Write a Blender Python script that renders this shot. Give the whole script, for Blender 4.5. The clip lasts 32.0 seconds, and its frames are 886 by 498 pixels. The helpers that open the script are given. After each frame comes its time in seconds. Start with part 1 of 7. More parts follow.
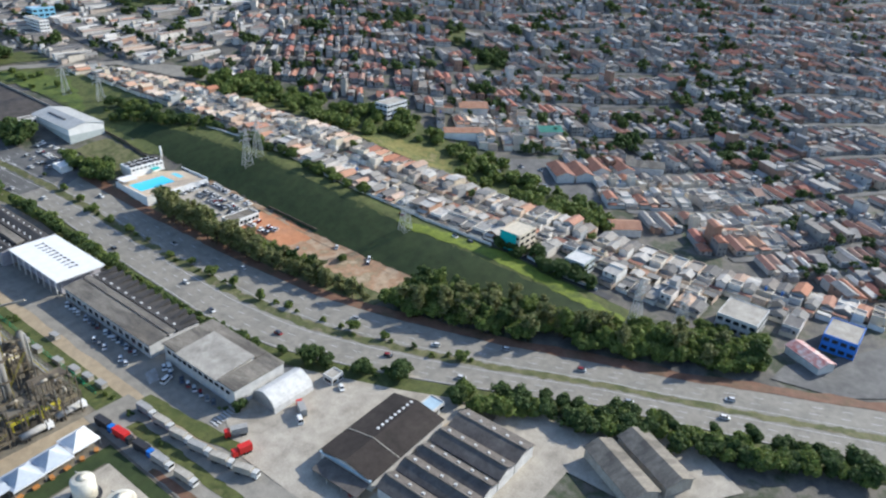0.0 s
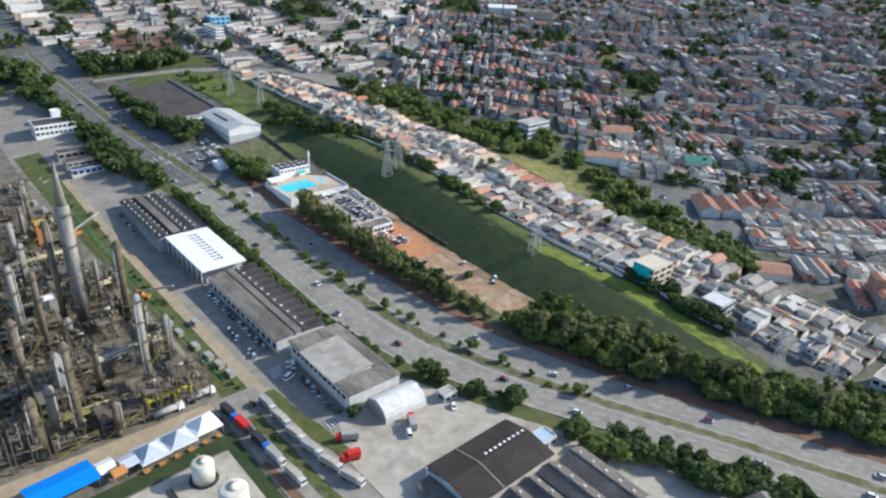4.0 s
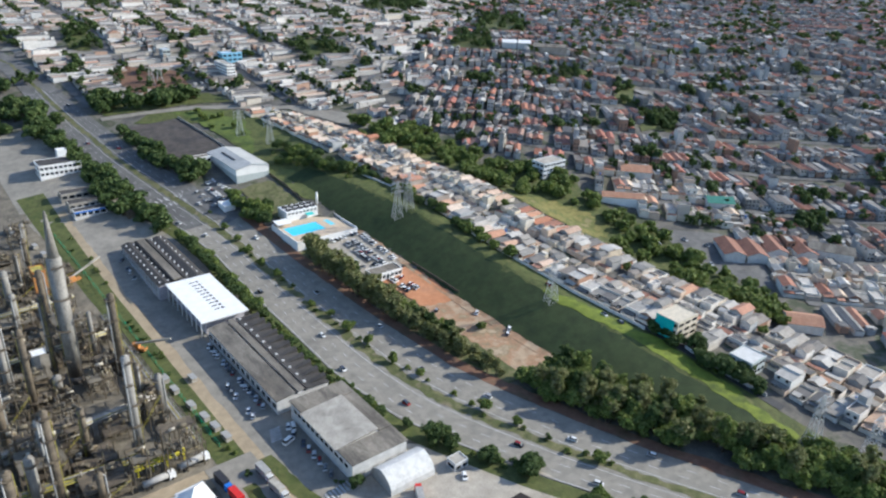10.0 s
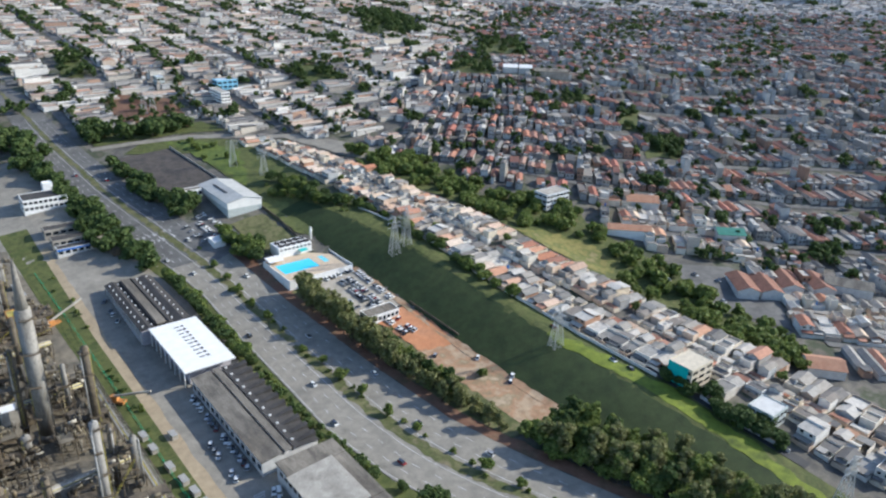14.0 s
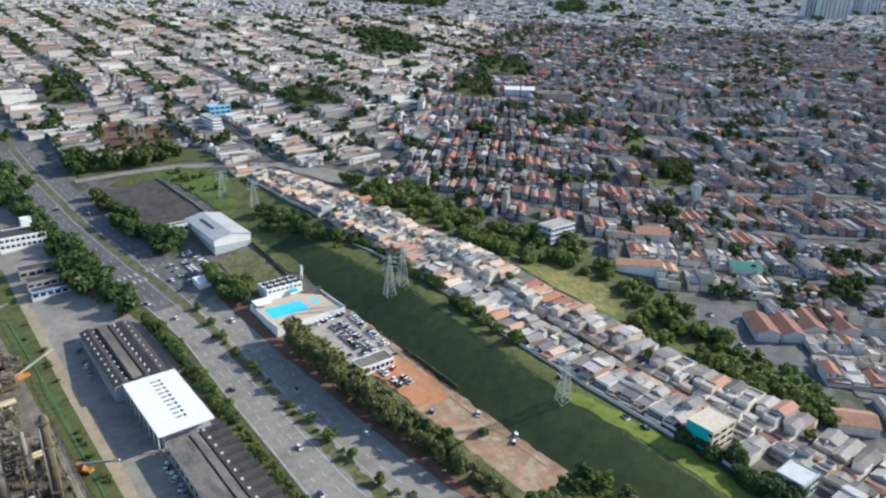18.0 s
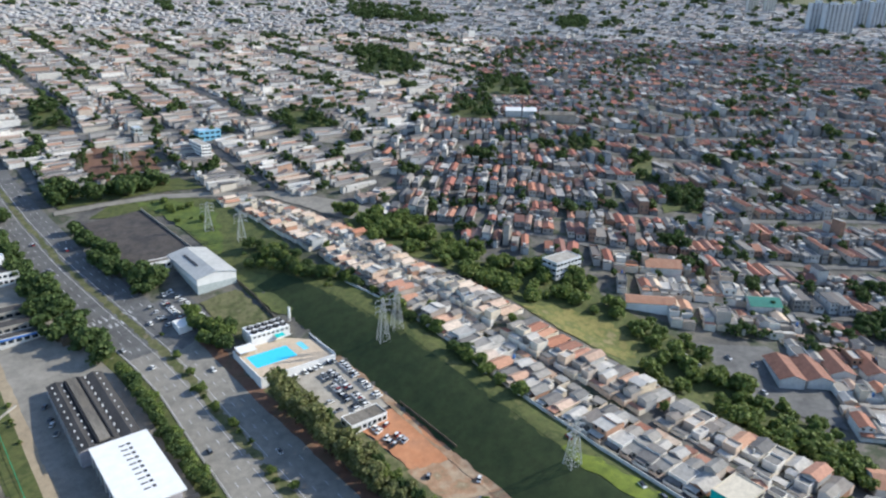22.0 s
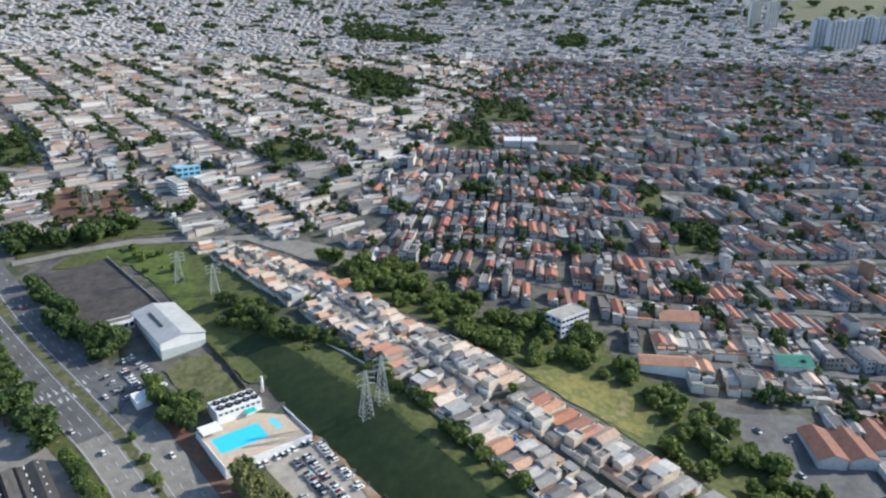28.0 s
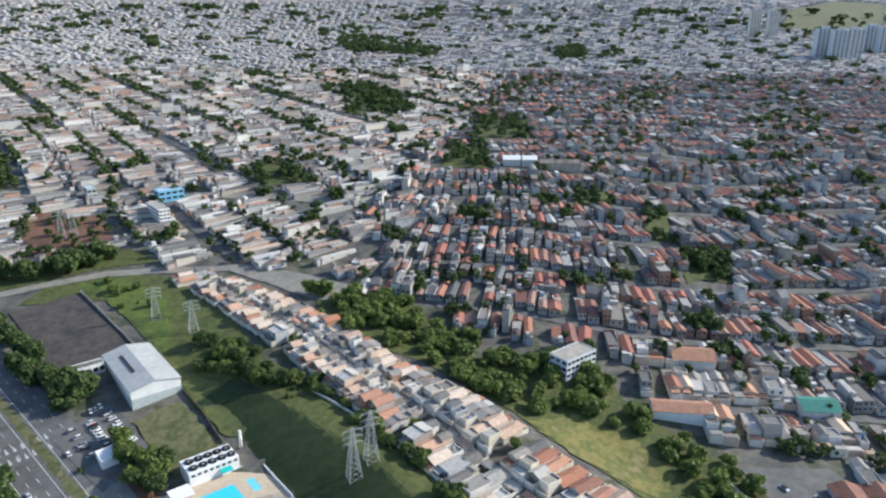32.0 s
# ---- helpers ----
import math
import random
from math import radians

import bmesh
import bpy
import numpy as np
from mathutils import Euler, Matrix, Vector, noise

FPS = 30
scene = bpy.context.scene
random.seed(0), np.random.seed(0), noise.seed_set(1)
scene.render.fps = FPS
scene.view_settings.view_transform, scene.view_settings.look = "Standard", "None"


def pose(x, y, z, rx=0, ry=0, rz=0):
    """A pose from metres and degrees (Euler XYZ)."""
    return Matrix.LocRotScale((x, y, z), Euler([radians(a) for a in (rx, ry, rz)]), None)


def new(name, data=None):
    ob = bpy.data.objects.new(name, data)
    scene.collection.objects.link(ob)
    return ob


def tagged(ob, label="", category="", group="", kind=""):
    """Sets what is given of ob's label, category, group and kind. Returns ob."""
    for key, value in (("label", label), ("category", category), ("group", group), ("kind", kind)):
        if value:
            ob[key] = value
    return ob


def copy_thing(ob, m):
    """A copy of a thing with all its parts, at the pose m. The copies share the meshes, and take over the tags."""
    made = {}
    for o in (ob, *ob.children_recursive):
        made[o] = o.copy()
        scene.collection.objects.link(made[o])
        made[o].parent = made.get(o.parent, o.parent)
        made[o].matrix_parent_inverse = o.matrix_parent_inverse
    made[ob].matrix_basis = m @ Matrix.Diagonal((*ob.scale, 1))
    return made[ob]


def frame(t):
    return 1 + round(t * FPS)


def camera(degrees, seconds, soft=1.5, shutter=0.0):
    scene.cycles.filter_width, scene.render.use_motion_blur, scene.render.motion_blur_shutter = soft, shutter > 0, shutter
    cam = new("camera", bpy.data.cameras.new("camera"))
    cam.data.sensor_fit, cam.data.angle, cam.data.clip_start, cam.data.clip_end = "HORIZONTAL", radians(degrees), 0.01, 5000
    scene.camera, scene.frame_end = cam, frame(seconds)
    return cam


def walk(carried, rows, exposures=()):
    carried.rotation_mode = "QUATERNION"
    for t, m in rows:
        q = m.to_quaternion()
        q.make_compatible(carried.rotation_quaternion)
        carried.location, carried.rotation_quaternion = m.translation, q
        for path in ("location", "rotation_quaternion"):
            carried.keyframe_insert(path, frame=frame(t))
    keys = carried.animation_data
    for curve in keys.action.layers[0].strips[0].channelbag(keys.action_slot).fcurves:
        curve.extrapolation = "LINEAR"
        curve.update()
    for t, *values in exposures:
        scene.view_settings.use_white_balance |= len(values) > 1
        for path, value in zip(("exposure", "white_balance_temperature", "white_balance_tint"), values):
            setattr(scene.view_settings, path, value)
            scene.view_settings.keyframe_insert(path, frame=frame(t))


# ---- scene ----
# The camera and its walk.
cam = camera(63.64, 32.0, soft=2.3)
PATH = [
    (0.0, -14.83, -13.29, 176.33, 62.974, 2.951, -53.041),
    (0.5, -13.58, -14.83, 176.03, 62.886, 2.970, -47.635),
    (1.0, -13.29, -15.05, 176.32, 62.874, 3.017, -45.376),
    (1.5, -12.84, -14.64, 176.30, 62.950, 3.016, -44.075),
    (2.0, -12.37, -14.39, 176.21, 63.089, 3.004, -43.167),
    (2.5, -11.88, -13.79, 176.29, 63.221, 2.987, -42.436),
    (3.0, -11.32, -13.17, 176.37, 63.348, 3.000, -41.930),
    (3.5, -10.65, -12.46, 176.44, 63.526, 2.972, -41.495),
    (5.5, -7.34, -9.14, 176.64, 64.264, 2.862, -40.360),
    (6.0, -6.41, -8.19, 176.72, 64.429, 2.799, -40.143),
    (6.5, -5.38, -7.12, 176.87, 64.627, 2.778, -40.068),
    (7.0, -4.30, -5.91, 177.09, 64.804, 2.743, -40.003),
    (7.5, -3.19, -4.62, 177.34, 64.992, 2.727, -39.964),
    (8.0, -2.01, -3.26, 177.59, 65.164, 2.709, -39.921),
    (8.5, -0.74, -1.85, 177.80, 65.389, 2.680, -39.882),
    (9.0, 0.60, -0.39, 178.00, 65.568, 2.631, -39.837),
    (9.5, 2.04, 1.11, 178.20, 65.753, 2.594, -39.812),
    (10.0, 3.56, 2.71, 178.44, 65.922, 2.536, -39.783),
    (10.5, 5.20, 4.44, 178.71, 66.133, 2.496, -39.760),
    (11.0, 6.93, 6.22, 178.98, 66.298, 2.477, -39.702),
    (11.5, 8.72, 8.11, 179.24, 66.489, 2.423, -39.655),
    (12.0, 10.57, 10.06, 179.52, 66.683, 2.383, -39.635),
    (12.5, 12.44, 12.04, 179.81, 66.874, 2.303, -39.597),
    (13.0, 14.36, 14.10, 180.11, 67.037, 2.252, -39.570),
    (13.5, 16.37, 16.28, 180.44, 67.238, 2.209, -39.551),
    (14.0, 18.48, 18.54, 180.81, 67.401, 2.161, -39.516),
    (14.5, 20.72, 20.92, 181.24, 67.553, 2.104, -39.485),
    (16.5, 30.47, 31.08, 183.37, 68.126, 1.916, -39.303),
    (17.0, 33.12, 33.77, 183.92, 68.251, 1.856, -39.258),
    (17.5, 35.86, 36.55, 184.49, 68.377, 1.797, -39.225),
    (18.0, 38.60, 39.34, 185.04, 68.487, 1.742, -39.181),
    (18.5, 41.26, 42.15, 185.54, 68.630, 1.658, -39.148),
    (19.0, 43.87, 44.98, 186.01, 68.756, 1.612, -39.123),
    (19.5, 46.45, 47.85, 186.48, 68.862, 1.561, -39.093),
    (20.0, 49.05, 50.73, 186.96, 69.007, 1.530, -39.053),
    (20.5, 51.68, 53.57, 187.45, 69.126, 1.466, -39.036),
    (21.0, 54.33, 56.34, 187.91, 69.237, 1.394, -39.012),
    (21.5, 57.01, 59.10, 188.34, 69.380, 1.344, -38.993),
    (22.0, 59.72, 61.89, 188.77, 69.472, 1.284, -38.965),
    (22.5, 62.48, 64.64, 189.23, 69.594, 1.230, -38.955),
    (23.0, 65.26, 67.37, 189.71, 69.714, 1.183, -38.935),
    (23.5, 68.04, 70.11, 190.23, 69.837, 1.118, -38.923),
    (24.0, 70.79, 72.87, 190.79, 69.918, 1.016, -38.887),
    (24.5, 73.51, 75.65, 191.33, 70.053, 0.968, -38.874),
    (25.0, 76.16, 78.42, 191.82, 70.148, 0.920, -38.863),
    (25.5, 78.86, 81.22, 192.27, 70.257, 0.883, -38.847),
    (27.5, 89.94, 92.56, 194.07, 70.666, 0.686, -38.827),
    (28.0, 92.73, 95.48, 194.49, 70.726, 0.710, -38.846),
    (28.5, 95.48, 98.50, 194.95, 70.854, 0.642, -38.855),
    (29.0, 98.20, 101.54, 195.43, 70.914, 0.600, -38.861),
    (29.5, 100.92, 104.55, 195.93, 71.016, 0.569, -38.882),
    (30.0, 103.63, 107.55, 196.43, 71.083, 0.512, -38.864),
    (30.5, 106.34, 110.52, 196.92, 71.163, 0.506, -38.892),
    (31.0, 109.04, 113.47, 197.40, 71.248, 0.436, -38.897),
    (31.5, 111.74, 116.40, 197.88, 71.310, 0.399, -38.905),
    (32.0, 114.46, 119.34, 198.37, 71.370, 0.380, -38.906),
]
walk(cam, [(t, pose(x, y, z, rx, 0, rz) @ pose(0, 0, 0, 0, 0, roll)) for t, x, y, z, rx, roll, rz in PATH],
     [(0.0, 0.53, 5720, 10), (32.0, 0.50, 5720, 10)])

# World, sun, exposure.
SUN_DIR = Vector((0.86, -0.35, 0.51)).normalized()
world = bpy.data.worlds.new("sky")
scene.world = world
world.use_nodes = True
wn = world.node_tree
sky = wn.nodes.new("ShaderNodeTexSky")
sky.sky_type = "NISHITA"
sky.sun_disc = False
sky.sun_elevation = math.asin(SUN_DIR.z)
sky.sun_rotation = math.atan2(SUN_DIR.x, SUN_DIR.y)
sky.dust_density = 0.8
wn.links.new(sky.outputs[0], wn.nodes["Background"].inputs[0])
wn.nodes["Background"].inputs[1].default_value = 0.145
sun_data = bpy.data.lights.new("sun", "SUN")
sun_data.energy, sun_data.angle, sun_data.color = 4.6, radians(0.6), (1.0, 0.905, 0.735)
sun = new("sun", sun_data)
sun.rotation_mode = "QUATERNION"
sun.rotation_quaternion = SUN_DIR.to_track_quat("Z", "Y")

# ---------------------------------------------------------------- materials
def mat(name, cols, rough=0.85, scale=0.25, amount=0.35, metal=0.0, bump=0.15, src=None, spec=0.3, stretch=None):
    """Procedural surface: one colour or a palette chosen by object or by piece, with coarse stains and fine grain."""
    m = bpy.data.materials.new(name)
    m.use_nodes = True
    nt = m.node_tree
    bs = nt.nodes["Principled BSDF"]
    bs.inputs["Roughness"].default_value = rough
    bs.inputs["Metallic"].default_value = metal
    bs.inputs["Specular IOR Level"].default_value = spec
    tc = nt.nodes.new("ShaderNodeTexCoord")
    vec = tc.outputs["Object"]
    if stretch:
        mp = nt.nodes.new("ShaderNodeMapping")
        mp.inputs["Scale"].default_value = stretch
        nt.links.new(vec, mp.inputs[0])
        vec = mp.outputs[0]
    if len(cols) > 1:
        ramp = nt.nodes.new("ShaderNodeValToRGB")
        ramp.color_ramp.interpolation = "CONSTANT" if src in ("obj", "isl") else "LINEAR"
        el = ramp.color_ramp.elements
        while len(el) < len(cols):
            el.new(0.5)
        for i, c in enumerate(cols):
            el[i].position = i / len(cols) if src in ("obj", "isl") else i / (len(cols) - 1)
            el[i].color = (*c, 1)
        if src == "obj":
            nt.links.new(nt.nodes.new("ShaderNodeObjectInfo").outputs["Random"], ramp.inputs[0])
        elif src == "isl":
            nt.links.new(nt.nodes.new("ShaderNodeNewGeometry").outputs["Random Per Island"], ramp.inputs[0])
        else:
            nz = nt.nodes.new("ShaderNodeTexNoise")
            nz.inputs["Scale"].default_value = scale * 0.3
            nz.inputs["Detail"].default_value = 5
            nz.inputs["Roughness"].default_value = 0.62
            nt.links.new(vec, nz.inputs["Vector"])
            mr = nt.nodes.new("ShaderNodeMapRange")
            mr.inputs[1].default_value, mr.inputs[2].default_value = 0.32, 0.68
            nt.links.new(nz.outputs["Fac"], mr.inputs[0])
            nt.links.new(mr.outputs[0], ramp.inputs[0])
        colour = ramp.outputs[0]
    else:
        rgb = nt.nodes.new("ShaderNodeRGB")
        rgb.outputs[0].default_value = (*cols[0], 1)
        colour = rgb.outputs[0]
    n1 = nt.nodes.new("ShaderNodeTexNoise")
    n1.inputs["Scale"].default_value = scale
    n1.inputs["Detail"].default_value = 6
    n1.inputs["Roughness"].default_value = 0.6
    n2 = nt.nodes.new("ShaderNodeTexNoise")
    n2.inputs["Scale"].default_value = scale * 11
    n2.inputs["Detail"].default_value = 3
    for n in (n1, n2):
        nt.links.new(vec, n.inputs["Vector"])
    add = nt.nodes.new("ShaderNodeMath")
    add.operation = "ADD"
    nt.links.new(n1.outputs["Fac"], add.inputs[0])
    nt.links.new(n2.outputs["Fac"], add.inputs[1])
    mr2 = nt.nodes.new("ShaderNodeMapRange")
    mr2.inputs[1].default_value, mr2.inputs[2].default_value = 0.65, 1.35
    mr2.inputs[3].default_value, mr2.inputs[4].default_value = 1 - amount, 1 + amount * 0.5
    nt.links.new(add.outputs[0], mr2.inputs[0])
    mul = nt.nodes.new("ShaderNodeVectorMath")
    mul.operation = "SCALE"
    nt.links.new(colour, mul.inputs[0])
    nt.links.new(mr2.outputs[0], mul.inputs["Scale"])
    nt.links.new(mul.outputs[0], bs.inputs["Base Color"])
    if bump:
        bp = nt.nodes.new("ShaderNodeBump")
        bp.inputs["Strength"].default_value = bump
        bp.inputs["Distance"].default_value = 0.1
        nt.links.new(n2.outputs["Fac"], bp.inputs["Height"])
        nt.links.new(bp.outputs[0], bs.inputs["Normal"])
    return m


M_CITY_GROUND = mat("city_ground", [(0.06, 0.058, 0.054), (0.10, 0.095, 0.085), (0.16, 0.145, 0.12), (0.055, 0.07, 0.035), (0.13, 0.11, 0.085)], scale=0.15)
M_ASPHALT = mat("asphalt", [(0.20, 0.185, 0.158), (0.245, 0.226, 0.19), (0.28, 0.258, 0.216), (0.215, 0.198, 0.168)], scale=0.3, amount=0.3)
M_ASPHALT_D = mat("dark_asphalt", [(0.045, 0.046, 0.05), (0.07, 0.07, 0.07)], scale=0.2, amount=0.3)
M_LOT = mat("stained_dark_lot", [(0.05, 0.045, 0.043), (0.075, 0.066, 0.06), (0.10, 0.085, 0.072), (0.06, 0.053, 0.05)], scale=0.25, amount=0.5)
M_CONCRETE = mat("concrete", [(0.34, 0.31, 0.26), (0.43, 0.395, 0.335), (0.27, 0.245, 0.205)], scale=0.22, amount=0.4)
M_YARD = mat("yard_concrete", [(0.336, 0.300, 0.242), (0.431, 0.386, 0.314), (0.381, 0.340, 0.276), (0.291, 0.258, 0.207)], scale=0.2, amount=0.35)
M_OILY = mat("oily_floor", [(0.110, 0.098, 0.074), (0.182, 0.159, 0.120), (0.259, 0.223, 0.162)], scale=0.3, amount=0.45)
M_KERB = mat("kerb_stone", [(0.24, 0.23, 0.21)], scale=0.8)
M_GRASS = mat("grass", [(0.052, 0.068, 0.019), (0.078, 0.096, 0.026), (0.108, 0.118, 0.036), (0.062, 0.08, 0.021), (0.13, 0.13, 0.048)], scale=0.3, amount=0.45, bump=0.5)
# Sunlight on the dyke top and shade on its face, put into two greens.
M_GRASS_B = mat("sunlit_grass", [(0.06, 0.085, 0.018), (0.14, 0.18, 0.022), (0.175, 0.215, 0.026), (0.09, 0.12, 0.02)], scale=0.3, amount=0.45, bump=0.3)
M_GRASS_D = mat("hedge_and_shade_grass", [(0.024, 0.04, 0.012), (0.032, 0.05, 0.015), (0.042, 0.06, 0.018), (0.028, 0.045, 0.013)], scale=0.22, amount=0.4, bump=0.6)
M_GRASS_L = mat("pale_grass", [(0.10, 0.12, 0.035), (0.14, 0.155, 0.05), (0.085, 0.105, 0.03)], scale=0.25, amount=0.4, bump=0.3)
M_MEADOW = mat("meadow_grass", [(0.06, 0.088, 0.02), (0.09, 0.125, 0.026), (0.12, 0.155, 0.03), (0.07, 0.098, 0.022)], scale=0.3, amount=0.5, bump=0.4)
M_GRASS_DRY = mat("dry_grass", [(0.10, 0.11, 0.04), (0.17, 0.16, 0.075), (0.08, 0.095, 0.03), (0.20, 0.17, 0.10)], scale=0.3, amount=0.45, bump=0.3)
M_ORANGE = mat("orange_earth", [(0.46, 0.19, 0.085), (0.53, 0.245, 0.12), (0.44, 0.215, 0.115)], scale=0.25, amount=0.3)
M_TAN = mat("tan_earth", [(0.34, 0.235, 0.145), (0.43, 0.325, 0.215), (0.36, 0.215, 0.125), (0.27, 0.21, 0.125), (0.46, 0.36, 0.245)], scale=0.25, amount=0.35)
M_REDDIRT = mat("red_dirt", [(0.15, 0.075, 0.045), (0.20, 0.11, 0.07), (0.12, 0.09, 0.05)], scale=0.3)
M_PATH = mat("sandy_path", [(0.33, 0.26, 0.17), (0.40, 0.32, 0.21)], scale=0.3)
M_WHITE = mat("white_paint", [(0.78, 0.77, 0.74)], rough=0.6, scale=0.3, amount=0.15)
M_WHITE_D = mat("weathered_white", [(0.60, 0.59, 0.56)], rough=0.7, scale=0.4, amount=0.35)
M_DARK = mat("dark_metal", [(0.035, 0.035, 0.04)], rough=0.6, scale=1.0)
M_BLACK = mat("black_fan", [(0.02, 0.02, 0.022)], rough=0.7, scale=1.0)
M_STEEL = mat("galvanised_steel", [(0.30, 0.295, 0.28), (0.38, 0.37, 0.345)], rough=0.65, metal=0.0, scale=0.8)
M_PYLON = mat("pylon_steel", [(0.52, 0.52, 0.50)], rough=0.6, scale=0.8)
M_GLASS = mat("window_glass", [(0.02, 0.026, 0.032)], rough=0.08, scale=2, bump=0, spec=0.6)
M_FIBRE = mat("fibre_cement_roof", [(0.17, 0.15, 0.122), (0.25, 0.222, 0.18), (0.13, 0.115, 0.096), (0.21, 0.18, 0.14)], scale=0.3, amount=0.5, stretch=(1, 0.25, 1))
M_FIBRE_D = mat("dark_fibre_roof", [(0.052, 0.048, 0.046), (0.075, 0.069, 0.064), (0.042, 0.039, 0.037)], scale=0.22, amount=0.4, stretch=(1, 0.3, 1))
M_BROWN_ROOF = mat("brown_tile_roof", [(0.027, 0.022, 0.018), (0.041, 0.032, 0.027), (0.054, 0.044, 0.036)], scale=0.35, amount=0.5)
M_STRIP_ROOF = mat("greyish_tile_roof", [(0.10, 0.088, 0.078), (0.145, 0.128, 0.112), (0.12, 0.104, 0.092), (0.17, 0.15, 0.13)], scale=0.35, amount=0.5)
M_METAL_ROOF = mat("sheet_metal_roof", [(0.48, 0.475, 0.445), (0.42, 0.415, 0.39)], rough=0.5, metal=0.0, scale=0.3, amount=0.3)
M_LAV = mat("lavender_wall", [(0.44, 0.42, 0.45), (0.50, 0.475, 0.49)], scale=0.4, amount=0.35)
M_BLUE = mat("blue_paint", [(0.03, 0.16, 0.55)], rough=0.5, scale=0.5, amount=0.2)
M_TARP = mat("blue_tarpaulin", [(0.015, 0.22, 0.72)], rough=0.45, scale=0.7, amount=0.25)
M_LBLUE = mat("light_blue_paint", [(0.20, 0.45, 0.62)], rough=0.6, scale=0.5, amount=0.2)
M_TEAL = mat("teal_paint", [(0.03, 0.46, 0.44)], rough=0.6, scale=0.4, amount=0.2)
M_RED = mat("red_paint", [(0.55, 0.03, 0.025)], rough=0.4, scale=0.6, amount=0.2)
M_YELLOW = mat("yellow_paint", [(0.40, 0.33, 0.07), (0.46, 0.40, 0.08), (0.28, 0.23, 0.08)], rough=0.6, scale=0.6, amount=0.4)
M_ORANGE_P = mat("orange_paint", [(0.50, 0.21, 0.05), (0.42, 0.20, 0.07)], rough=0.6, scale=0.6, amount=0.3)
M_GREEN_P = mat("green_paint", [(0.02, 0.30, 0.14)], rough=0.5, scale=0.6, amount=0.3)
M_TENT = mat("tent_canvas", [(0.42, 0.46, 0.51), (0.50, 0.53, 0.56)], rough=0.7, scale=0.5, amount=0.2)
M_POOL = mat("pool_water", [(0.08, 0.60, 0.80)], rough=0.06, scale=0.5, amount=0.12, bump=0.05, spec=0.5)
M_DECK = mat("pool_deck", [(0.52, 0.41, 0.29), (0.58, 0.47, 0.34)], scale=0.5, amount=0.25)
M_TYRE = mat("tyre", [(0.02, 0.02, 0.02)], scale=3)
M_CAR = mat("car_paint", [(0.62, 0.62, 0.62), (0.03, 0.03, 0.035), (0.30, 0.31, 0.33), (0.72, 0.72, 0.70), (0.10, 0.11, 0.12),
                          (0.03, 0.03, 0.032), (0.42, 0.43, 0.44), (0.66, 0.66, 0.64), (0.22, 0.02, 0.02), (0.55, 0.56, 0.57), (0.70, 0.70, 0.68), (0.16, 0.17, 0.18), (0.05, 0.06, 0.09)],
            rough=0.25, scale=1.5, amount=0.08, bump=0, src="obj", spec=0.5)
M_BARK = mat("bark", [(0.10, 0.075, 0.05)], scale=1.5)
M_LEAF = mat("foliage", [(0.108, 0.157, 0.037), (0.143, 0.200, 0.046), (0.186, 0.243, 0.057), (0.243, 0.286, 0.079), (0.122, 0.172, 0.043), (0.208, 0.243, 0.068)],
             rough=0.6, scale=0.6, amount=0.3, src="isl", spec=0.2, bump=0)
M_LEAF_D = mat("dark_foliage", [(0.059, 0.095, 0.031), (0.078, 0.123, 0.036), (0.105, 0.154, 0.045), (0.133, 0.175, 0.056), (0.070, 0.109, 0.034)], rough=0.65, scale=0.6, amount=0.3, src="isl", spec=0.2, bump=0)
M_LEAF_O = mat("olive_foliage", [(0.140, 0.157, 0.059), (0.183, 0.196, 0.073), (0.231, 0.239, 0.093), (0.295, 0.280, 0.129), (0.196, 0.217, 0.076), (0.161, 0.183, 0.063)], rough=0.65, scale=0.6, amount=0.3, src="isl", spec=0.2, bump=0)


def leafy(m):
    """Lets part of the light through the leaves."""
    nt = m.node_tree
    bs = nt.nodes["Principled BSDF"]
    tr = nt.nodes.new("ShaderNodeBsdfTranslucent")
    mix = nt.nodes.new("ShaderNodeMixShader")
    mix.inputs[0].default_value = 0.38
    nt.links.new(bs.inputs["Base Color"].links[0].from_socket, tr.inputs[0])
    nt.links.new(bs.outputs[0], mix.inputs[1])
    nt.links.new(tr.outputs[0], mix.inputs[2])
    nt.links.new(mix.outputs[0], nt.nodes["Material Output"].inputs[0])


for leaf in (M_LEAF, M_LEAF_D, M_LEAF_O):
    leafy(leaf)
M_RUST = mat("weathered_steel", [(0.077, 0.063, 0.046), (0.130, 0.105, 0.075), (0.201, 0.162, 0.105)], rough=0.7, scale=0.8, amount=0.4)
M_INSUL = mat("insulation_cladding", [(0.20, 0.19, 0.168), (0.29, 0.275, 0.245), (0.14, 0.128, 0.108), (0.24, 0.20, 0.16)], rough=0.65, metal=0.0, scale=0.35, amount=0.5, stretch=(1, 1, 0.25))
M_PIPE = mat("pipework", [(0.244, 0.212, 0.151), (0.134, 0.112, 0.081), (0.403, 0.366, 0.292), (0.183, 0.142, 0.086), (0.098, 0.086, 0.067), (0.293, 0.242, 0.140), (0.159, 0.136, 0.092)],
             rough=0.7, scale=0.6, amount=0.45, src="isl")
WALLS = [(0.62, 0.57, 0.49), (0.70, 0.66, 0.60), (0.48, 0.42, 0.35), (0.62, 0.52, 0.38), (0.34, 0.30, 0.26), (0.66, 0.62, 0.56),
         (0.44, 0.26, 0.17), (0.54, 0.53, 0.51), (0.38, 0.37, 0.35), (0.60, 0.46, 0.35), (0.76, 0.73, 0.67), (0.32, 0.27, 0.22), (0.46, 0.47, 0.46), (0.54, 0.47, 0.40)]
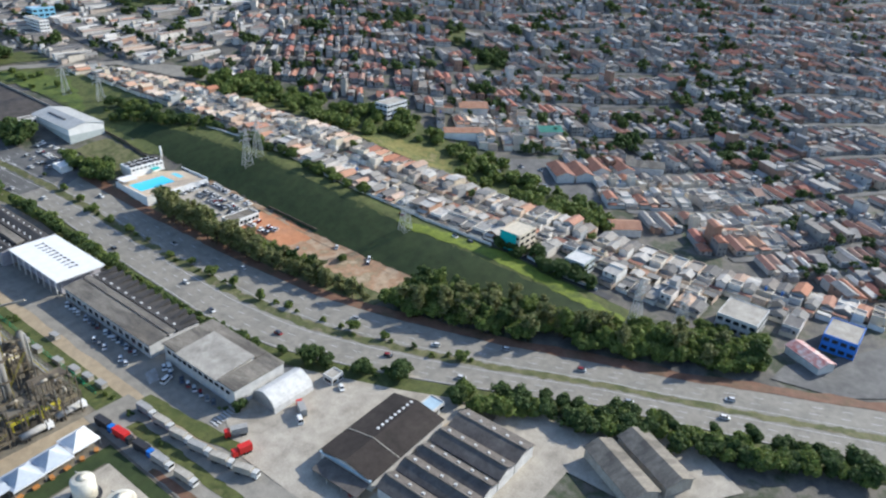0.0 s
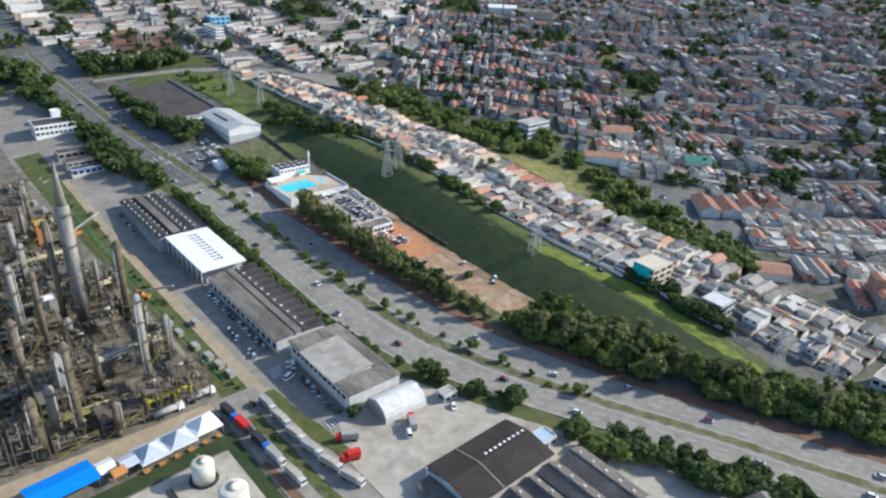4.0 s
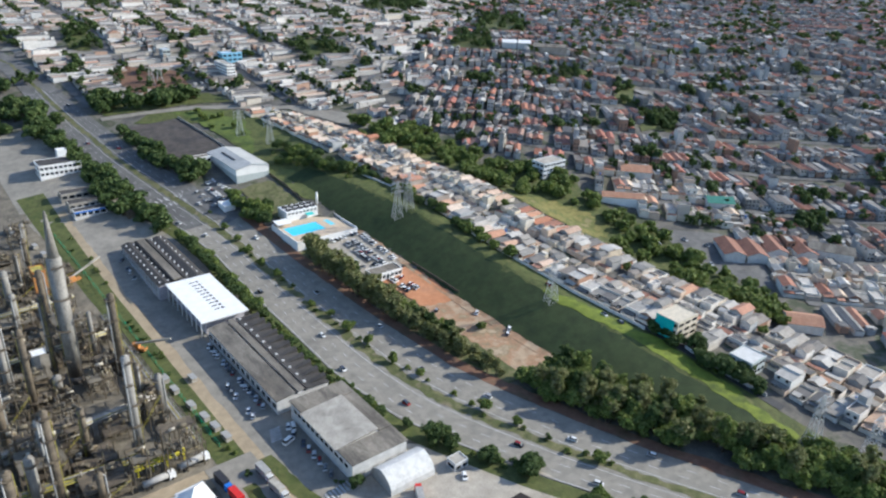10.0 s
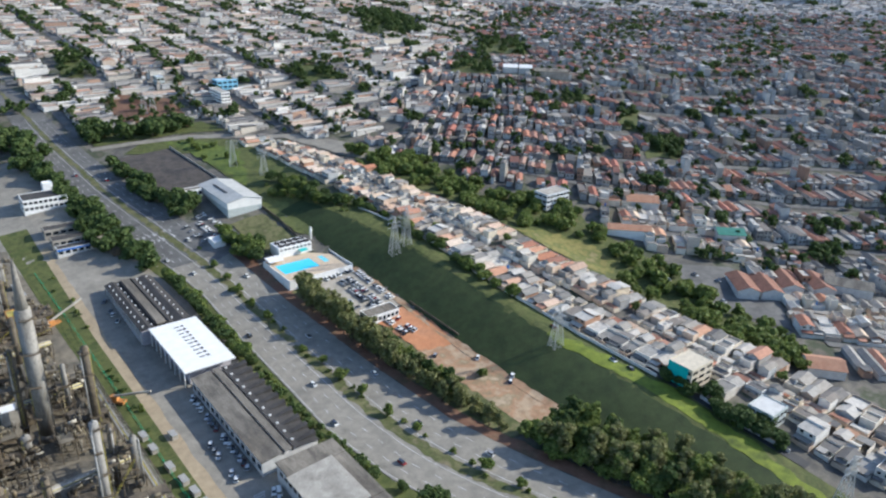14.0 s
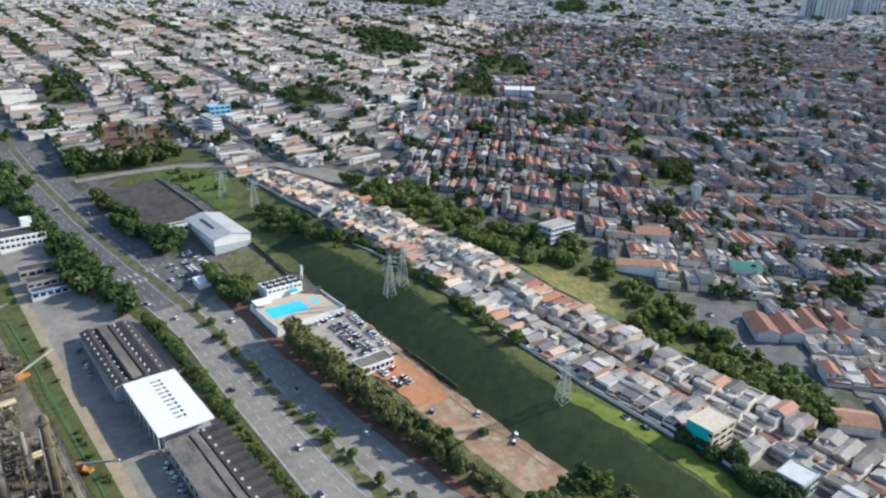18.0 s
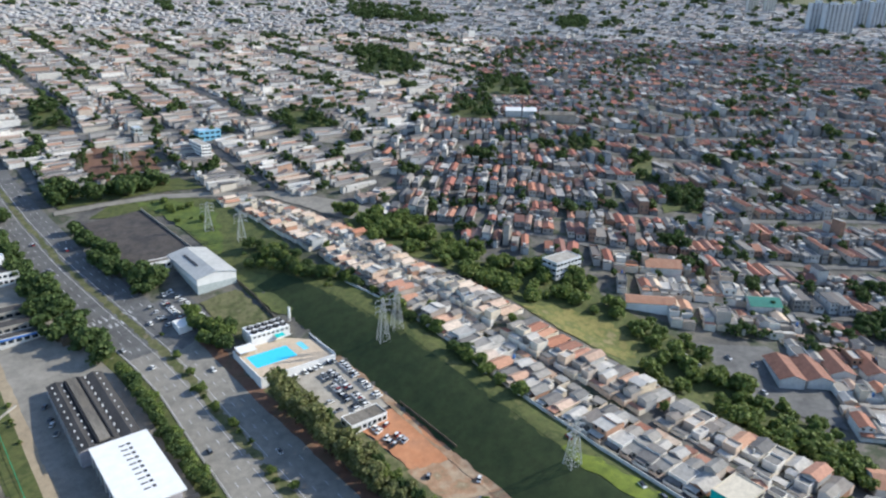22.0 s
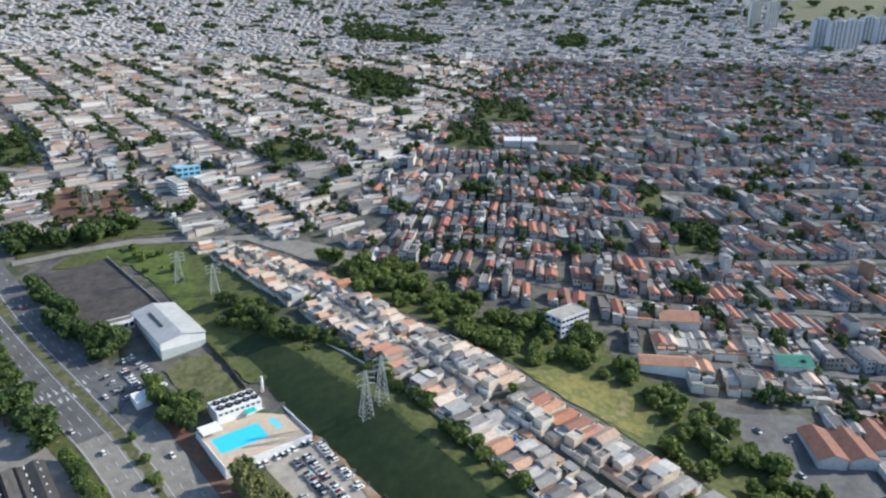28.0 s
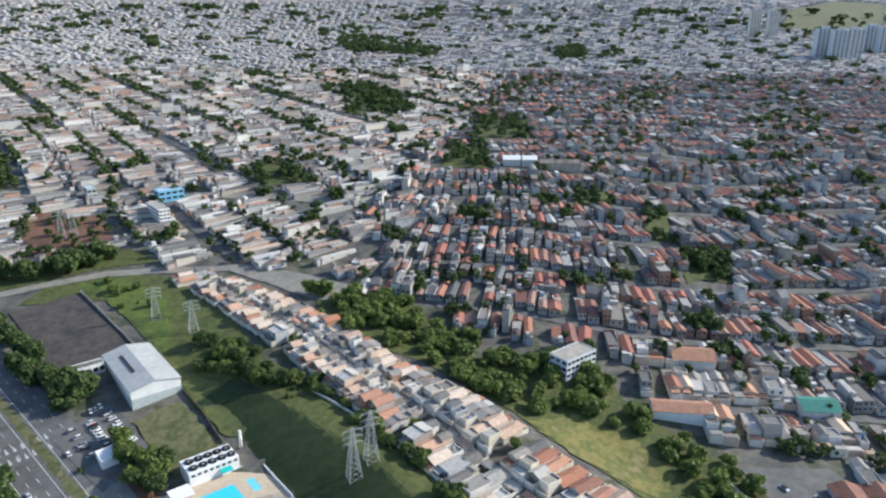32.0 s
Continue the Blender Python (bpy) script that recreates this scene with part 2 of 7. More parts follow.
TERRA = [(0.42, 0.19, 0.11), (0.48, 0.27, 0.17), (0.34, 0.155, 0.10), (0.54, 0.38, 0.27), (0.29, 0.145, 0.10), (0.44, 0.31, 0.23), (0.58, 0.45, 0.33), (0.46, 0.24, 0.16)]
GREYR = [(0.27, 0.255, 0.23), (0.36, 0.34, 0.305), (0.20, 0.19, 0.175), (0.46, 0.43, 0.385), (0.15, 0.143, 0.135), (0.31, 0.28, 0.24), (0.52, 0.49, 0.44), (0.24, 0.21, 0.18), (0.18, 0.168, 0.155), (0.34, 0.31, 0.27)]
M_H_WALL = mat("house_render", WALLS, scale=0.5, amount=0.3, src="obj")
M_H_TERRA = mat("clay_tiles", TERRA, scale=0.6, amount=0.4, src="obj")
M_H_GREY = mat("grey_roofing", GREYR, scale=0.5, amount=0.4, src="obj")
M_F_WALL = mat("city_render", [(0.56, 0.53, 0.48), (0.66, 0.64, 0.60), (0.48, 0.40, 0.33), (0.60, 0.54, 0.45), (0.34, 0.31, 0.28), (0.70, 0.67, 0.62), (0.44, 0.29, 0.21), (0.46, 0.45, 0.44), (0.38, 0.36, 0.34)], scale=0.4, amount=0.3, src="isl")
M_F_TERRA = mat("city_clay_tiles", [(0.40, 0.24, 0.17), (0.48, 0.38, 0.30), (0.30, 0.185, 0.14), (0.54, 0.46, 0.38), (0.36, 0.27, 0.22), (0.44, 0.32, 0.25), (0.25, 0.185, 0.155), (0.20, 0.155, 0.135)], scale=0.5, amount=0.4, src="isl")
M_F_GREY = mat("city_grey_roofing", [(0.25, 0.235, 0.21), (0.36, 0.34, 0.305), (0.18, 0.168, 0.158), (0.48, 0.455, 0.41), (0.58, 0.555, 0.51), (0.29, 0.262, 0.23), (0.13, 0.123, 0.118), (0.22, 0.21, 0.20)], scale=0.4, amount=0.4, src="isl")
M_F_WIN = mat("city_window", [(0.03, 0.035, 0.04), (0.06, 0.065, 0.07), (0.02, 0.02, 0.025)], rough=0.3, scale=1, src="isl", bump=0)
# Duller hillside house colours, with shade and haze over the slope mixed in.
DULL = [(0.46, 0.43, 0.39), (0.36, 0.34, 0.315), (0.60, 0.57, 0.53), (0.38, 0.24, 0.17), (0.29, 0.275, 0.26), (0.64, 0.60, 0.54), (0.39, 0.39, 0.39), (0.50, 0.43, 0.35), (0.44, 0.46, 0.47), (0.70, 0.68, 0.64)]
DULL_R = [(0.19, 0.185, 0.178), (0.27, 0.26, 0.245), (0.145, 0.142, 0.14), (0.36, 0.34, 0.315), (0.12, 0.118, 0.118), (0.24, 0.22, 0.195), (0.46, 0.44, 0.41), (0.31, 0.29, 0.265), (0.17, 0.15, 0.135)]
M_D_WALL = mat("bare_shaded_house_walls", [tuple(v * 0.82 for v in c) for c in DULL], scale=0.4, amount=0.3, src="isl")
M_D_TERRA = mat("aged_hazed_clay_tiles", [(0.37, 0.165, 0.105), (0.31, 0.125, 0.085), (0.28, 0.15, 0.115), (0.40, 0.20, 0.13), (0.23, 0.115, 0.09), (0.33, 0.21, 0.16), (0.35, 0.14, 0.10)], scale=0.5, amount=0.4, src="isl")
M_D_GREY = mat("aged_shaded_grey_roofing", DULL_R, scale=0.4, amount=0.4, src="isl")
# Pale, low-contrast far house colours; the distance haze is put into them.
M_HAZE_WALL = mat("hazed_city_walls", [(0.400, 0.384, 0.360), (0.448, 0.432, 0.408), (0.352, 0.328, 0.296), (0.384, 0.336, 0.296), (0.424, 0.408, 0.384)], scale=0.1, amount=0.2, src="isl", bump=0)
M_HAZE_ROOF = mat("hazed_city_roofs", [(0.405, 0.359, 0.313), (0.386, 0.377, 0.359), (0.460, 0.432, 0.396), (0.350, 0.331, 0.313), (0.405, 0.331, 0.285), (0.414, 0.405, 0.396)], scale=0.1, amount=0.25, src="isl", bump=0)
M_TANK_B = mat("water_tank_blue", [(0.04, 0.13, 0.38), (0.30, 0.32, 0.34), (0.05, 0.16, 0.42), (0.42, 0.42, 0.40)], rough=0.5, scale=1, src="obj")
M_BRICK = mat("bare_block", [(0.34, 0.19, 0.12), (0.30, 0.29, 0.27)], scale=0.8, amount=0.3, src="obj")
M_TOWER = mat("tower_render", [(0.68, 0.65, 0.58)], scale=0.1, amount=0.2)
M_TOWER_B = mat("tower_render_blue", [(0.56, 0.58, 0.60)], scale=0.1, amount=0.2)
M_ASPHALT_N = mat("darker_asphalt", [(0.10, 0.098, 0.094), (0.14, 0.136, 0.128), (0.175, 0.17, 0.158)], scale=0.3, amount=0.35)
M_LAWN = mat("yellow_lawn", [(0.16, 0.155, 0.04), (0.22, 0.19, 0.06), (0.11, 0.125, 0.03), (0.24, 0.20, 0.09)], scale=0.3, amount=0.4, bump=0.3)
M_H_PALE = mat("cream_house_render", [(0.72, 0.66, 0.55), (0.66, 0.58, 0.45), (0.74, 0.70, 0.62), (0.62, 0.48, 0.36)], scale=0.5, amount=0.3, src="obj")
M_H_PINK = mat("pale_pink_clay_tiles", [(0.60, 0.44, 0.33), (0.56, 0.35, 0.24), (0.64, 0.52, 0.41), (0.50, 0.27, 0.17), (0.58, 0.47, 0.38)], scale=0.6, amount=0.4, src="obj")
M_YELLOW_B = mat("bright_yellow_paint", [(0.62, 0.54, 0.05)], rough=0.5, scale=0.6, amount=0.3)
M_COLUMN = mat("column_steel", [(0.34, 0.325, 0.30), (0.26, 0.245, 0.22), (0.40, 0.385, 0.355)], rough=0.7, scale=0.5, amount=0.45, stretch=(1, 1, 0.2))
M_YARD_D = mat("worn_yard_asphalt", [(0.213, 0.196, 0.164), (0.263, 0.242, 0.202), (0.308, 0.280, 0.233)], scale=0.25, amount=0.35)
M_TANK_C = mat("cream_tank_paint", [(0.60, 0.56, 0.45), (0.68, 0.65, 0.55), (0.50, 0.44, 0.33)], rough=0.6, scale=0.3, amount=0.25)
M_CREAM = mat("cream_render", [(0.60, 0.53, 0.41)], scale=0.5, amount=0.3)
M_PALE = mat("pale_green_render", [(0.47, 0.51, 0.49)], scale=0.5, amount=0.3)
M_PALEBLUE = mat("pale_blue_sheet", [(0.40, 0.52, 0.60)], rough=0.6, scale=0.5, amount=0.25)
M_LINE = mat("road_paint", [(0.52, 0.515, 0.50)], scale=0.8, amount=0.5, bump=0)


# ---------------------------------------------------------------- the lie of the land
CA, SA = math.cos(radians(40)), math.sin(radians(40))
T_D = [-9000, 330, 360, 400, 450, 520, 590, 700, 780, 1010, 1500, 2500, 4000, 9000]
T_Z = [0, 0, 3, 7, 15, 26, 34, 50, 64, 72, 92, 130, 235, 520]
# The grassy dyke: foot, crest and wall lines, and the heights of crest and wall, along y.
B_Y = [80, 110, 160, 203, 324, 380, 430, 490]
B_FOOT = [245, 235, 224, 224, 223, 219, 217, 215]
B_CREST = [263, 257, 254, 255, 252, 243, 234, 229]
B_WALL = [272, 271, 270, 272, 268, 262, 256, 250]
B_HIGH = [0, 3, 8, 9.5, 10.5, 8, 4, 0]
B_BACK = [0, 3, 8, 8.5, 8, 6, 3, 0]


def along(x, y):
    """Distance across the valley and away from it, for points of the plan."""
    return CA * x - SA * y, SA * x + CA * y


def gz(x, y):
    """Height of the ground."""
    a, d = CA * x - SA * y, SA * x + CA * y
    z = float(np.interp(d - min(max(0.0, a - 60), 200.0) * 0.6, T_D, T_Z))
    if 80 < y < 490 and 205 < x < 360:
        f, c, w, h, b = [float(np.interp(y, B_Y, q)) for q in (B_FOOT, B_CREST, B_WALL, B_HIGH, B_BACK)]
        z += float(np.interp(x, [f, f + (c - f) * .45, f + (c - f) * .75, c, c + 4, w, w + 40, w + 75], [0, h * .5, h * .8, h * .97, h, b, b, 0]))
    return z


# ---------------------------------------------------------------- mesh building
class Geo:
    """Collects plain faces with a material number each."""

    def __init__(self):
        self.v, self.f, self.m, self.s = [], [], [], []

    def face(self, pts, k=0, smooth=False):
        n = len(self.v)
        self.v += [tuple(p) for p in pts]
        self.f.append(tuple(range(n, n + len(pts))))
        self.m.append(k)
        self.s.append(smooth)

    def hull(self, lo, hi, k=0, smooth=False, caps=True):
        """A prism or frustum from two rings with as many corners."""
        n, c = len(self.v), len(lo)
        self.v += [tuple(p) for p in lo] + [tuple(p) for p in hi]
        for i in range(c):
            j = (i + 1) % c
            self.f.append((n + i, n + j, n + c + j, n + c + i))
            self.m.append(k)
            self.s.append(smooth)
        if caps:
            self.f += [tuple(n + c - 1 - i for i in range(c)), tuple(n + c + i for i in range(c))]
            self.m += [k, k]
            self.s += [False, False]

    def box(self, x0, y0, z0, x1, y1, z1, k=0, top=0.0):
        t = top
        self.hull([(x0, y0, z0), (x1, y0, z0), (x1, y1, z0), (x0, y1, z0)],
                  [(x0 + t, y0 + t, z1), (x1 - t, y0 + t, z1), (x1 - t, y1 - t, z1), (x0 + t, y1 - t, z1)], k)

    def tube(self, p, q, r, k=0, n=8, r2=None):
        p, q = Vector(p), Vector(q)
        d = (q - p).normalized()
        a = d.orthogonal().normalized()
        b = d.cross(a)
        r2 = r if r2 is None else r2
        ring = [(math.cos(2 * math.pi * i / n), math.sin(2 * math.pi * i / n)) for i in range(n)]
        self.hull([p + (a * c + b * s) * r for c, s in ring], [q + (a * c + b * s) * r2 for c, s in ring], k, smooth=n > 6)

    def beam(self, p, q, w, k=0):
        self.tube(p, q, w * 0.7, k, 4)

    def dome(self, x, y, z, r, h, k=0, n=12, rows=3):
        old = [(x + r * math.cos(2 * math.pi * i / n), y + r * math.sin(2 * math.pi * i / n), z) for i in range(n)]
        for j in range(1, rows + 1):
            a = math.pi / 2 * j / rows
            rr = max(r * math.cos(a), 0.02)
            ring = [(x + rr * math.cos(2 * math.pi * i / n), y + rr * math.sin(2 * math.pi * i / n), z + h * math.sin(a)) for i in range(n)]
            self.hull(old, ring, k, True, caps=j == rows)
            old = ring

    def gable(self, x0, y0, x1, y1, z, h, k=0, thick=0.15, over=0.4, kw=None):
        """A pitched roof with its ridge along x, with thickness; gable ends filled in material kw."""
        ym = (y0 + y1) / 2
        for ya, s in ((y0, -1), (y1, 1)):
            yo = ya + s * over
            zo = z - h * over / max(abs(ym - ya), 0.1)
            lo = [(x0 - over, yo, zo), (x1 + over, yo, zo), (x1 + over, ym, z + h), (x0 - over, ym, z + h)]
            if s > 0:
                lo.reverse()
            self.hull(lo, [(a, b, c + thick) for a, b, c in lo], k)
        if kw is not None:
            for x in (x0, x1):
                self.hull([(x - 0.05, y0, z), (x - 0.05, y1, z), (x - 0.05, ym, z + h)], [(x + 0.05, y0, z), (x + 0.05, y1, z), (x + 0.05, ym, z + h)], kw)

    def mesh(self, name, mats):
        me = bpy.data.meshes.new(name)
        me.from_pydata(self.v, [], self.f)
        me.polygons.foreach_set("material_index", self.m)
        me.polygons.foreach_set("use_smooth", self.s)
        for m in mats:
            me.materials.append(m)
        me.update()
        return me


def part(name, geo, mats, parent=None, label="", at=None):
    """Links a Geo as one mesh object, under a thing where one is given."""
    ob = new(name, geo.mesh(name, mats if isinstance(mats, (list, tuple)) else [mats]))
    if parent is not None:
        ob.parent = parent
    if at is not None:
        ob.matrix_basis = at
    if label:
        ob["label"] = label
    return ob


def thing(name, label, category, group="", at=None):
    ob = new(name)
    ob.empty_display_size = 1.0
    tagged(ob, label, category, group)
    if at is not None:
        ob.matrix_basis = at
    return ob


def structure(name, geo, mats, label, category="ground"):
    ob = part(name, geo, mats)
    return tagged(ob, label, category, kind="structure")


def lerp_line(line, y):
    """x of a polyline given as (x, y) pairs, at y."""
    pts = sorted(line, key=lambda p: p[1])
    return float(np.interp(y, [p[1] for p in pts], [p[0] for p in pts]))


def strip(left, right, y0, y1, lift, step=8.0, cols=4, thick=0.0):
    """A sheet laid on the land between two lines that run along y."""
    g = Geo()
    n = max(2, int((y1 - y0) / step) + 1)
    ys = [y0 + (y1 - y0) * i / (n - 1) for i in range(n)]
    for y in ys:
        a, b = lerp_line(left, y), lerp_line(right, y)
        for j in range(cols + 1):
            x = a + (b - a) * j / cols
            g.v.append((x, y, gz(x, y) + lift))
    w = cols + 1
    for i in range(n - 1):
        for j in range(cols):
            g.f.append((i * w + j, i * w + j + 1, (i + 1) * w + j + 1, (i + 1) * w + j))
    g.m, g.s = [0] * len(g.f), [True] * len(g.f)
    if thick:
        m = len(g.v)
        edge = [i * w for i in range(n)] + [i * w + cols for i in reversed(range(n))]
        g.v += [(g.v[i][0], g.v[i][1], g.v[i][2] - thick) for i in edge]
        for i in range(len(edge)):
            j = (i + 1) % len(edge)
            g.f.append((edge[i], edge[j], m + j, m + i))
            g.m.append(0)
            g.s.append(False)
    return g


def inside(poly, x, y):
    c = False
    for i in range(len(poly)):
        (x1, y1), (x2, y2) = poly[i - 1], poly[i]
        if (y1 > y) != (y2 > y) and x < (x2 - x1) * (y - y1) / (y2 - y1) + x1:
            c = not c
    return c


def patch(poly, lift, step=6.0):
    """A sheet on the land inside a polygon, fanned from its outline on a fine grid."""
    bm = bmesh.new()
    vs = [bm.verts.new((x, y, 0)) for x, y in poly]
    bm.faces.new(vs)
    xs, ys = [p[0] for p in poly], [p[1] for p in poly]
    for axis, lo, hi in (((1, 0, 0), min(xs), max(xs)), ((0, 1, 0), min(ys), max(ys))):
        p = lo + step
        while p < hi:
            bmesh.ops.bisect_plane(bm, geom=bm.verts[:] + bm.edges[:] + bm.faces[:], plane_co=Vector(axis) * p, plane_no=Vector(axis))
            p += step
    bm.normal_update()
    g = Geo()
    bm.verts.index_update()
    g.v = [(v.co.x, v.co.y, gz(v.co.x, v.co.y) + lift) for v in bm.verts]
    for f in bm.faces:
        idx = [v.index for v in f.verts]
        g.f.append(tuple(idx if f.normal.z > 0 else reversed(idx)))
    g.m, g.s = [0] * len(g.f), [True] * len(g.f)
    bm.free()
    return g


def ragged(line, amp, step=5.0, seed=1):
    """A line along y broken into short uneven stretches."""
    rng = random.Random(seed)
    ys = [p[1] for p in line]
    y, out = min(ys), []
    while y <= max(ys):
        out.append((lerp_line(line, y) + rng.uniform(-amp, amp), y))
        y += step * rng.uniform(0.6, 1.4)
    return out + [(lerp_line(line, max(ys)), max(ys))]


def rag(poly, amp, step=5.0, seed=1):
    """An outline worn uneven."""
    rng = random.Random(seed)
    out = []
    for (x1, y1), (x2, y2) in zip(poly, poly[1:] + poly[:1]):
        n = max(1, int(math.hypot(x2 - x1, y2 - y1) / step))
        for i in range(n):
            j = 0.0 if n == 1 else amp
            out.append((x1 + (x2 - x1) * i / n + rng.uniform(-j, j), y1 + (y2 - y1) * i / n + rng.uniform(-j, j)))
    return out


# ---------------------------------------------------------------- ground
def land():
    g = Geo()
    da = list(range(-1800, -700, 100)) + list(range(-700, -300, 20)) + list(range(-300, 400, 8)) + list(range(400, 900, 20)) + list(range(900, 2400, 100)) + list(range(2400, 5200, 400))
    dd = list(range(-400, 100, 50)) + list(range(100, 620, 6)) + list(range(620, 900, 10)) + list(range(900, 1600, 25)) + list(range(1600, 5000, 150))
    for d in dd:
        for a in da:
            x, y = CA * a + SA * d, -SA * a + CA * d
            g.v.append((x, y, gz(x, y)))
    w = len(da)
    for i in range(len(dd) - 1):
        for j in range(w - 1):
            g.f.append((i * w + j, i * w + j + 1, (i + 1) * w + j + 1, (i + 1) * w + j))
    g.m, g.s = [0] * len(g.f), [True] * len(g.f)
    structure("ground", g, M_CITY_GROUND, "grey and earthen city ground rising to a far hill")


land()
HW_L = [(70, 900), (107, 786), (111, 674), (112, 600), (117, 533), (125, 465), (136, 400), (139, 367), (138, 289), (136, 232), (140, 192), (149, 166), (163, 133), (178, 104), (197, 70), (223, 4), (255, -70), (290, -140)]
HW_R = [(100, 900), (133, 769), (139.9, 626.5), (148.5, 524.5), (161, 460.9), (170.3, 394.5), (173.2, 339.5), (177.1, 298.6), (179, 247), (182, 206), (189, 175), (197, 149), (206, 122), (219, 91), (234, 54), (254, 14), (290, -60), (325, -130)]


def between(a, b, t):
    return [(lerp_line(a, y) * (1 - t) + lerp_line(b, y) * t, y) for y in (900, 786, 700, 639, 600, 565, 533, 500, 465, 430, 400, 367, 345, 320, 300, 270, 247, 232, 206, 192, 175, 166, 149, 133, 118, 104, 88, 70, 54, 30, 4, -30, -70, -130)]


structure("road_2", strip(HW_L, HW_R, 405, 890, 0.30, 6), M_ASPHALT_N, "darker asphalt stretch of the dual carriageway", "road")
structure("road_1", strip(HW_L, HW_R, -125, 405, 0.30, 6), M_ASPHALT, "grey asphalt dual carriageway running along the plant", "road")
structure("median", strip(ragged(between(HW_L, HW_R, 0.43), 1.0, 2.5, 3), ragged(between(HW_L, HW_R, 0.55), 1.0, 2.5, 4), -110, 880, 0.36, 1.4, 2), M_GRASS_DRY, "patchy dry grass median strip", "median")
structure("verge_1", strip(ragged(HW_R, 0.7, 4, 5), ragged([(x + 6.5, y) for x, y in HW_R], 1.5, 5, 6), -125, 420, 0.38, 2.5), M_REDDIRT, "bare red earth verge under the trees", "verge")
structure("verge_2", strip([(x - 9, y) for x, y in HW_L], ragged(HW_L, 0.8, 4, 7), -125, 440, 0.36, 2.5), M_GRASS, "green planted verge beside the carriageway", "verge")
structure("plant_yard", strip([(84, 150), (84, 500)], [(134, 150), (134, 500)], 60, 455, 0.22, 8), M_YARD_D, "worn grey asphalt yard around the long plant buildings", "yard")
structure("plant_road", strip([(84, 60), (82, 300), (80, 500)], ragged([(89, 60), (87, 300), (84.5, 500)], 0.5, 5, 51), 150, 470, 0.30, 4, 3), M_PATH, "sandy coloured straight plant road", "road")
structure("fire_yard", patch([(92, 60), (160, 60), (166, 132), (148, 164), (134, 176), (100, 168), (92, 150)], 0.34), M_YARD, "pale concrete yard beside the hangar", "yard")
structure("warehouse_lane", patch(rag([(104, 102.6), (152, 102.6), (153, 106), (104, 106.5)], 0.4, 4, 53), 0.42), M_PATH, "dusty lane between the warehouses", "yard")
structure("side_street", patch([(262, 22), (276, 20), (300, 2), (330, -16), (330, -40), (290, -30), (268, -4)], 0.33), M_ASPHALT_N, "asphalt side street leaving the carriageway", "road")
structure("truck_lane", patch([(67.5, 206), (85, 206), (86, 170), (91, 138), (93, 110), (67.5, 110)], 0.44), M_YARD_D, "worn lane under the parked lorries", "yard")
structure("lane_verge", patch(rag([(74.5, 190), (79, 190), (81, 140), (82, 112), (77, 112), (76, 150)], 0.6, 3, 54), 0.50), M_GRASS, "green strip between two lines of lorries", "verge")
structure("rail_strip", patch(rag([(67.6, 165), (70, 165), (74, 110), (70, 110)], 0.4, 3, 55), 0.48), M_REDDIRT, "brown earth strip beside the tank pad", "verge")
structure("gate_court", patch([(72, 405), (123, 405), (118, 470), (110, 610), (60, 610), (62, 470)], 0.26, 8), M_YARD_D, "worn dusty court around the plant gate", "yard")
structure("truck_verge", patch(rag([(85.5, 200), (90, 200), (96, 152), (93, 147), (88, 166)], 0.5, 3, 52), 0.40), M_GRASS, "grass strip beside the parked lorries", "verge")
structure("plant_verge", strip([(73, 60), (72, 300), (64, 500)], [(84, 60), (82, 300), (80, 500)], 60, 500, 0.30, 8, 3), M_GRASS, "green grass verge between fence and plant road", "verge")
structure("refinery_floor", strip([(-120, 60), (-120, 560)], [(73, 60), (72, 300), (64, 560)], 60, 540, 0.20, 10, 8), M_OILY, "stained concrete floor of the refinery", "yard")
FOOT, CREST, BACK = list(zip(B_FOOT, B_Y)), list(zip(B_CREST, B_Y)), list(zip(B_WALL, B_Y))
# Face and top strip carry the dyke's shade and sun in their colours.
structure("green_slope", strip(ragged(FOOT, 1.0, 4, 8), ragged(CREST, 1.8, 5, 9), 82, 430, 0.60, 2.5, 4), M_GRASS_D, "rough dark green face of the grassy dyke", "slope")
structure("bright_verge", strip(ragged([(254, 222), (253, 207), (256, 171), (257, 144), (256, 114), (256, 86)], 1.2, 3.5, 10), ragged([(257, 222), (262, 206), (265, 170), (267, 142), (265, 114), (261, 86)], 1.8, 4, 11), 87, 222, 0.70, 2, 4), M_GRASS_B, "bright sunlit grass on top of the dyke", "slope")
structure("bright_meadow", patch(rag([(196, 592), (225, 574), (238, 540), (226, 500), (215, 478), (212, 520), (206, 562)], 2.5, 5, 12), 0.55), M_MEADOW, "bright green meadow below the street", "meadow")
structure("light_meadow", patch(rag([(213, 470), (226, 430), (232, 392), (226, 384), (214, 396), (213, 430)], 2.0, 5, 13), 0.55), M_GRASS_L, "pale yellow-green meadow", "meadow")
structure("dyke_edge", strip([(x - 4, y) for x, y in CREST], CREST, 82, 430, 0.50, 5, 1), M_GRASS, "ragged grassy upper edge of the dyke", "slope")
structure("dyke_top", strip(CREST, [(x - 2, y) for x, y in BACK], 82, 430, 0.56, 5, 4), M_GRASS, "mottled green back of the grassy dyke", "slope")
structure("lot_verge", strip([(x + 6, y) for x, y in HW_R], ragged([(204, 180), (205, 250), (200, 296), (194, 345)], 0.8, 4, 56), 182, 343, 0.40, 3, 3), M_GRASS_DRY, "dry grass strip under the roadside trees", "verge")
structure("orange_lot", patch(rag([(201, 295.1), (220.7, 295.6), (224, 286.8), (226.3, 252.7), (204, 257)], 0.8, 3, 15), 0.50), M_ORANGE, "bare orange earth lot", "lot")
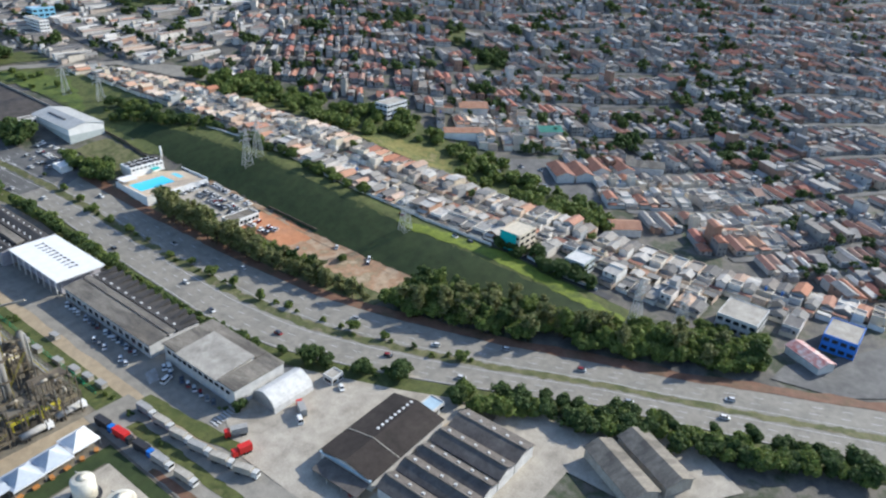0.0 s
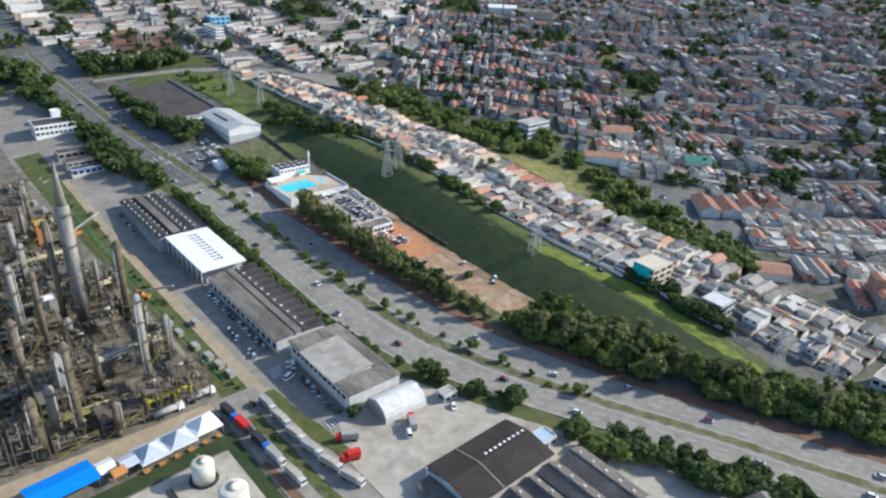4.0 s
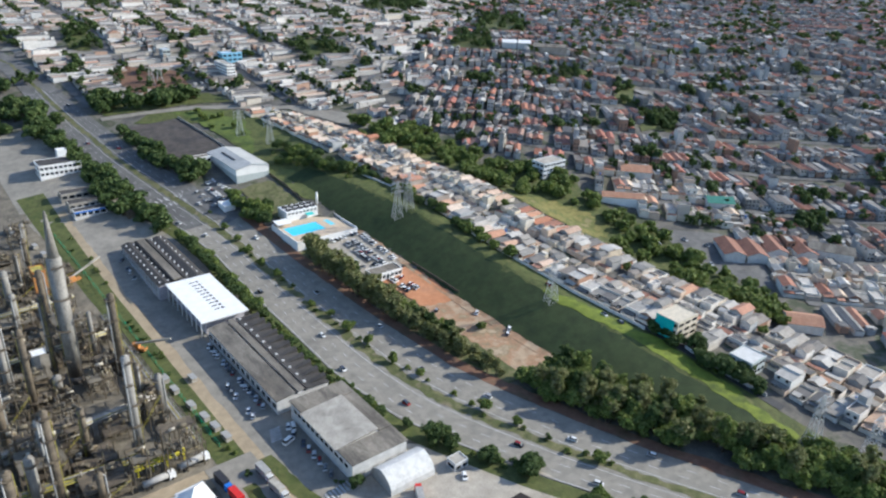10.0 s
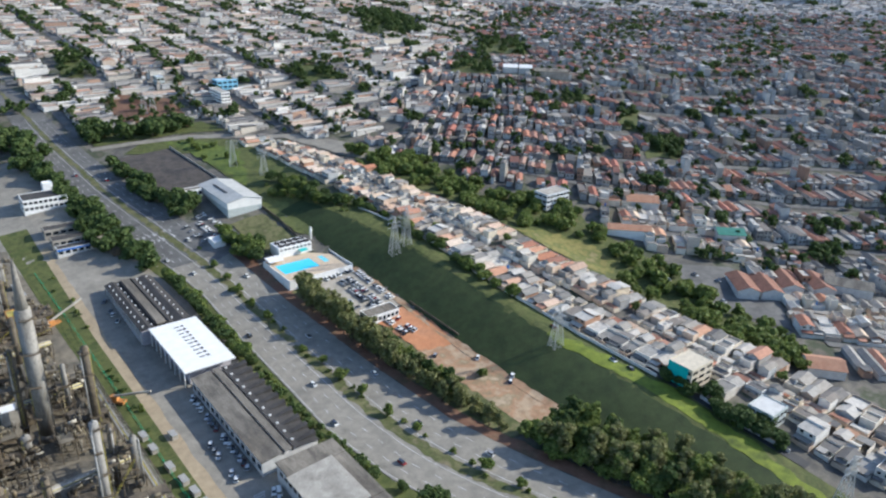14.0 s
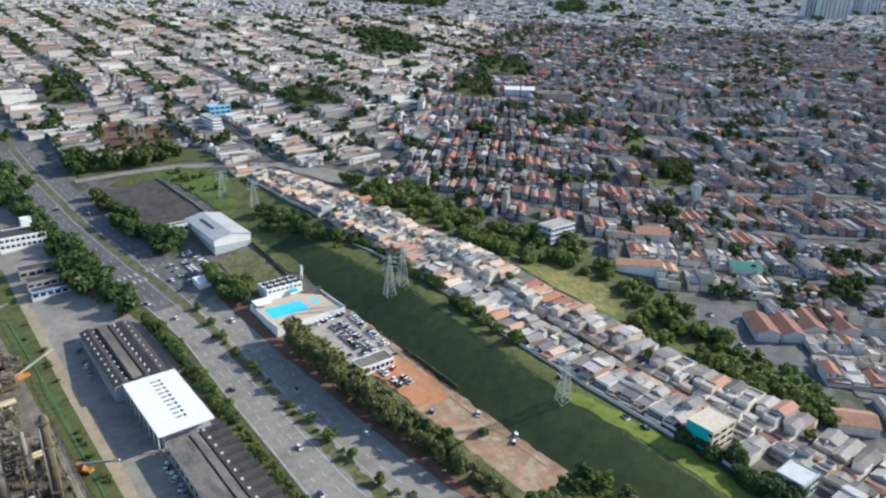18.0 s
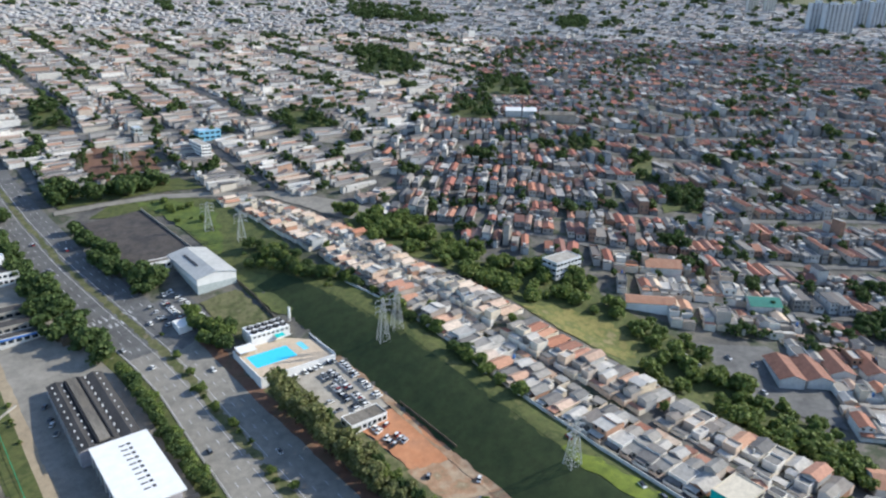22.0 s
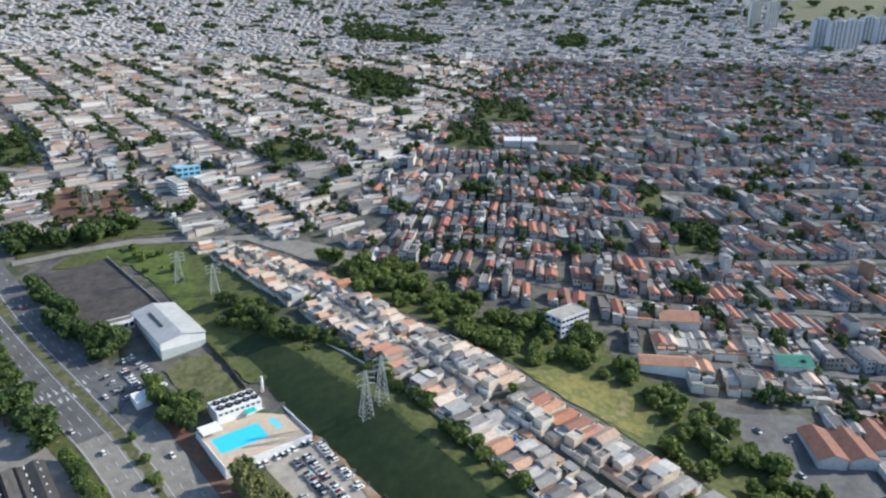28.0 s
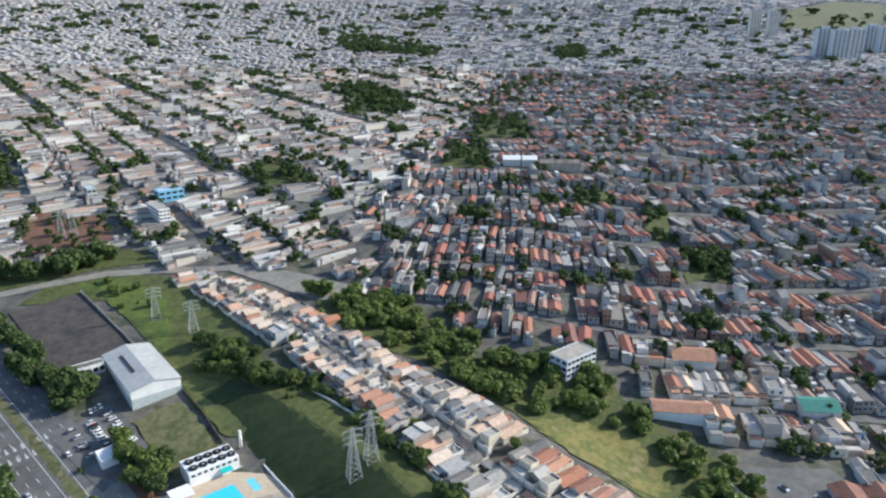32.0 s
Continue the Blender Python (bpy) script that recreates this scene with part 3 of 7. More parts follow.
structure("tan_lot", patch(rag([(203, 258), (226.3, 254), (228.5, 224), (229, 188.9), (222, 180), (203, 186)], 1.2, 4, 14), 0.46), M_TAN, "tan trampled earth lot", "lot")
structure("parking_lot", patch([(197.1, 299), (220.6, 297.4), (223.7, 342.3), (194.6, 344.1)], 0.42), M_YARD, "grey asphalt car park full of cars", "lot")
structure("upper_green", patch([(163.3, 580.6), (188.8, 602.6), (219.5, 590.1), (246.8, 562.3), (257.6, 490.2), (246.9, 406.6), (232.7, 344.3), (219.8, 383.4), (209.5, 423.1), (211.3, 474.3), (208.3, 554.2)], 0.40), M_GRASS, "green meadow beside the sheds", "meadow")
structure("upper_lot", patch(rag([(183.9, 433.6), (206.3, 435.5), (210.5, 394.5), (188.1, 387)], 1.5, 4, 16), 0.46), M_GRASS_DRY, "dry grassy lot behind the pool", "lot")
structure("dark_lot", patch([(157.5, 573.8), (196.6, 573.8), (205.3, 486.6), (164.6, 483.1)], 0.60), M_LOT, "dark worn walled asphalt lot", "lot")
structure("car_park_apron", patch([(151.1, 446), (180.7, 453.4), (184.6, 407.8), (160.4, 398.1)], 0.44), M_ASPHALT_N, "worn asphalt apron with parked cars", "lot")
structure("foot_path", strip(ragged([(x - 3.2, y) for x, y in FOOT], 0.5, 4, 18), ragged([(x + 0.4, y) for x, y in FOOT], 0.6, 4, 19), 190, 345, 0.66, 3, 1), M_TAN, "narrow bare earth path along the foot of the dyke", "path")
VALLEY = [(305.1, 477.8), (348, 437), (338, 376.2), (388.3, 321.9), (376, 301), (384, 245), (373.2, 190.4), (361, 130), (345, 130), (335, 198.7), (330.5, 265.3), (322.8, 300.6), (322.5, 326.5), (313.5, 381.3), (289.1, 437.8)]
structure("valley_floor", patch(VALLEY, 0.35, 8), M_GRASS, "green wooded valley floor", "meadow")
structure("lawn", patch(rag([(322.7, 315), (347.5, 310.9), (360, 281), (358.4, 257), (337.7, 254.6), (325.7, 284.1)], 2, 4, 17), 0.55), M_LAWN, "dry yellow-green lawn in the valley", "lawn")
structure("plaza", patch([(386, 246), (420, 222), (418, 190.6), (380, 160), (368, 200)], 0.40), M_ASPHALT_N, "worn asphalt plaza among houses", "plaza")

# ---------------------------------------------------------------- trees
def core(geo, x, y, z, r, rng, k):
    """The dense leafy inside of one lobe, lumpy."""
    b, n = len(geo.v), 7
    geo.v.append((x, y, z - r * 0.7))
    for e in (-0.35, 0.15, 0.6):
        c = math.sqrt(1 - e * e)
        for i in range(n):
            q = r * rng.uniform(0.85, 1.15)
            geo.v.append((x + q * c * math.cos(6.283 * i / n), y + q * c * math.sin(6.283 * i / n), z + e * q * 0.85))
    geo.v.append((x, y, z + r * 0.85))
    for i in range(n):
        j = (i + 1) % n
        geo.f.append((b, b + 1 + j, b + 1 + i))
        for w in (0, 1):
            geo.f.append((b + 1 + w * n + i, b + 1 + w * n + j, b + 1 + (w + 1) * n + j, b + 1 + (w + 1) * n + i))
        geo.f.append((b + 1 + 2 * n + i, b + 1 + 2 * n + j, b + 1 + 3 * n))
        geo.m += [k] * 4
        geo.s += [True] * 4


def crown(geo, rng, spread, height, base, lobes, clumps, size, k=0, fill=0.42):
    """Leaf clumps gathered on uneven lobes round the limbs."""
    centres = []
    for i in range(lobes):
        a = 2 * math.pi * (i + rng.random() * 0.7) / lobes
        r = spread * (0.2 + 0.6 * rng.random()) if i else 0
        centres.append((r * math.cos(a), r * math.sin(a), base + height * (0.15 + 0.62 * rng.random()) if i else base + height * 0.72, spread * (0.28 + 0.22 * rng.random())))
    if fill:
        for cx, cy, cz, cr in centres:
            core(geo, cx, cy, cz, cr * fill, rng, k)
    for i in range(clumps * 3):
        cx, cy, cz, cr = centres[i % lobes]
        n = Vector((rng.gauss(0, 1), rng.gauss(0, 1), rng.gauss(0, 1) + 0.3)).normalized()
        c = Vector((cx, cy, cz)) + Vector((n.x, n.y, n.z * 0.85)) * cr * (0.62 + 0.5 * rng.random() ** 1.3)
        q = (n + Vector((rng.uniform(-1, 1), rng.uniform(-1, 1), rng.uniform(-.4, 1.2))) * 0.8).normalized()
        u = q.orthogonal().normalized()
        v = q.cross(u)
        t = rng.random() * 6.28
        h = size * (0.55 + 0.75 * rng.random())
        e, f = (u * math.cos(t) + v * math.sin(t)) * h, (v * math.cos(t) - u * math.sin(t)) * h * rng.uniform(0.5, 0.9)
        k0 = len(geo.v)
        geo.v += [tuple(c + e), tuple(c + f + q * h * .25), tuple(c - e * .8), tuple(c - f)]
        geo.f.append((k0, k0 + 1, k0 + 2, k0 + 3))
        geo.m.append(k)
        geo.s.append(False)
    return centres


def tree_kind(name, label, leaf, seed, spread, height, trunk, lobes=7, clumps=190, size=0.75, fill=0.42):
    rng = random.Random(seed)
    t = thing(name, label, "tree")
    g, w = Geo(), Geo()
    cs = crown(g, rng, spread, height, trunk, lobes, clumps, size, 0, fill)
    r = 0.05 * (trunk + height) * 0.5
    w.tube((0, 0, -0.4), (0.1, 0.05, trunk), r, 0, 7, r * 0.7)
    for cx, cy, cz, cr in cs:
        w.tube((0.1, 0.05, trunk * 0.9), (cx * 0.8, cy * 0.8, cz), r * 0.45, 0, 5, r * 0.15)
    part("trunk", w, M_BARK, t)
    part("crown", g, leaf, t)
    return t


TREES = {
    "round": [tree_kind("tree", "broad round leafy tree with a dense green crown", M_LEAF, 1, 4.2, 6.0, 1.6, 18, 460, 0.75),
              tree_kind("tree", "wide green tree with an uneven crown", M_LEAF, 2, 4.8, 5.5, 1.5, 20, 500, 0.75)],
    "dark": [tree_kind("tree", "dark green dense shade tree", M_LEAF_D, 3, 4.4, 6.5, 1.4, 18, 460, 0.75),
             tree_kind("tree", "dark evergreen tree with a lumpy crown", M_LEAF_D, 4, 3.8, 6.0, 1.3, 16, 420, 0.74)],
    "tall": [tree_kind("roadside_tree", "tall slender olive-green roadside tree", M_LEAF_O, 5, 3.6, 11.5, 2.6, 20, 330, 0.6, 0.15),
             tree_kind("roadside_tree", "tall thin-crowned olive roadside tree", M_LEAF_O, 6, 3.2, 11.0, 3.0, 18, 300, 0.6, 0.12),
             tree_kind("roadside_tree", "tall green roadside tree with gaps in its crown", M_LEAF, 7, 3.4, 11.0, 2.4, 21, 440, 0.62, 0.28),
             tree_kind("roadside_tree", "tall dark green roadside tree with a narrow crown", M_LEAF_D, 17, 3.2, 11.5, 2.2, 21, 440, 0.62, 0.28)],
    "bush": [tree_kind("bush", "low round green bush", M_LEAF, 8, 1.9, 2.2, 0.3, 6, 130, 0.4),
             tree_kind("bush", "low dark green bush", M_LEAF_D, 9, 2.1, 2.2, 0.3, 6, 130, 0.4)],
}
TREES["olive"] = TREES["tall"][:2]
TREE_USED = set()
tree_rng = random.Random(40)


def plant(kind, x, y, s=1.0, group=""):
    src = tree_rng.choice(TREES[kind])
    m = pose(x, y, gz(x, y) + 0.2, 0, 0, tree_rng.uniform(0, 360))
    if src.name in TREE_USED:
        ob = copy_thing(src, m)
    else:
        TREE_USED.add(src.name)
        ob = src
        ob.matrix_basis = m
    k = s * tree_rng.uniform(0.8, 1.2)
    ob.scale = (k, k, k * tree_rng.uniform(0.9, 1.15))
    if group:
        ob["group"] = group
    return ob


def plant_line(kind, line, step, jitter=1.5, s=1.0, group="", skip=0.0):
    for (x1, y1), (x2, y2) in zip(line, line[1:]):
        n = max(1, int(math.hypot(x2 - x1, y2 - y1) / step))
        for i in range(n):
            if tree_rng.random() < skip:
                continue
            t = (i + 0.5) / n
            plant(kind, x1 + (x2 - x1) * t + tree_rng.uniform(-jitter, jitter), y1 + (y2 - y1) * t + tree_rng.uniform(-jitter, jitter), s, group)


def plant_area(kinds, poly, n, s=1.0, group=""):
    xs, ys = [p[0] for p in poly], [p[1] for p in poly]
    done = 0
    while done < n:
        x, y = tree_rng.uniform(min(xs), max(xs)), tree_rng.uniform(min(ys), max(ys))
        if inside(poly, x, y):
            plant(tree_rng.choice(kinds), x, y, s, group)
            done += 1


plant_line("olive", [(185.5, 250), (188, 215), (194, 188)], 4.2, 1.8, 0.8, "roadside trees", 0.1)
plant_line("olive", [(180, 334), (182.5, 298), (185.5, 250)], 3.4, 1.8, 1.1, "roadside trees")
plant_line("tall", [(184.5, 338), (187.5, 297.6), (191, 255), (195, 212)], 5.0, 2.5, 0.95, "roadside trees", 0.1)
plant_area(["tall", "tall", "round"], [(199, 180), (225, 177), (227, 150), (238, 98), (262, 62), (272, 30), (262, 25), (240, 62), (222, 100), (208, 135), (198, 165)], 105, 1.0, "roadside grove")
plant_area(["bush", "round", "dark"], [(262, 60), (282, 58), (284, 34), (274, 20), (262, 28)], 26, 0.8, "roadside grove")
plant_area(["bush", "round"], [(232, 75), (266, 30), (272, 38), (262, 80), (245, 92)], 34, 0.9, "roadside grove")
plant_area(["tall", "round", "bush"], [(226, 150), (234, 150), (246, 112), (262, 80), (262, 62), (238, 98)], 34, 0.8, "roadside grove")
plant_line("round", [(131, 398), (133, 350), (133, 300)], 9, 1.5, 0.8, "plant hedge trees", 0.2)
plant_line("dark", [(130, 400), (132, 350), (132, 300)], 7, 1.5, 0.8, "plant hedge trees")
plant_line("dark", [(131, 300), (130, 250), (132, 215), (137, 190), (141, 180)], 7.5, 1.5, 0.6, "plant hedge trees", 0.2)
plant_line("bush", [(133, 395), (134, 300), (133, 240), (138, 195)], 5, 1.0, 1.0, "verge bushes")
plant_area(["dark", "bush", "bush"], [(141, 180), (158, 148), (166, 138), (160, 134), (146, 158), (138, 174)], 26, 0.75, "verge bushes")
plant_area(["dark", "round", "dark"], [(160, 122), (170, 116), (196, 66), (214, 24), (230, -20), (222, -30), (200, 20), (182, 60), (164, 98)], 100, 0.8, "verge trees")
plant_line("bush", [(154.7, 419.8), (154, 367.7), (158, 300), (160, 247), (165, 201), (174, 158), (190, 118)], 8, 2, 0.8, "median bushes", 0.3)
plant_line("round", [(154.7, 419.8), (158, 300), (165, 201), (190, 118)], 15, 2, 0.55, "median trees", 0.2)
plant_area(["round", "dark"], [(172, 412), (186, 404), (187, 392), (179, 388), (172, 392)], 10, 1.05, "trees by the pool")
plant_area(["dark", "round"], [(175, 436.8), (180, 386.9), (177.5, 382), (174, 384), (171, 394.6)], 14, 0.9, "trees by the pool")


def woods(name, label, polys, s, leaf, seed, bush=False):
    """Many trees too far to count, joined: crowns on short trunks."""
    g = Geo()
    rng = random.Random(seed)
    for poly, n in polys:
        xs, ys = [p[0] for p in poly], [p[1] for p in poly]
        done = 0
        while done < n:
            x, y = rng.uniform(min(xs), max(xs)), rng.uniform(min(ys), max(ys))
            if not inside(poly, x, y) or inside(LAWN, x, y):
                continue
            done += 1
            t = Geo()
            k = s * rng.uniform(0.7, 1.25)
            crown(t, rng, 4.3, 6.2, 1.2, 15, 240, 0.95)
            t.tube((0, 0, -1), (0, 0, 4), 0.3, 1, 6, 0.2)
            b, z = len(g.v), gz(x, y)
            g.v += [(x + p * k, y + q * k, z + r * k) for p, q, r in t.v]
            g.f += [tuple(i + b for i in f) for f in t.f]
            g.m += t.m
            g.s += t.s
    tagged(part(name, g, [leaf, M_BARK]), label, "trees", kind="stuff")


LAWN = [(320.1, 318.3), (349.3, 313.7), (363, 281), (361.4, 254), (334.3, 250.7), (322.9, 283.4)]
woods("valley_woods", "dense mixed green trees filling the valley", [(VALLEY, 165), ([(336, 200), (374, 192), (364, 132), (342, 132)], 30), ([(339.2, 412.5), (384.6, 327.3), (378, 300), (359.3, 315.8), (334.7, 373.9)], 24)], 0.9, M_LEAF, 21)
woods("roadside_woods", "dense dark trees beside the far road", [([(60, 760), (100, 740), (106, 640), (88, 600), (20, 600), (0, 700)], 70)], 1.3, M_LEAF_D, 22)
woods("upper_roadside_woods", "dense dark trees along the far carriageway", [
    ([(148.7, 578.6), (158, 548.8), (162.5, 493.3), (170.8, 465.1), (159.1, 458.2), (151.5, 493.9), (145.5, 559.1)], 24),
    ([(100, 610), (113, 560), (124, 465), (132, 402), (125, 402), (114, 470), (106, 540), (92, 600)], 70)], 1.2, M_LEAF_D, 24)
woods("shed_woods", "dark trees in front of the white shed", [([(160, 482), (172, 482), (182, 452), (182, 450), (172, 458)], 8), ([(108, 500), (114, 480), (112, 440), (106, 444)], 9)], 1.25, M_LEAF_D, 25)
woods("grove_understorey", "green saplings and lower trees filling the grove", [([(199, 180), (225, 177), (227, 150), (238, 98), (262, 62), (272, 30), (262, 25), (240, 62), (222, 100), (208, 135), (198, 165)], 90)], 0.85, M_LEAF, 26)
woods("roadside_scrub", "olive scrub under the roadside trees", [([(181, 340), (188, 340), (190, 298), (194, 250), (199, 200), (194, 186), (188, 215), (185, 250), (183, 298)], 95)], 0.42, M_LEAF_O, 27)
woods("corner_woods", "large dark shade trees at the street corner", [([(146, 614), (150, 644), (186, 628), (234, 616), (228, 601), (186, 606)], 24), ([(92, 665), (108, 665), (118, 600), (108, 596), (94, 630)], 14)], 1.55, M_LEAF_D, 28)
woods("park_woods", "bright green rounded grove of park trees", [([(305.5, 490.2), (339.2, 461.4), (346, 432.1), (323.4, 411), (304.4, 440.1)], 34)], 1.05, M_LEAF, 23)
plant_area(["bush", "dark", "round"], [(256, 402), (262, 335), (262, 285), (261, 255), (267, 255), (269, 285), (268, 335), (263, 404)], 46, 0.75, "slope scrub")
plant_area(["dark", "bush", "dark"], [(268, 170), (275, 170), (279, 110), (271, 106), (267, 130)], 30, 0.8, "slope scrub")
plant_area(["dark", "round", "dark", "bush"], [(226, 475), (246, 470), (254, 430), (256, 395), (244, 392), (232, 420), (220, 452)], 46, 0.85, "meadow scrub")
plant("round", 214, 223.5, 0.55)
plant_area(["bush", "dark"], [(103, 180), (108, 169), (111, 166), (106, 166), (102, 174)], 5, 0.6, "yard bushes")
plant_area(["bush", "round"], [(198, 588), (222, 572), (234, 540), (224, 505), (214, 520), (206, 560)], 14, 0.6, "meadow scrub")
plant_area(["bush"], [(76, 440), (82, 440), (83, 170), (77, 170)], 20, 0.7, "fence bushes")

# ---------------------------------------------------------------- houses
def pitched(g, x0, y0, x1, y1, z, h, k=0, along_x=False):
    """A thick gable roof over a rectangle, ridge along y (or x)."""
    t = Geo()
    if along_x:
        t.gable(x0, y0, x1, y1, z, h, k, 0.16, 0.4, None)
    else:
        t.gable(y0, -x1, y1, -x0, z, h, k, 0.16, 0.4, None)
        t.v = [(-b, a, c) for a, b, c in t.v]
    n = len(g.v)
    g.v += t.v
    g.f += [tuple(i + n for i in f) for f in t.f]
    g.m += t.m
    g.s += t.s


def slope(g, x0, y0, x1, y1, z0, z1, k=0):
    """A thick sheet roof rising along y."""
    lo = [(x0, y0, z0), (x1, y0, z0), (x1, y1, z1), (x0, y1, z1)]
    g.hull(lo, [(a, b, c + .12) for a, b, c in lo], k)


def parapets(g, x0, y0, x1, y1, z0, z1, k=0, t=.18):
    """A rim of low walls round a roof."""
    g.box(x0, y0, z0, x1, y0 + t, z1, k)
    g.box(x0, y1 - t, z0, x1, y1, z1, k)
    g.box(x0, y0 + t, z0, x0 + t, y1 - t, z1, k)
    g.box(x1 - t, y0 + t, z0, x1, y1 - t, z1, k)


def roof_over(kind, rng, g, r, x0, y0, x1, y1, h):
    """Walls of one wing into g and its roof into r."""
    g.box(x0, y0, -2.5, x1, y1, h)
    w = x1 - x0
    if kind == "flat":
        r.box(x0 + .2, y0 + .2, h + .01, x1 - .2, y1 - .2, h + .12)
        parapets(g, x0, y0, x1, y1, h + .01, h + .75)
    elif kind == "shed":
        slope(r, x0 + .2, y0 + .2, x1 - .2, y1 - .2, h + .05, h + .75)
        parapets(g, x0, y0, x1, y1, h + .01, h + 1.0)
    elif kind == "step":
        ym = y0 + (y1 - y0) * rng.uniform(.4, .6)
        slope(r, x0 - .15, y0 - .3, x1 + .15, ym - .1, h + .05, h + .7)
        slope(r, x0 - .15, ym + .1, x1 + .15, y1 + .3, h + 1.3, h + .6)
        g.box(x0, ym - .09, h, x1, ym + .09, h + 1.3)
    else:
        rise = w * .2
        pitched(r, x0, y0, x1, y1, h, rise, 0, False)
        xm = (x0 + x1) / 2
        for y in (y0 + .06, y1 - .06):
            g.hull([(x0, y - .06, h), (x1, y - .06, h), (xm, y - .06, h + rise)], [(x0, y + .06, h), (x1, y + .06, h), (xm, y + .06, h + rise)])


def house_parts(kind, rng, w, l, h):
    """Parts of one narrow town house, front towards -y: main wing, back wing, yard walls, porch, annex, windows, tank."""
    out = {}
    tile = {"clay": M_H_TERRA, "cream": M_H_PINK}.get(kind, M_H_GREY)
    wall = M_H_PALE if kind == "cream" or rng.random() < .4 else M_H_WALL if rng.random() < 0.88 else M_BRICK
    y0 = -l / 2 + rng.uniform(1.8, 3.2)
    y1 = y0 + l * rng.uniform(.34, .46)
    y2 = y1 + l * rng.uniform(.2, .3)
    g, r = Geo(), Geo()
    roof_over(kind, rng, g, r, -w / 2, y0, w / 2, y1, h)
    out["wall"], out["roof"] = (g, wall), (r, tile)
    g, r = Geo(), Geo()
    side = rng.choice([-1, 1])
    wx = w * rng.uniform(.62, 1.0)
    x0 = -w / 2 if side < 0 else w / 2 - wx
    k2 = rng.choice(["flat", "shed", "step", "grey", kind])
    roof_over(k2, rng, g, r, x0, y1 + .02, x0 + wx, y2, h * rng.choice([.75, .9, 1.0, 1.0, 1.5] if kind == "cream" else [.75, .9, 1.0, 1.5, 1.9]))
    out["back_wall"], out["back_roof"] = (g, M_H_PALE if rng.random() < .4 else M_H_WALL), (r, tile if k2 == kind else M_H_GREY)
    for name, ya, yb, hy in (("yard_wall", -l / 2, y0 - .02, 1.8), ("back_yard_wall", l / 2, y2 + .02, 2.3)):
        t = .2 if ya < yb else -.2
        u = [(-w / 2, yb), (-w / 2, ya), (w / 2, ya), (w / 2, yb), (w / 2 - .2, yb), (w / 2 - .2, ya + t), (-w / 2 + .2, ya + t), (-w / 2 + .2, yb)]
        if t < 0:
            u.reverse()
        g = Geo()
        g.hull([(p, q, -2.5) for p, q in u], [(p, q, hy) for p, q in u])
        out[name] = (g, M_H_PALE)
    e = Geo()
    b0 = rng.uniform(0, w * .45)
    slope(e, -w / 2 + .15, -l / 2 + .3, w / 2 - b0 - .15, y0 - .05, 2.4, 2.8, 1)
    for x in (-w / 2 + .3, w / 2 - b0 - .4):
        e.box(x, -l / 2 + .4, -1.0, x + .18, -l / 2 + .6, 2.4)
    out["porch"] = (e, [M_H_WALL, M_H_TERRA if kind in ("clay", "cream") else M_H_GREY])
    if l / 2 - y2 > 3.2:
        e = Geo()
        a = l / 2 - rng.uniform(2.2, 3.0)
        e.box(-w / 2 + .2, a, -2.5, w * rng.uniform(-.1, .45), l / 2 - .1, 2.4)
        slope(e, -w / 2 + .12, a - .3, w * .45, l / 2 - .05, 2.42, 2.75, 1)
        out["annex"] = (e, [M_H_WALL, M_H_GREY if rng.random() < 0.7 else M_H_TERRA])
    for i in range(2):
        x = -w / 4 + i * w / 2
        k = Geo()
        z = 3.9 if h > 5 else 1.0
        k.box(x - 0.6, y0 - 0.06, z, x + 0.6, y0 + 0.02, z + 1.2)
        out["window", i] = (k, M_GLASS)
    if rng.random() < 0.45:
        c = Geo()
        yt = (y1 + y2) / 2
        zt = h * 1.0
        c.tube((x0 + wx / 2, yt, zt - 1), (x0 + wx / 2, yt, zt + 1.6), 0.5, 0, 10, 0.6)
        c.tube((x0 + wx / 2, yt, zt + 1.6), (x0 + wx / 2, yt, zt + 1.75), 0.62, 0, 10, 0.25)
        out["water_tank"] = (c, M_TANK_B)
    return out


HOUSE_LABEL = {"cream": "small cream house with a sun-bleached pinkish tile roof", "clay": "small rendered house with an orange clay tile roof", "grey": "small rendered house with a grey fibre-cement gable roof",
               "flat": "flat-roofed rendered house with parapets and a walled yard", "shed": "narrow house under a sloping grey sheet roof", "step": "narrow house with a stepped grey sheet roof"}
HOUSES, HOUSE_WIDE = {}, {}
hrng = random.Random(11)
for kind, count in (("clay", 5), ("grey", 4), ("flat", 4), ("shed", 3), ("step", 4), ("cream", 5)):
    HOUSES[kind] = []
    for i in range(count):
        w, l = hrng.uniform(5.2, 8.2), 19.0
        h = hrng.choice([2.6, 2.8, 3.1, 3.4] if kind == "cream" else [2.6, 2.8, 3.1, 3.4, 5.4]) if kind != "flat" else hrng.choice([3.2, 5.8])
        t = thing("house", HOUSE_LABEL[kind], "house", "houses below the hill")
        for name, (g, m) in house_parts(kind, hrng, w, l, h).items():
            part(name if isinstance(name, str) else name[0], g, m, t)
        HOUSES[kind].append(t)
        HOUSE_WIDE[t.name] = w
HOUSE_USED = set()


def put_house(x, y, yaw, kinds, depth=19.0, src=None):
    src = src or hrng.choice(HOUSES[hrng.choice(kinds)])
    m = pose(x, y, gz(x, y), 0, 0, yaw)
    if src.name in HOUSE_USED:
        ob = copy_thing(src, m)
    else:
        HOUSE_USED.add(src.name)
        ob = src
        ob.matrix_basis = m
    ob.scale = (hrng.uniform(0.97, 1.05), depth / 19.0, hrng.uniform(0.9, 1.15))
    return ob


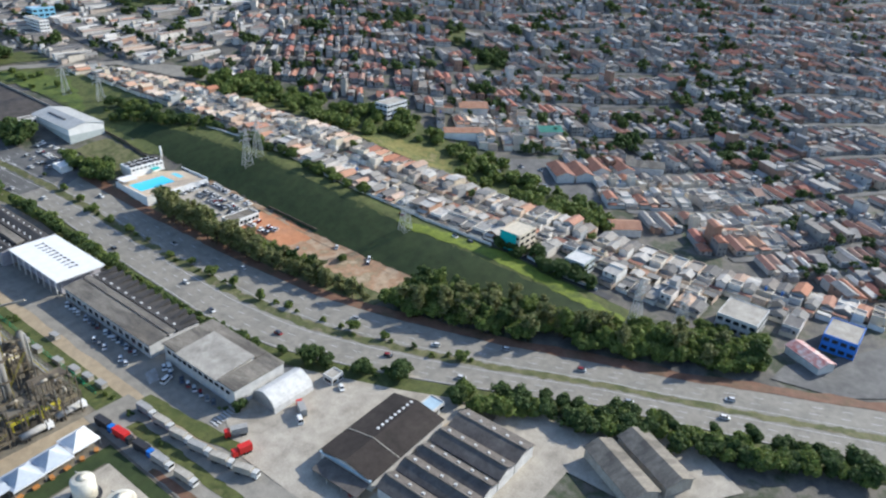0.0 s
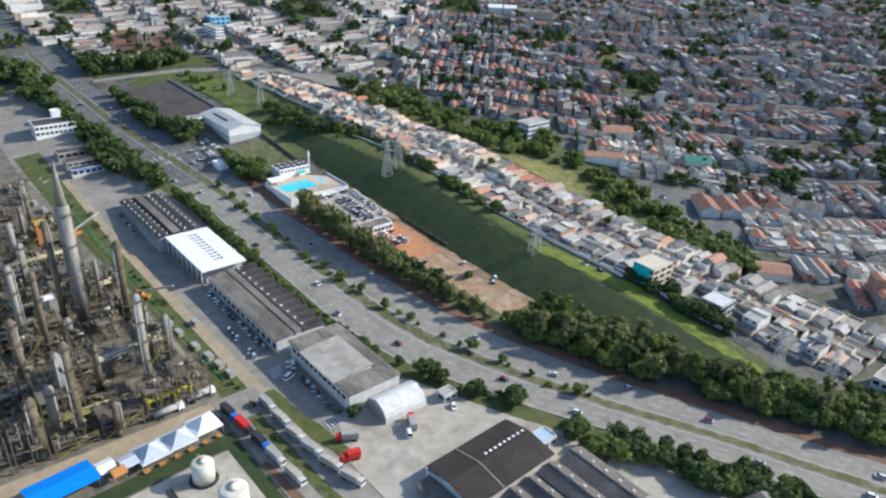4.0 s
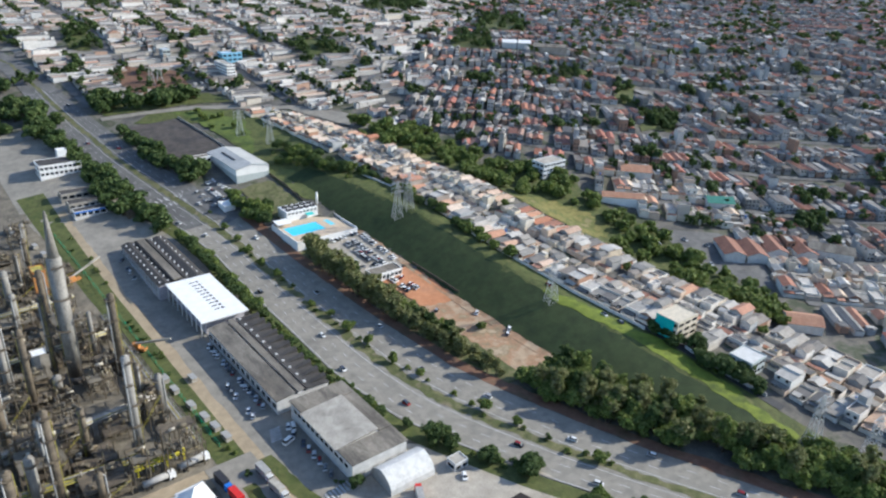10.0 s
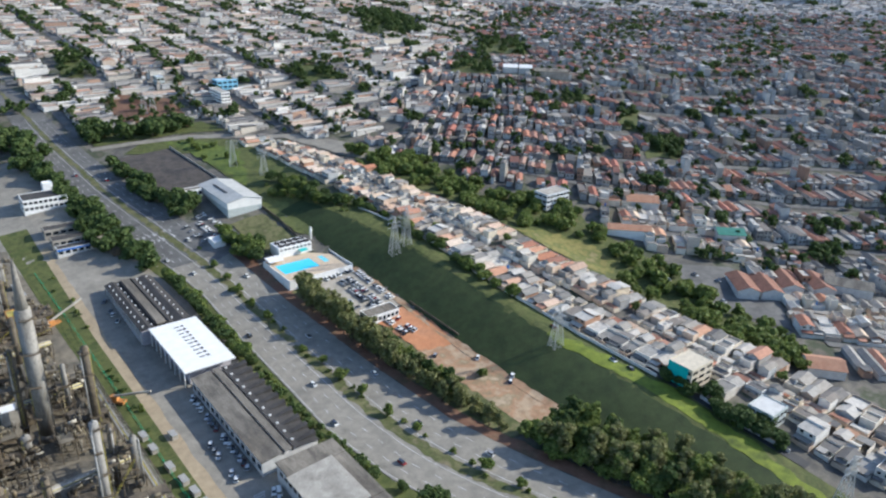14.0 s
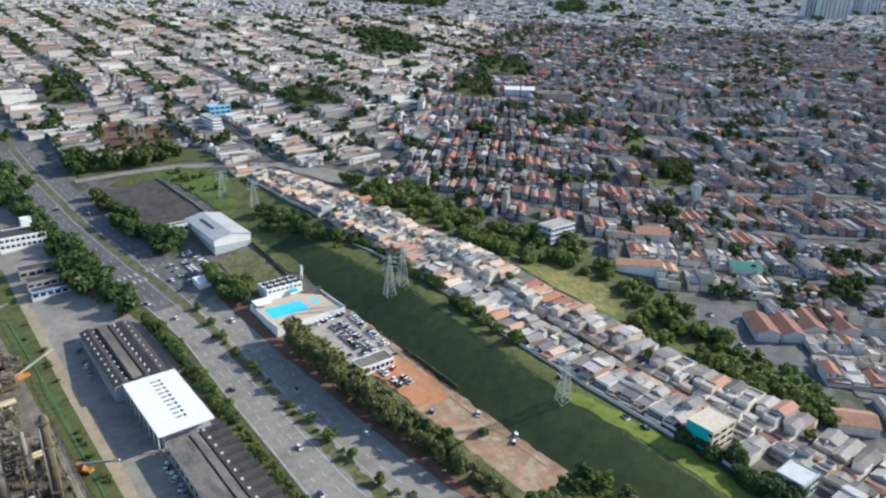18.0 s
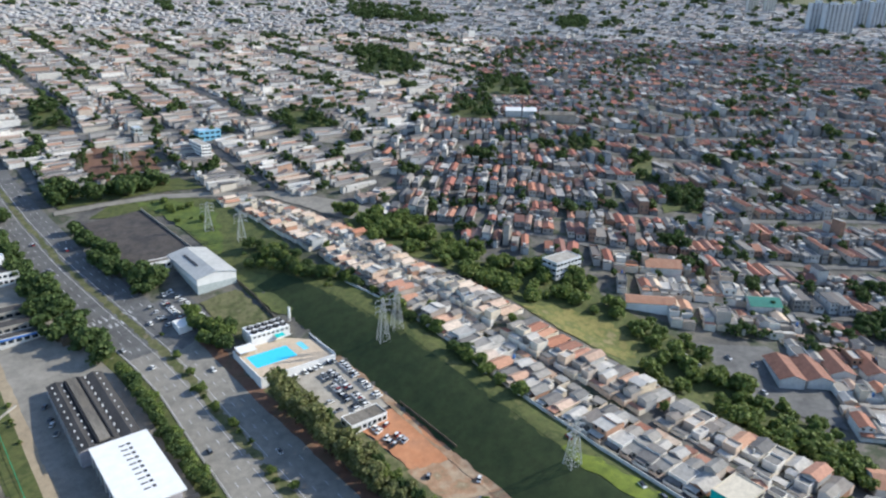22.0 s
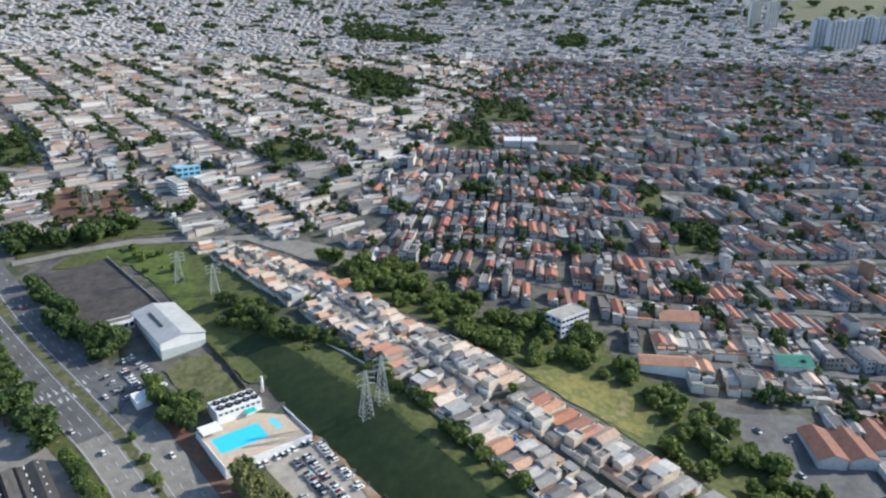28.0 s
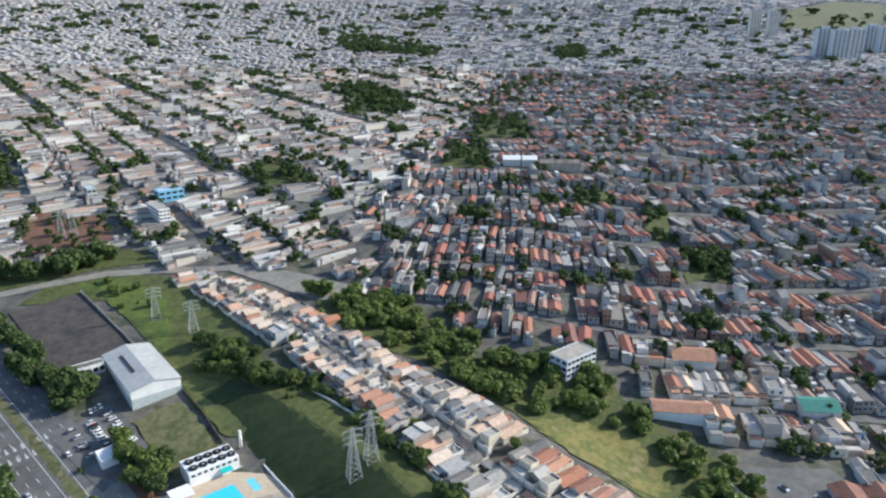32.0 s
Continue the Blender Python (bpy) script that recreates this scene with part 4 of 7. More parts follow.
MIX_NEAR = ["clay", "clay", "cream", "cream", "grey", "grey", "shed", "step", "flat"]
MIX_CREAM = ["cream", "cream", "cream", "cream", "clay", "clay", "step", "shed"]
MIX_GREY = ["grey", "grey", "clay", "shed", "step", "flat", "shed"]
ROW_N = [(244.9, 547.8), (253.7, 509.7), (260.8, 441.1), (265.1, 364.3), (265.3, 307), (261.2, 261.1), (265.7, 218.6), (269.5, 165.1), (277.5, 119.2), (280.2, 91.4), (292, 40), (302, 20), (318, -10)]
ROW_F = [(269.6, 555.2), (285, 514.6), (297.7, 470.1), (305, 384), (315.7, 338.9), (317.1, 294.1), (326.2, 236.7), (334.4, 170.9), (337.1, 108), (348, 40), (352, 20), (356, -10)]
KEEP_OFF = ((293, 326, -8, 16), (282, 310, 32, 58), (268, 290, 150, 168), (275, 293, 116, 133))
for side in (0, 1):
    y = -8.0
    while y < 552:
        mix = MIX_CREAM if y > 335 else MIX_NEAR if y > 230 else MIX_GREY
        src = hrng.choice(HOUSES[hrng.choice(mix)])
        w = HOUSE_WIDE[src.name]
        ym = y + w / 2
        a, b = lerp_line(ROW_N, ym), lerp_line(ROW_F, ym)
        deep = (b - a) / 2 if b - a > 30 else b - a
        x = a + deep * (side + .5)
        held = [q for p, q, u, v in KEEP_OFF if p - deep / 2 < x < q + deep / 2 and u - w / 2 < ym < v + w / 2]
        if held and side == 0 and b - held[0] > deep + 10:
            put_house((held[0] + a + deep) / 2, ym, -90, mix, a + deep - held[0] - .8, src) if a + deep - held[0] > 9 else plant("round", a + deep - 3, ym, 0.6, "garden trees")
        elif not (side and b - a <= 30) and not held:
            if hrng.random() < 0.05:
                plant("round", x, ym, 0.6, "garden trees")
            else:
                put_house(x + hrng.uniform(-1, 1), ym, (90 if side else -90) + hrng.uniform(-3, 3), mix, min(deep, 26) - .6, src)
        y += w + hrng.choice([.1, .1, .3, 1.4])

CITY_EDGE = [(352, -400), (352, 112), (372, 132), (392, 245), (395.4, 322.1), (348.1, 383.4), (355.8, 438.9), (326.5, 471.2), (324.9, 491.3), (317.7, 517), (247.1, 579), (148.7, 606), (146.7, 627.5), (141.2, 690.5), (136, 780), (105, 900), (60, 1200)]


class City(Geo):
    """Many joined houses; each wall box and roof is a piece of its own."""

    def house(self, x, y, z, yaw, w, l, h, kind, windows):
        c, s = math.cos(yaw), math.sin(yaw)
        b = len(self.v)
        loc = Geo()
        loc.box(-w / 2, -l / 2, -5.0, w / 2, l / 2, h, 0)
        if kind == 2:
            loc.box(-w / 2 - .1, -l / 2 - .1, h, w / 2 + .1, l / 2 + .1, h + .5, 2)
            loc.box(-w / 2 + .4, l / 2 - 3.2, h + .5, w / 2 - 1.5, l / 2 - .5, h + 2.8, 0)
        elif kind == 3:
            lo = [(-w / 2 - .2, -l / 2 - .3, h + .05), (w / 2 + .2, -l / 2 - .3, h + .05), (w / 2 + .2, l / 2 + .3, h + 1.0), (-w / 2 - .2, l / 2 + .3, h + 1.0)]
            loc.hull(lo, [(p, q, r + .15) for p, q, r in lo], 2)
            if windows:
                parapets(loc, -w / 2 - .25, -l / 2 - .35, w / 2 + .25, l / 2 + .35, h - .1, h + 1.25, 0, .22)
        else:
            k = 1 if kind == 0 else 2
            r = w * 0.22
            o = 0.3
            n = len(loc.v)
            loc.v += [(-w / 2 - o, -l / 2 - o, h - .05), (w / 2 + o, -l / 2 - o, h - .05), (w / 2 + o, l / 2 + o, h - .05), (-w / 2 - o, l / 2 + o, h - .05), (0, -l / 2 - o, h + r), (0, l / 2 + o, h + r)]
            loc.f += [(n, n + 4, n + 5, n + 3), (n + 4, n + 1, n + 2, n + 5), (n, n + 1, n + 4), (n + 3, n + 5, n + 2), (n, n + 3, n + 2, n + 1)]
            loc.m += [k] * 5
            loc.s += [False] * 5
        if windows:
            for xx in (-w / 4, w / 4):
                for zz in ([0.9, 3.8] if h > 5 else [0.9]):
                    loc.box(xx - .6, -l / 2 - .06, zz, xx + .6, -l / 2 + .02, zz + 1.3, 3)
            for yy in (-l / 4, l / 5):
                loc.box(-w / 2 - .06, yy - .6, h - 2.1, -w / 2 + .02, yy + .6, h - .9, 3)
        self.v += [(x + p * c - q * s, y + p * s + q * c, z + r) for p, q, r in loc.v]
        self.f += [tuple(i + b for i in f) for f in loc.f]
        self.m += loc.m
        self.s += loc.s


crng = random.Random(5)
PARKS = [[(700, 1100), (749, 1100), (690, 910), (644, 832), (600, 855), (580, 890)], [(566, 680), (600, 656), (536, 576), (506, 606)], [(384, 729), (417, 690), (398, 637), (359, 667)],
         [(686, 762), (742, 730), (664, 652), (615, 682)], [(550, 388), (583, 370), (541, 344), (515, 358)], [(184, 873), (208, 871), (190, 781), (171, 796)],
         [(573, 512), (603, 492), (567, 462), (535, 477)], [(596, 454), (610, 441), (559, 399), (547, 417)], [(191, 735), (240, 685), (228, 612), (184, 653)]]
PARKS += [[(1156, 1864), (1247, 1806), (1189, 1464), (1057, 1312), (1000, 1440), (971, 1557)], [(1400, 1318), (1546, 1344), (1351, 1165), (1220, 1118)], [(532, 380), (560, 392), (572, 372), (552, 350)]]
GROVES = list(zip(PARKS, (140, 34, 30, 44, 20, 22, 20, 18, 30, 150, 60, 16), (1.3, 1.0, 1.0, 1.1, 0.8, 1.1, 0.9, 0.9, 0.8, 2.0, 1.9, 1.1)))
for i, poly in enumerate(PARKS):
    structure("park_%d" % (i + 1), patch(rag(poly, 3, 8, 40 + i), 0.5, 12), M_REDDIRT if i == 8 else M_GRASS, "bare red earth bank below the pylons" if i == 8 else "dark green city park ground under trees", "park")
AVENUE = [(120, 836), (181, 788), (285, 703), (361, 638), (402, 589), (436, 540)]


def band(line, w):
    """The outline of a band along a line."""
    out = [[], []]
    for i, (x, y) in enumerate(line):
        (xa, ya), (xb, yb) = line[max(i - 1, 0)], line[min(i + 1, len(line) - 1)]
        n = math.hypot(xb - xa, yb - ya)
        out[0].append((x - (yb - ya) / n * w, y + (xb - xa) / n * w))
        out[1].append((x + (yb - ya) / n * w, y - (xb - xa) / n * w))
    return out[0] + out[1][::-1]


structure("avenue", patch(band(AVENUE, 5.5), 0.5, 10), M_ASPHALT, "pale asphalt avenue crossing the terrace", "road")
structure("corner_green", patch(rag([(150, 609), (190, 604), (226, 597), (247, 588), (240, 618), (190, 632), (150, 645)], 1.5, 6, 63), 0.46, 8), M_GRASS, "shaded grass under the corner trees", "meadow")
structure("lower_street", patch(band([(146, 603), (180, 599), (215, 591), (245, 574), (268, 557), (284, 548)], 4.0), 0.54, 8), M_ASPHALT, "pale street below the corner trees", "road")
structure("junction", patch(rag([(286, 552), (298, 540), (318, 508), (334, 474), (320, 462), (303, 480), (293, 512), (280, 545)], 0.5, 6, 62), 0.52, 8), M_ASPHALT, "pale worn junction above the house strip", "road")
CLEAR = PARKS + [band(AVENUE, 7.5), [(138, 575), (140, 652), (190, 636), (240, 624), (266, 588), (250, 572)], [(284, 555), (300, 542), (320, 510), (336, 476), (320, 462), (303, 480)], [(386, 252), (425.7, 226.7), (422.3, 186.6), (378, 156), (366, 200)], [(548, 582), (572, 592), (588, 566), (562, 552)], [(575, 555), (600, 562), (612, 532), (588, 524)], [(360, 325), (390, 325), (390, 345), (360, 345)]]


def free(x, y):
    if any(inside(p, x, y) for p in CLEAR) or inside(VALLEY, x, y):
        return False
    return x > lerp_line(CITY_EDGE, y) + 5


def seen(a, d):
    return -0.70 * d - 130 < a < 0.80 * d + 150


FAR_MEADOW = [(2592, 1386), (2741, 1095), (4287, 1703), (4367, 1989), (3549, 1826)]
structure("far_meadow", patch(rag(FAR_MEADOW, 25, 60, 61), 1.5, 60), M_GRASS_DRY, "pale green far fields beyond the city", "meadow")
NEAR_HILL = [(380, 60), (455, 60), (462, 250), (430, 325), (395, 330), (390, 250)]


def city_zone(name, label, pick, cells):
    g = City()
    for a, d, yaw, w, l in cells:
        x, y = CA * a + SA * d, -SA * a + CA * d
        if not pick(x, y, a, d) or crng.random() < (0.045 if d < 1480 else 0.02):
            continue
        if d > 1480:
            g.house(x, y, gz(x, y), yaw, w * crng.uniform(0.8, 1.15), l * crng.uniform(0.75, 1.1), crng.choice([3.0, 3.4, 4, 4.6]), crng.choice([0, 0, 1, 1, 3, 3]), False)
            continue
        if name == "houses_hillside" and inside(NEAR_HILL, x, y):
            put_house(x, y, math.degrees(yaw), MIX_GREY + ["clay", "clay"], l)
            continue
        tall = crng.random() < (0.10 if name == "houses_terrace" else 0.15)
        h = crng.choice([5.6, 6.0, 8.4]) if tall else crng.uniform(2.4, 3.3)
        kind = crng.choice(([0, 0, 1, 1, 1, 3, 2] if name == "houses_terrace" else [0, 0, 0, 0, 1, 3, 2]) if not tall else [2, 2, 0, 0, 1, 3])
        s, c = math.sin(yaw), math.cos(yaw)
        ll = l * crng.uniform(0.62, 0.95)
        o = -l * 0.5 + ll * 0.5 + crng.uniform(0.2, 1.5)
        wd = w * crng.uniform(0.62, 0.98)
        if crng.random() < 0.5:
            f = crng.uniform(0.35, 0.65)
            o1, o2 = o - ll * (1 - f) * 0.5, o + ll * f * 0.5
            g.house(x - s * o1, y + c * o1, gz(x, y), yaw, wd, ll * f, h, kind, d < 700)
            g.house(x - s * o2, y + c * o2, gz(x, y), yaw, wd * crng.uniform(0.7, 1.0), ll * (1 - f), h * crng.choice([0.75, 0.85, 1.2, 1.6]), crng.choice([0, 1, 3, 3, 2]), False)
        elif crng.random() < 0.12:
            g.house(x - s * o, y + c * o, gz(x, y), yaw + math.pi / 2, min(ll, 13), wd, h, kind, d < 700)
        else:
            g.house(x - s * o, y + c * o, gz(x, y), yaw, wd, ll, h, kind, d < 700)
        rest = l * 0.5 - (o + ll * 0.5)
        for j in range(2 if d < 1000 else 1):
            if rest > 3 and crng.random() < 0.8:
                q = o + ll * 0.5 + rest * crng.uniform(0.3, 0.75)
                p = w * crng.uniform(-0.25, 0.25)
                g.house(x - s * q + c * p, y + c * q + s * p, gz(x, y), yaw + crng.choice([0, 1.5708]) + crng.uniform(-.1, .1), w * crng.uniform(0.4, 0.75), crng.uniform(3.0, 5.5), crng.choice([2.2, 2.5, 2.9, 3.3]), crng.choice([1, 3, 3, 2, 0]), False)
    ob = part(name, g, {"houses_hillside": [M_D_WALL, M_D_TERRA, M_D_GREY, M_F_WIN], "houses_terrace": [M_F_WALL, M_F_TERRA, M_F_GREY, M_F_WIN]}.get(name, [M_HAZE_WALL, M_HAZE_ROOF, M_HAZE_ROOF, M_F_WIN]))
    tagged(ob, label, "houses", kind="stuff")


def hill_bend(a, d):
    return 12 * math.sin(a / 90 + d / 200) + 5 * math.sin(a / 37 + d)


def cells_right():
    d = 176.0
    while d < 1480:
        grow = 1.0 if d < 900 else 1.2
        for row in (0, 1):
            a = -120.0
            while a < 0.80 * d + 150:
                wd = crng.uniform(5.4, 8.0) * grow
                yield a, d + (17.5 + row * 27) * grow + hill_bend(a, d) + crng.uniform(-1.5, 1.5), radians(-40 + (0 if row == 0 else 180) + 7 * math.sin(a / 80 + d / 130) + crng.uniform(-4, 4)), wd, 26 * grow
                a += wd + (7 if crng.random() < 0.05 else 0.1)
        d += 62 * grow


def street_x(x, y):
    """A terrace street: nearly straight along y, shifted beyond the avenue."""
    return x + 5 * math.sin(y / 150 + x) - (14 if y > 710 else 0) + max(0, y - 740) * 0.03


def cells_left():
    x = 142.0
    while x < 1500:
        for row in (0, 1):
            y = 480.0
            while y < 1900:
                wd = crng.uniform(4.8, 7.8)
                xx = street_x(x, y) + 20.3 + row * 32.6 + crng.uniform(-1, 1)
                a, d = along(xx, y)
                if seen(a, d) and d < 1480 and a < -60 + (d - 560) * 0.15 + crng.uniform(-30, 30):
                    yield a, d, radians(-90 + (0 if row == 0 else 180) + 6 * math.sin(y / 70 + x) + crng.uniform(-6, 6)), wd, 32.5
                y += wd + (7 if crng.random() < 0.05 else 0.1)
        x += 73


def city_streets():
    """Asphalt streets between the rows of houses."""
    n = 0
    for x in range(142, 900, 73):
        g, old = Geo(), None
        for y in range(540, 1300, 12):
            a, d = along(x, y)
            xs = street_x(x, y)
            row = [(xs + q, y, gz(xs + q, y) + .45) for q in (-4, 0, 4)] if a < -45 + (d - 560) * 0.15 and xs > lerp_line(CITY_EDGE, y) else None
            if row and old:
                g.face([old[0], old[1], row[1], row[0]])
                g.face([old[1], old[2], row[2], row[1]])
            old = row
        if g.v:
            n += 1
            structure("street_%d" % n, g, M_ASPHALT_N, "grey asphalt street between terrace houses", "road")
    for k in range(12):
        d0 = 176.0 + 62 * k
        g, old = Geo(), None
        for a in range(-120, int(0.8 * d0 + 150), 10):
            row = []
            for q in (-2.9, 0, 2.9):
                d = d0 + q + hill_bend(a, d0)
                x, y = CA * a + SA * d, -SA * a + CA * d
                row.append((x, y, gz(x, y) + .45))
            if not free(x, y) or a < -75 + max(0, d0 - 560) * 0.15:
                row = None
            if row and old:
                g.face([old[0], row[0], row[1], old[1]])
                g.face([old[1], row[1], row[2], old[2]])
            old = row
        if g.v:
            n += 1
            structure("street_%d" % n, g, M_ASPHALT_N, "grey asphalt street between hillside houses", "road")


city_streets()


def cells_far():
    d = 1480.0
    while d < 4600:
        k = d / 1300
        for a in np.arange(-0.68 * d - 100, 0.68 * d + 100, 11 * k):
            if crng.random() < 0.86:
                yield float(a) + crng.uniform(-2, 2), d + crng.uniform(-9, 9) * k, radians(-40 + crng.choice([0, 50, 90, 180])), 8.5 * k, 13 * k
        d += 19 * k


city_zone("houses_hillside", "crowded small houses with clay and grey roofs on the hillside",
          lambda x, y, a, d: free(x, y) and seen(a, d) and a >= -60 + max(0, d - 560) * 0.15 + crng.uniform(-30, 30), cells_right())
city_zone("houses_terrace", "rows of pale houses with clay and grey roofs along parallel streets", lambda x, y, a, d: free(x, y), cells_left())
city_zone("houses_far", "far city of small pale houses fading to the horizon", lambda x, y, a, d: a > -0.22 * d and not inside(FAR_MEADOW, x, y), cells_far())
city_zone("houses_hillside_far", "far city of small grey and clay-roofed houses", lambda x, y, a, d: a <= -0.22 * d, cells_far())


# Trees along the streets and in the squares of the city, far off.
def city_trees():
    g = Geo()
    rng = random.Random(77)
    kinds = []
    for i in range(8):
        t = Geo()
        crown(t, rng, 4.0, 6, 2.0, 5, 60 if i < 4 else 34, 1.1 if i < 4 else 1.4)
        kinds.append(t)

    def one(x, y, s, near):
        t = kinds[rng.randrange(4) + (0 if near else 4)]
        z, b, c, q = gz(x, y), len(g.v), math.cos(rng.random() * 6), 0
        q = math.sqrt(1 - c * c)
        g.v.extend([(x + (p * c - o * q) * s, y + (p * q + o * c) * s, z + r * s) for p, o, r in t.v])
        g.f.extend([tuple(i + b for i in f) for f in t.f])
        g.m.extend(t.m)
        g.s.extend(t.s)

    # street trees on the terrace, in uneven rows on both pavements
    for i in range(19):
        x = 142.0 + 73 * i
        for side in (-5.5, 5.5, 36):
            y = 540.0
            while y < 1700:
                xx = street_x(x, y) + side + rng.uniform(-1.5, 1.5)
                a, d = along(xx, y)
                if math.sin(y / 47 + i * 1.7 + side) + rng.uniform(-.8, .8) > (-0.1 if side < 30 else 0.6) and seen(a, d) and d < 1450 and a < -60 + (d - 560) * 0.15 and free(xx, y):
                    one(xx, y, rng.uniform(0.55, 1.15), d < 800)
                y += rng.uniform(6, 12)
    # street trees between the rows of the hillside, and behind the houses
    d = 176.0
    while d < 1400:
        grow = 1.0 if d < 900 else 1.2
        for back in (0, 31):
            a = -100.0
            while a < 0.80 * d + 150:
                q = d + back * grow + hill_bend(a, d) + rng.choice([-4, 4]) + rng.uniform(-1, 1)
                x, y = CA * a + SA * q, -SA * a + CA * q
                if math.sin(a / 31 + d + back) + rng.uniform(-.8, .8) > 0.6 and a > -60 + max(0, q - 560) * 0.15 and free(x, y):
                    one(x, y, rng.uniform(0.55, 1.1) * grow, q < 800)
                a += rng.uniform(7, 15)
        d += 62 * grow
    # single trees and small groups anywhere
    for n in range(1300):
        d = 430 + 3000 * rng.random() ** 1.7
        a = rng.uniform(-0.68 * d - 80, 0.68 * d + 80)
        x, y = CA * a + SA * d, -SA * a + CA * d
        if d < 620 and not free(x, y):
            continue
        s = rng.uniform(0.6, 1.3) * (1 if d < 1200 else d / 1200)
        for j in range(1 if rng.random() < 0.65 else 5):
            one(x + rng.uniform(-9, 9) * min(j, 1) * s, y + rng.uniform(-9, 9) * min(j, 1) * s, s, d < 800)
    # wooded squares
    for poly, n, s in GROVES:
        xs, ys = [p[0] for p in poly], [p[1] for p in poly]
        k = 0
        while k < n:
            x, y = rng.uniform(min(xs), max(xs)), rng.uniform(min(ys), max(ys))
            if inside(poly, x, y):
                one(x, y, s * rng.uniform(0.7, 1.2), True)
                k += 1
    tagged(part("city_trees", g, M_LEAF_D), "dark green trees along streets and squares of the city", "trees", kind="stuff")


city_trees()

# ---------------------------------------------------------------- plant buildings
def long_building():
    b = thing("plant_building", "long lavender-walled plant building under a dark ribbed roof", "building")
    g = Geo()
    g.box(98, 339, 0, 122, 400, 8.0)
    part("wall", g, M_LAV, b)
    g = Geo()
    for i in range(3):
        x0, x1 = 97.6 + i * 8.2, 97.6 + (i + 1) * 8.2
        lo = [(x0, 338.6, 8.0), (x1, 338.6, 8.0), (x1, 400.4, 8.0), (x0, 400.4, 8.0)]
        xm = (x0 + x1) / 2
        for pts in ([(x0, 338.6, 8.0), (xm, 338.6, 9.3), (xm, 400.4, 9.3), (x0, 400.4, 8.0)], [(xm, 338.6, 9.3), (x1, 338.6, 8.0), (x1, 400.4, 8.0), (xm, 400.4, 9.3)]):
            g.hull(pts, [(p, q, r + 0.2) for p, q, r in pts])
    part("roof", g, M_FIBRE_D, b)
    return b


def sawtooth(x0, x1, y0, y1, h, name, label):
    b = thing(name, label, "building")
    g = Geo()
    g.box(x0, y0, 0, x1, y1, h)
    part("wall", g, M_WHITE_D, b)
    xs = [x0 - .4, x0 + 8.2, x0 + 9.2, x0 + 12.2, x0 + 13.2, x1 + .4]
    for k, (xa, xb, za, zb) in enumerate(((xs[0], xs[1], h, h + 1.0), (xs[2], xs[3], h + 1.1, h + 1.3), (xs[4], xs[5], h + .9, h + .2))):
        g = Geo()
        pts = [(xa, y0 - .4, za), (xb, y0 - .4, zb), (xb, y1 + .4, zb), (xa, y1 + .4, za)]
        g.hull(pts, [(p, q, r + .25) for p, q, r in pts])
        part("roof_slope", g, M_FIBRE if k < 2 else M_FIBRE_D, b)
    for xa, xb in ((xs[1], xs[2]), (xs[3], xs[4])):
        g = Geo()
        g.box(xa, y0, h, xb, y1, h + .3)
        # Black strip in the gap between two roof slopes.
        part("roof_gutter", g, M_BLACK, b)
    n = 11
    for i in range(n):
        y = y0 + (y1 - y0) * (i + .5) / n
        g = Geo()
        g.hull([(xs[4] + .3, y - .9, h + .6), (xs[5], y - .9, h + .3), (xs[5], y - .9, h + 2.4)], [(xs[4] + .3, y + .9, h + .6), (xs[5], y + .9, h + .3), (xs[5], y + .9, h + 2.8)])
        # Shade on the fins' near sides is put into the dark roof colour.
        part("roof_fin", g, M_FIBRE_D, b)
        g = Geo()
        g.box(xs[4] + 1, y + 1.2, h + .8, xs[4] + 2.0, y + 2.2, h + 1.5)
        part("roof_vent", g, M_WHITE_D, b)
    for i in range(14):
        g = Geo()
        y = y0 + (y1 - y0) * (i + .5) / 14
        g.box(x0 - .06, y - 1.4, 2.2, x0 + .05, y + 1.4, 4.4)
        part("window", g, M_GLASS, b)
    return b


def canopy_building():
    b = thing("canopy", "large white flat canopy roof with a row of dark marks", "canopy")
    g = Geo()
    g.box(101, 290.5, 8.4, 124, 338, 9.1)
    part("roof", g, M_WHITE, b)
    g = Geo()
    g.box(104, 294, 0, 123, 338, 8.4)
    part("wall", g, M_LAV, b)
    for i in range(8):
        for yy in (0,):
            g = Geo()
            g.tube((101.5, 293 + i * 6.2, 0), (101.5, 293 + i * 6.2, 8.4), 0.3, 0, 8)
            part("column", g, M_WHITE, b)
    for i in range(10):
        y = 299 + i * 3.6
        g = Geo()
        g.box(111.0, y, 9.1, 113.6, y + .8, 9.16)
        part("roof_mark", g, M_DARK, b, "dark painted bar")
        g = Geo()
        g.box(114.2, y - .3, 9.1, 115.6, y + 1.3, 9.16)
        part("roof_mark", g, M_DARK, b, "dark painted bar")
    return b


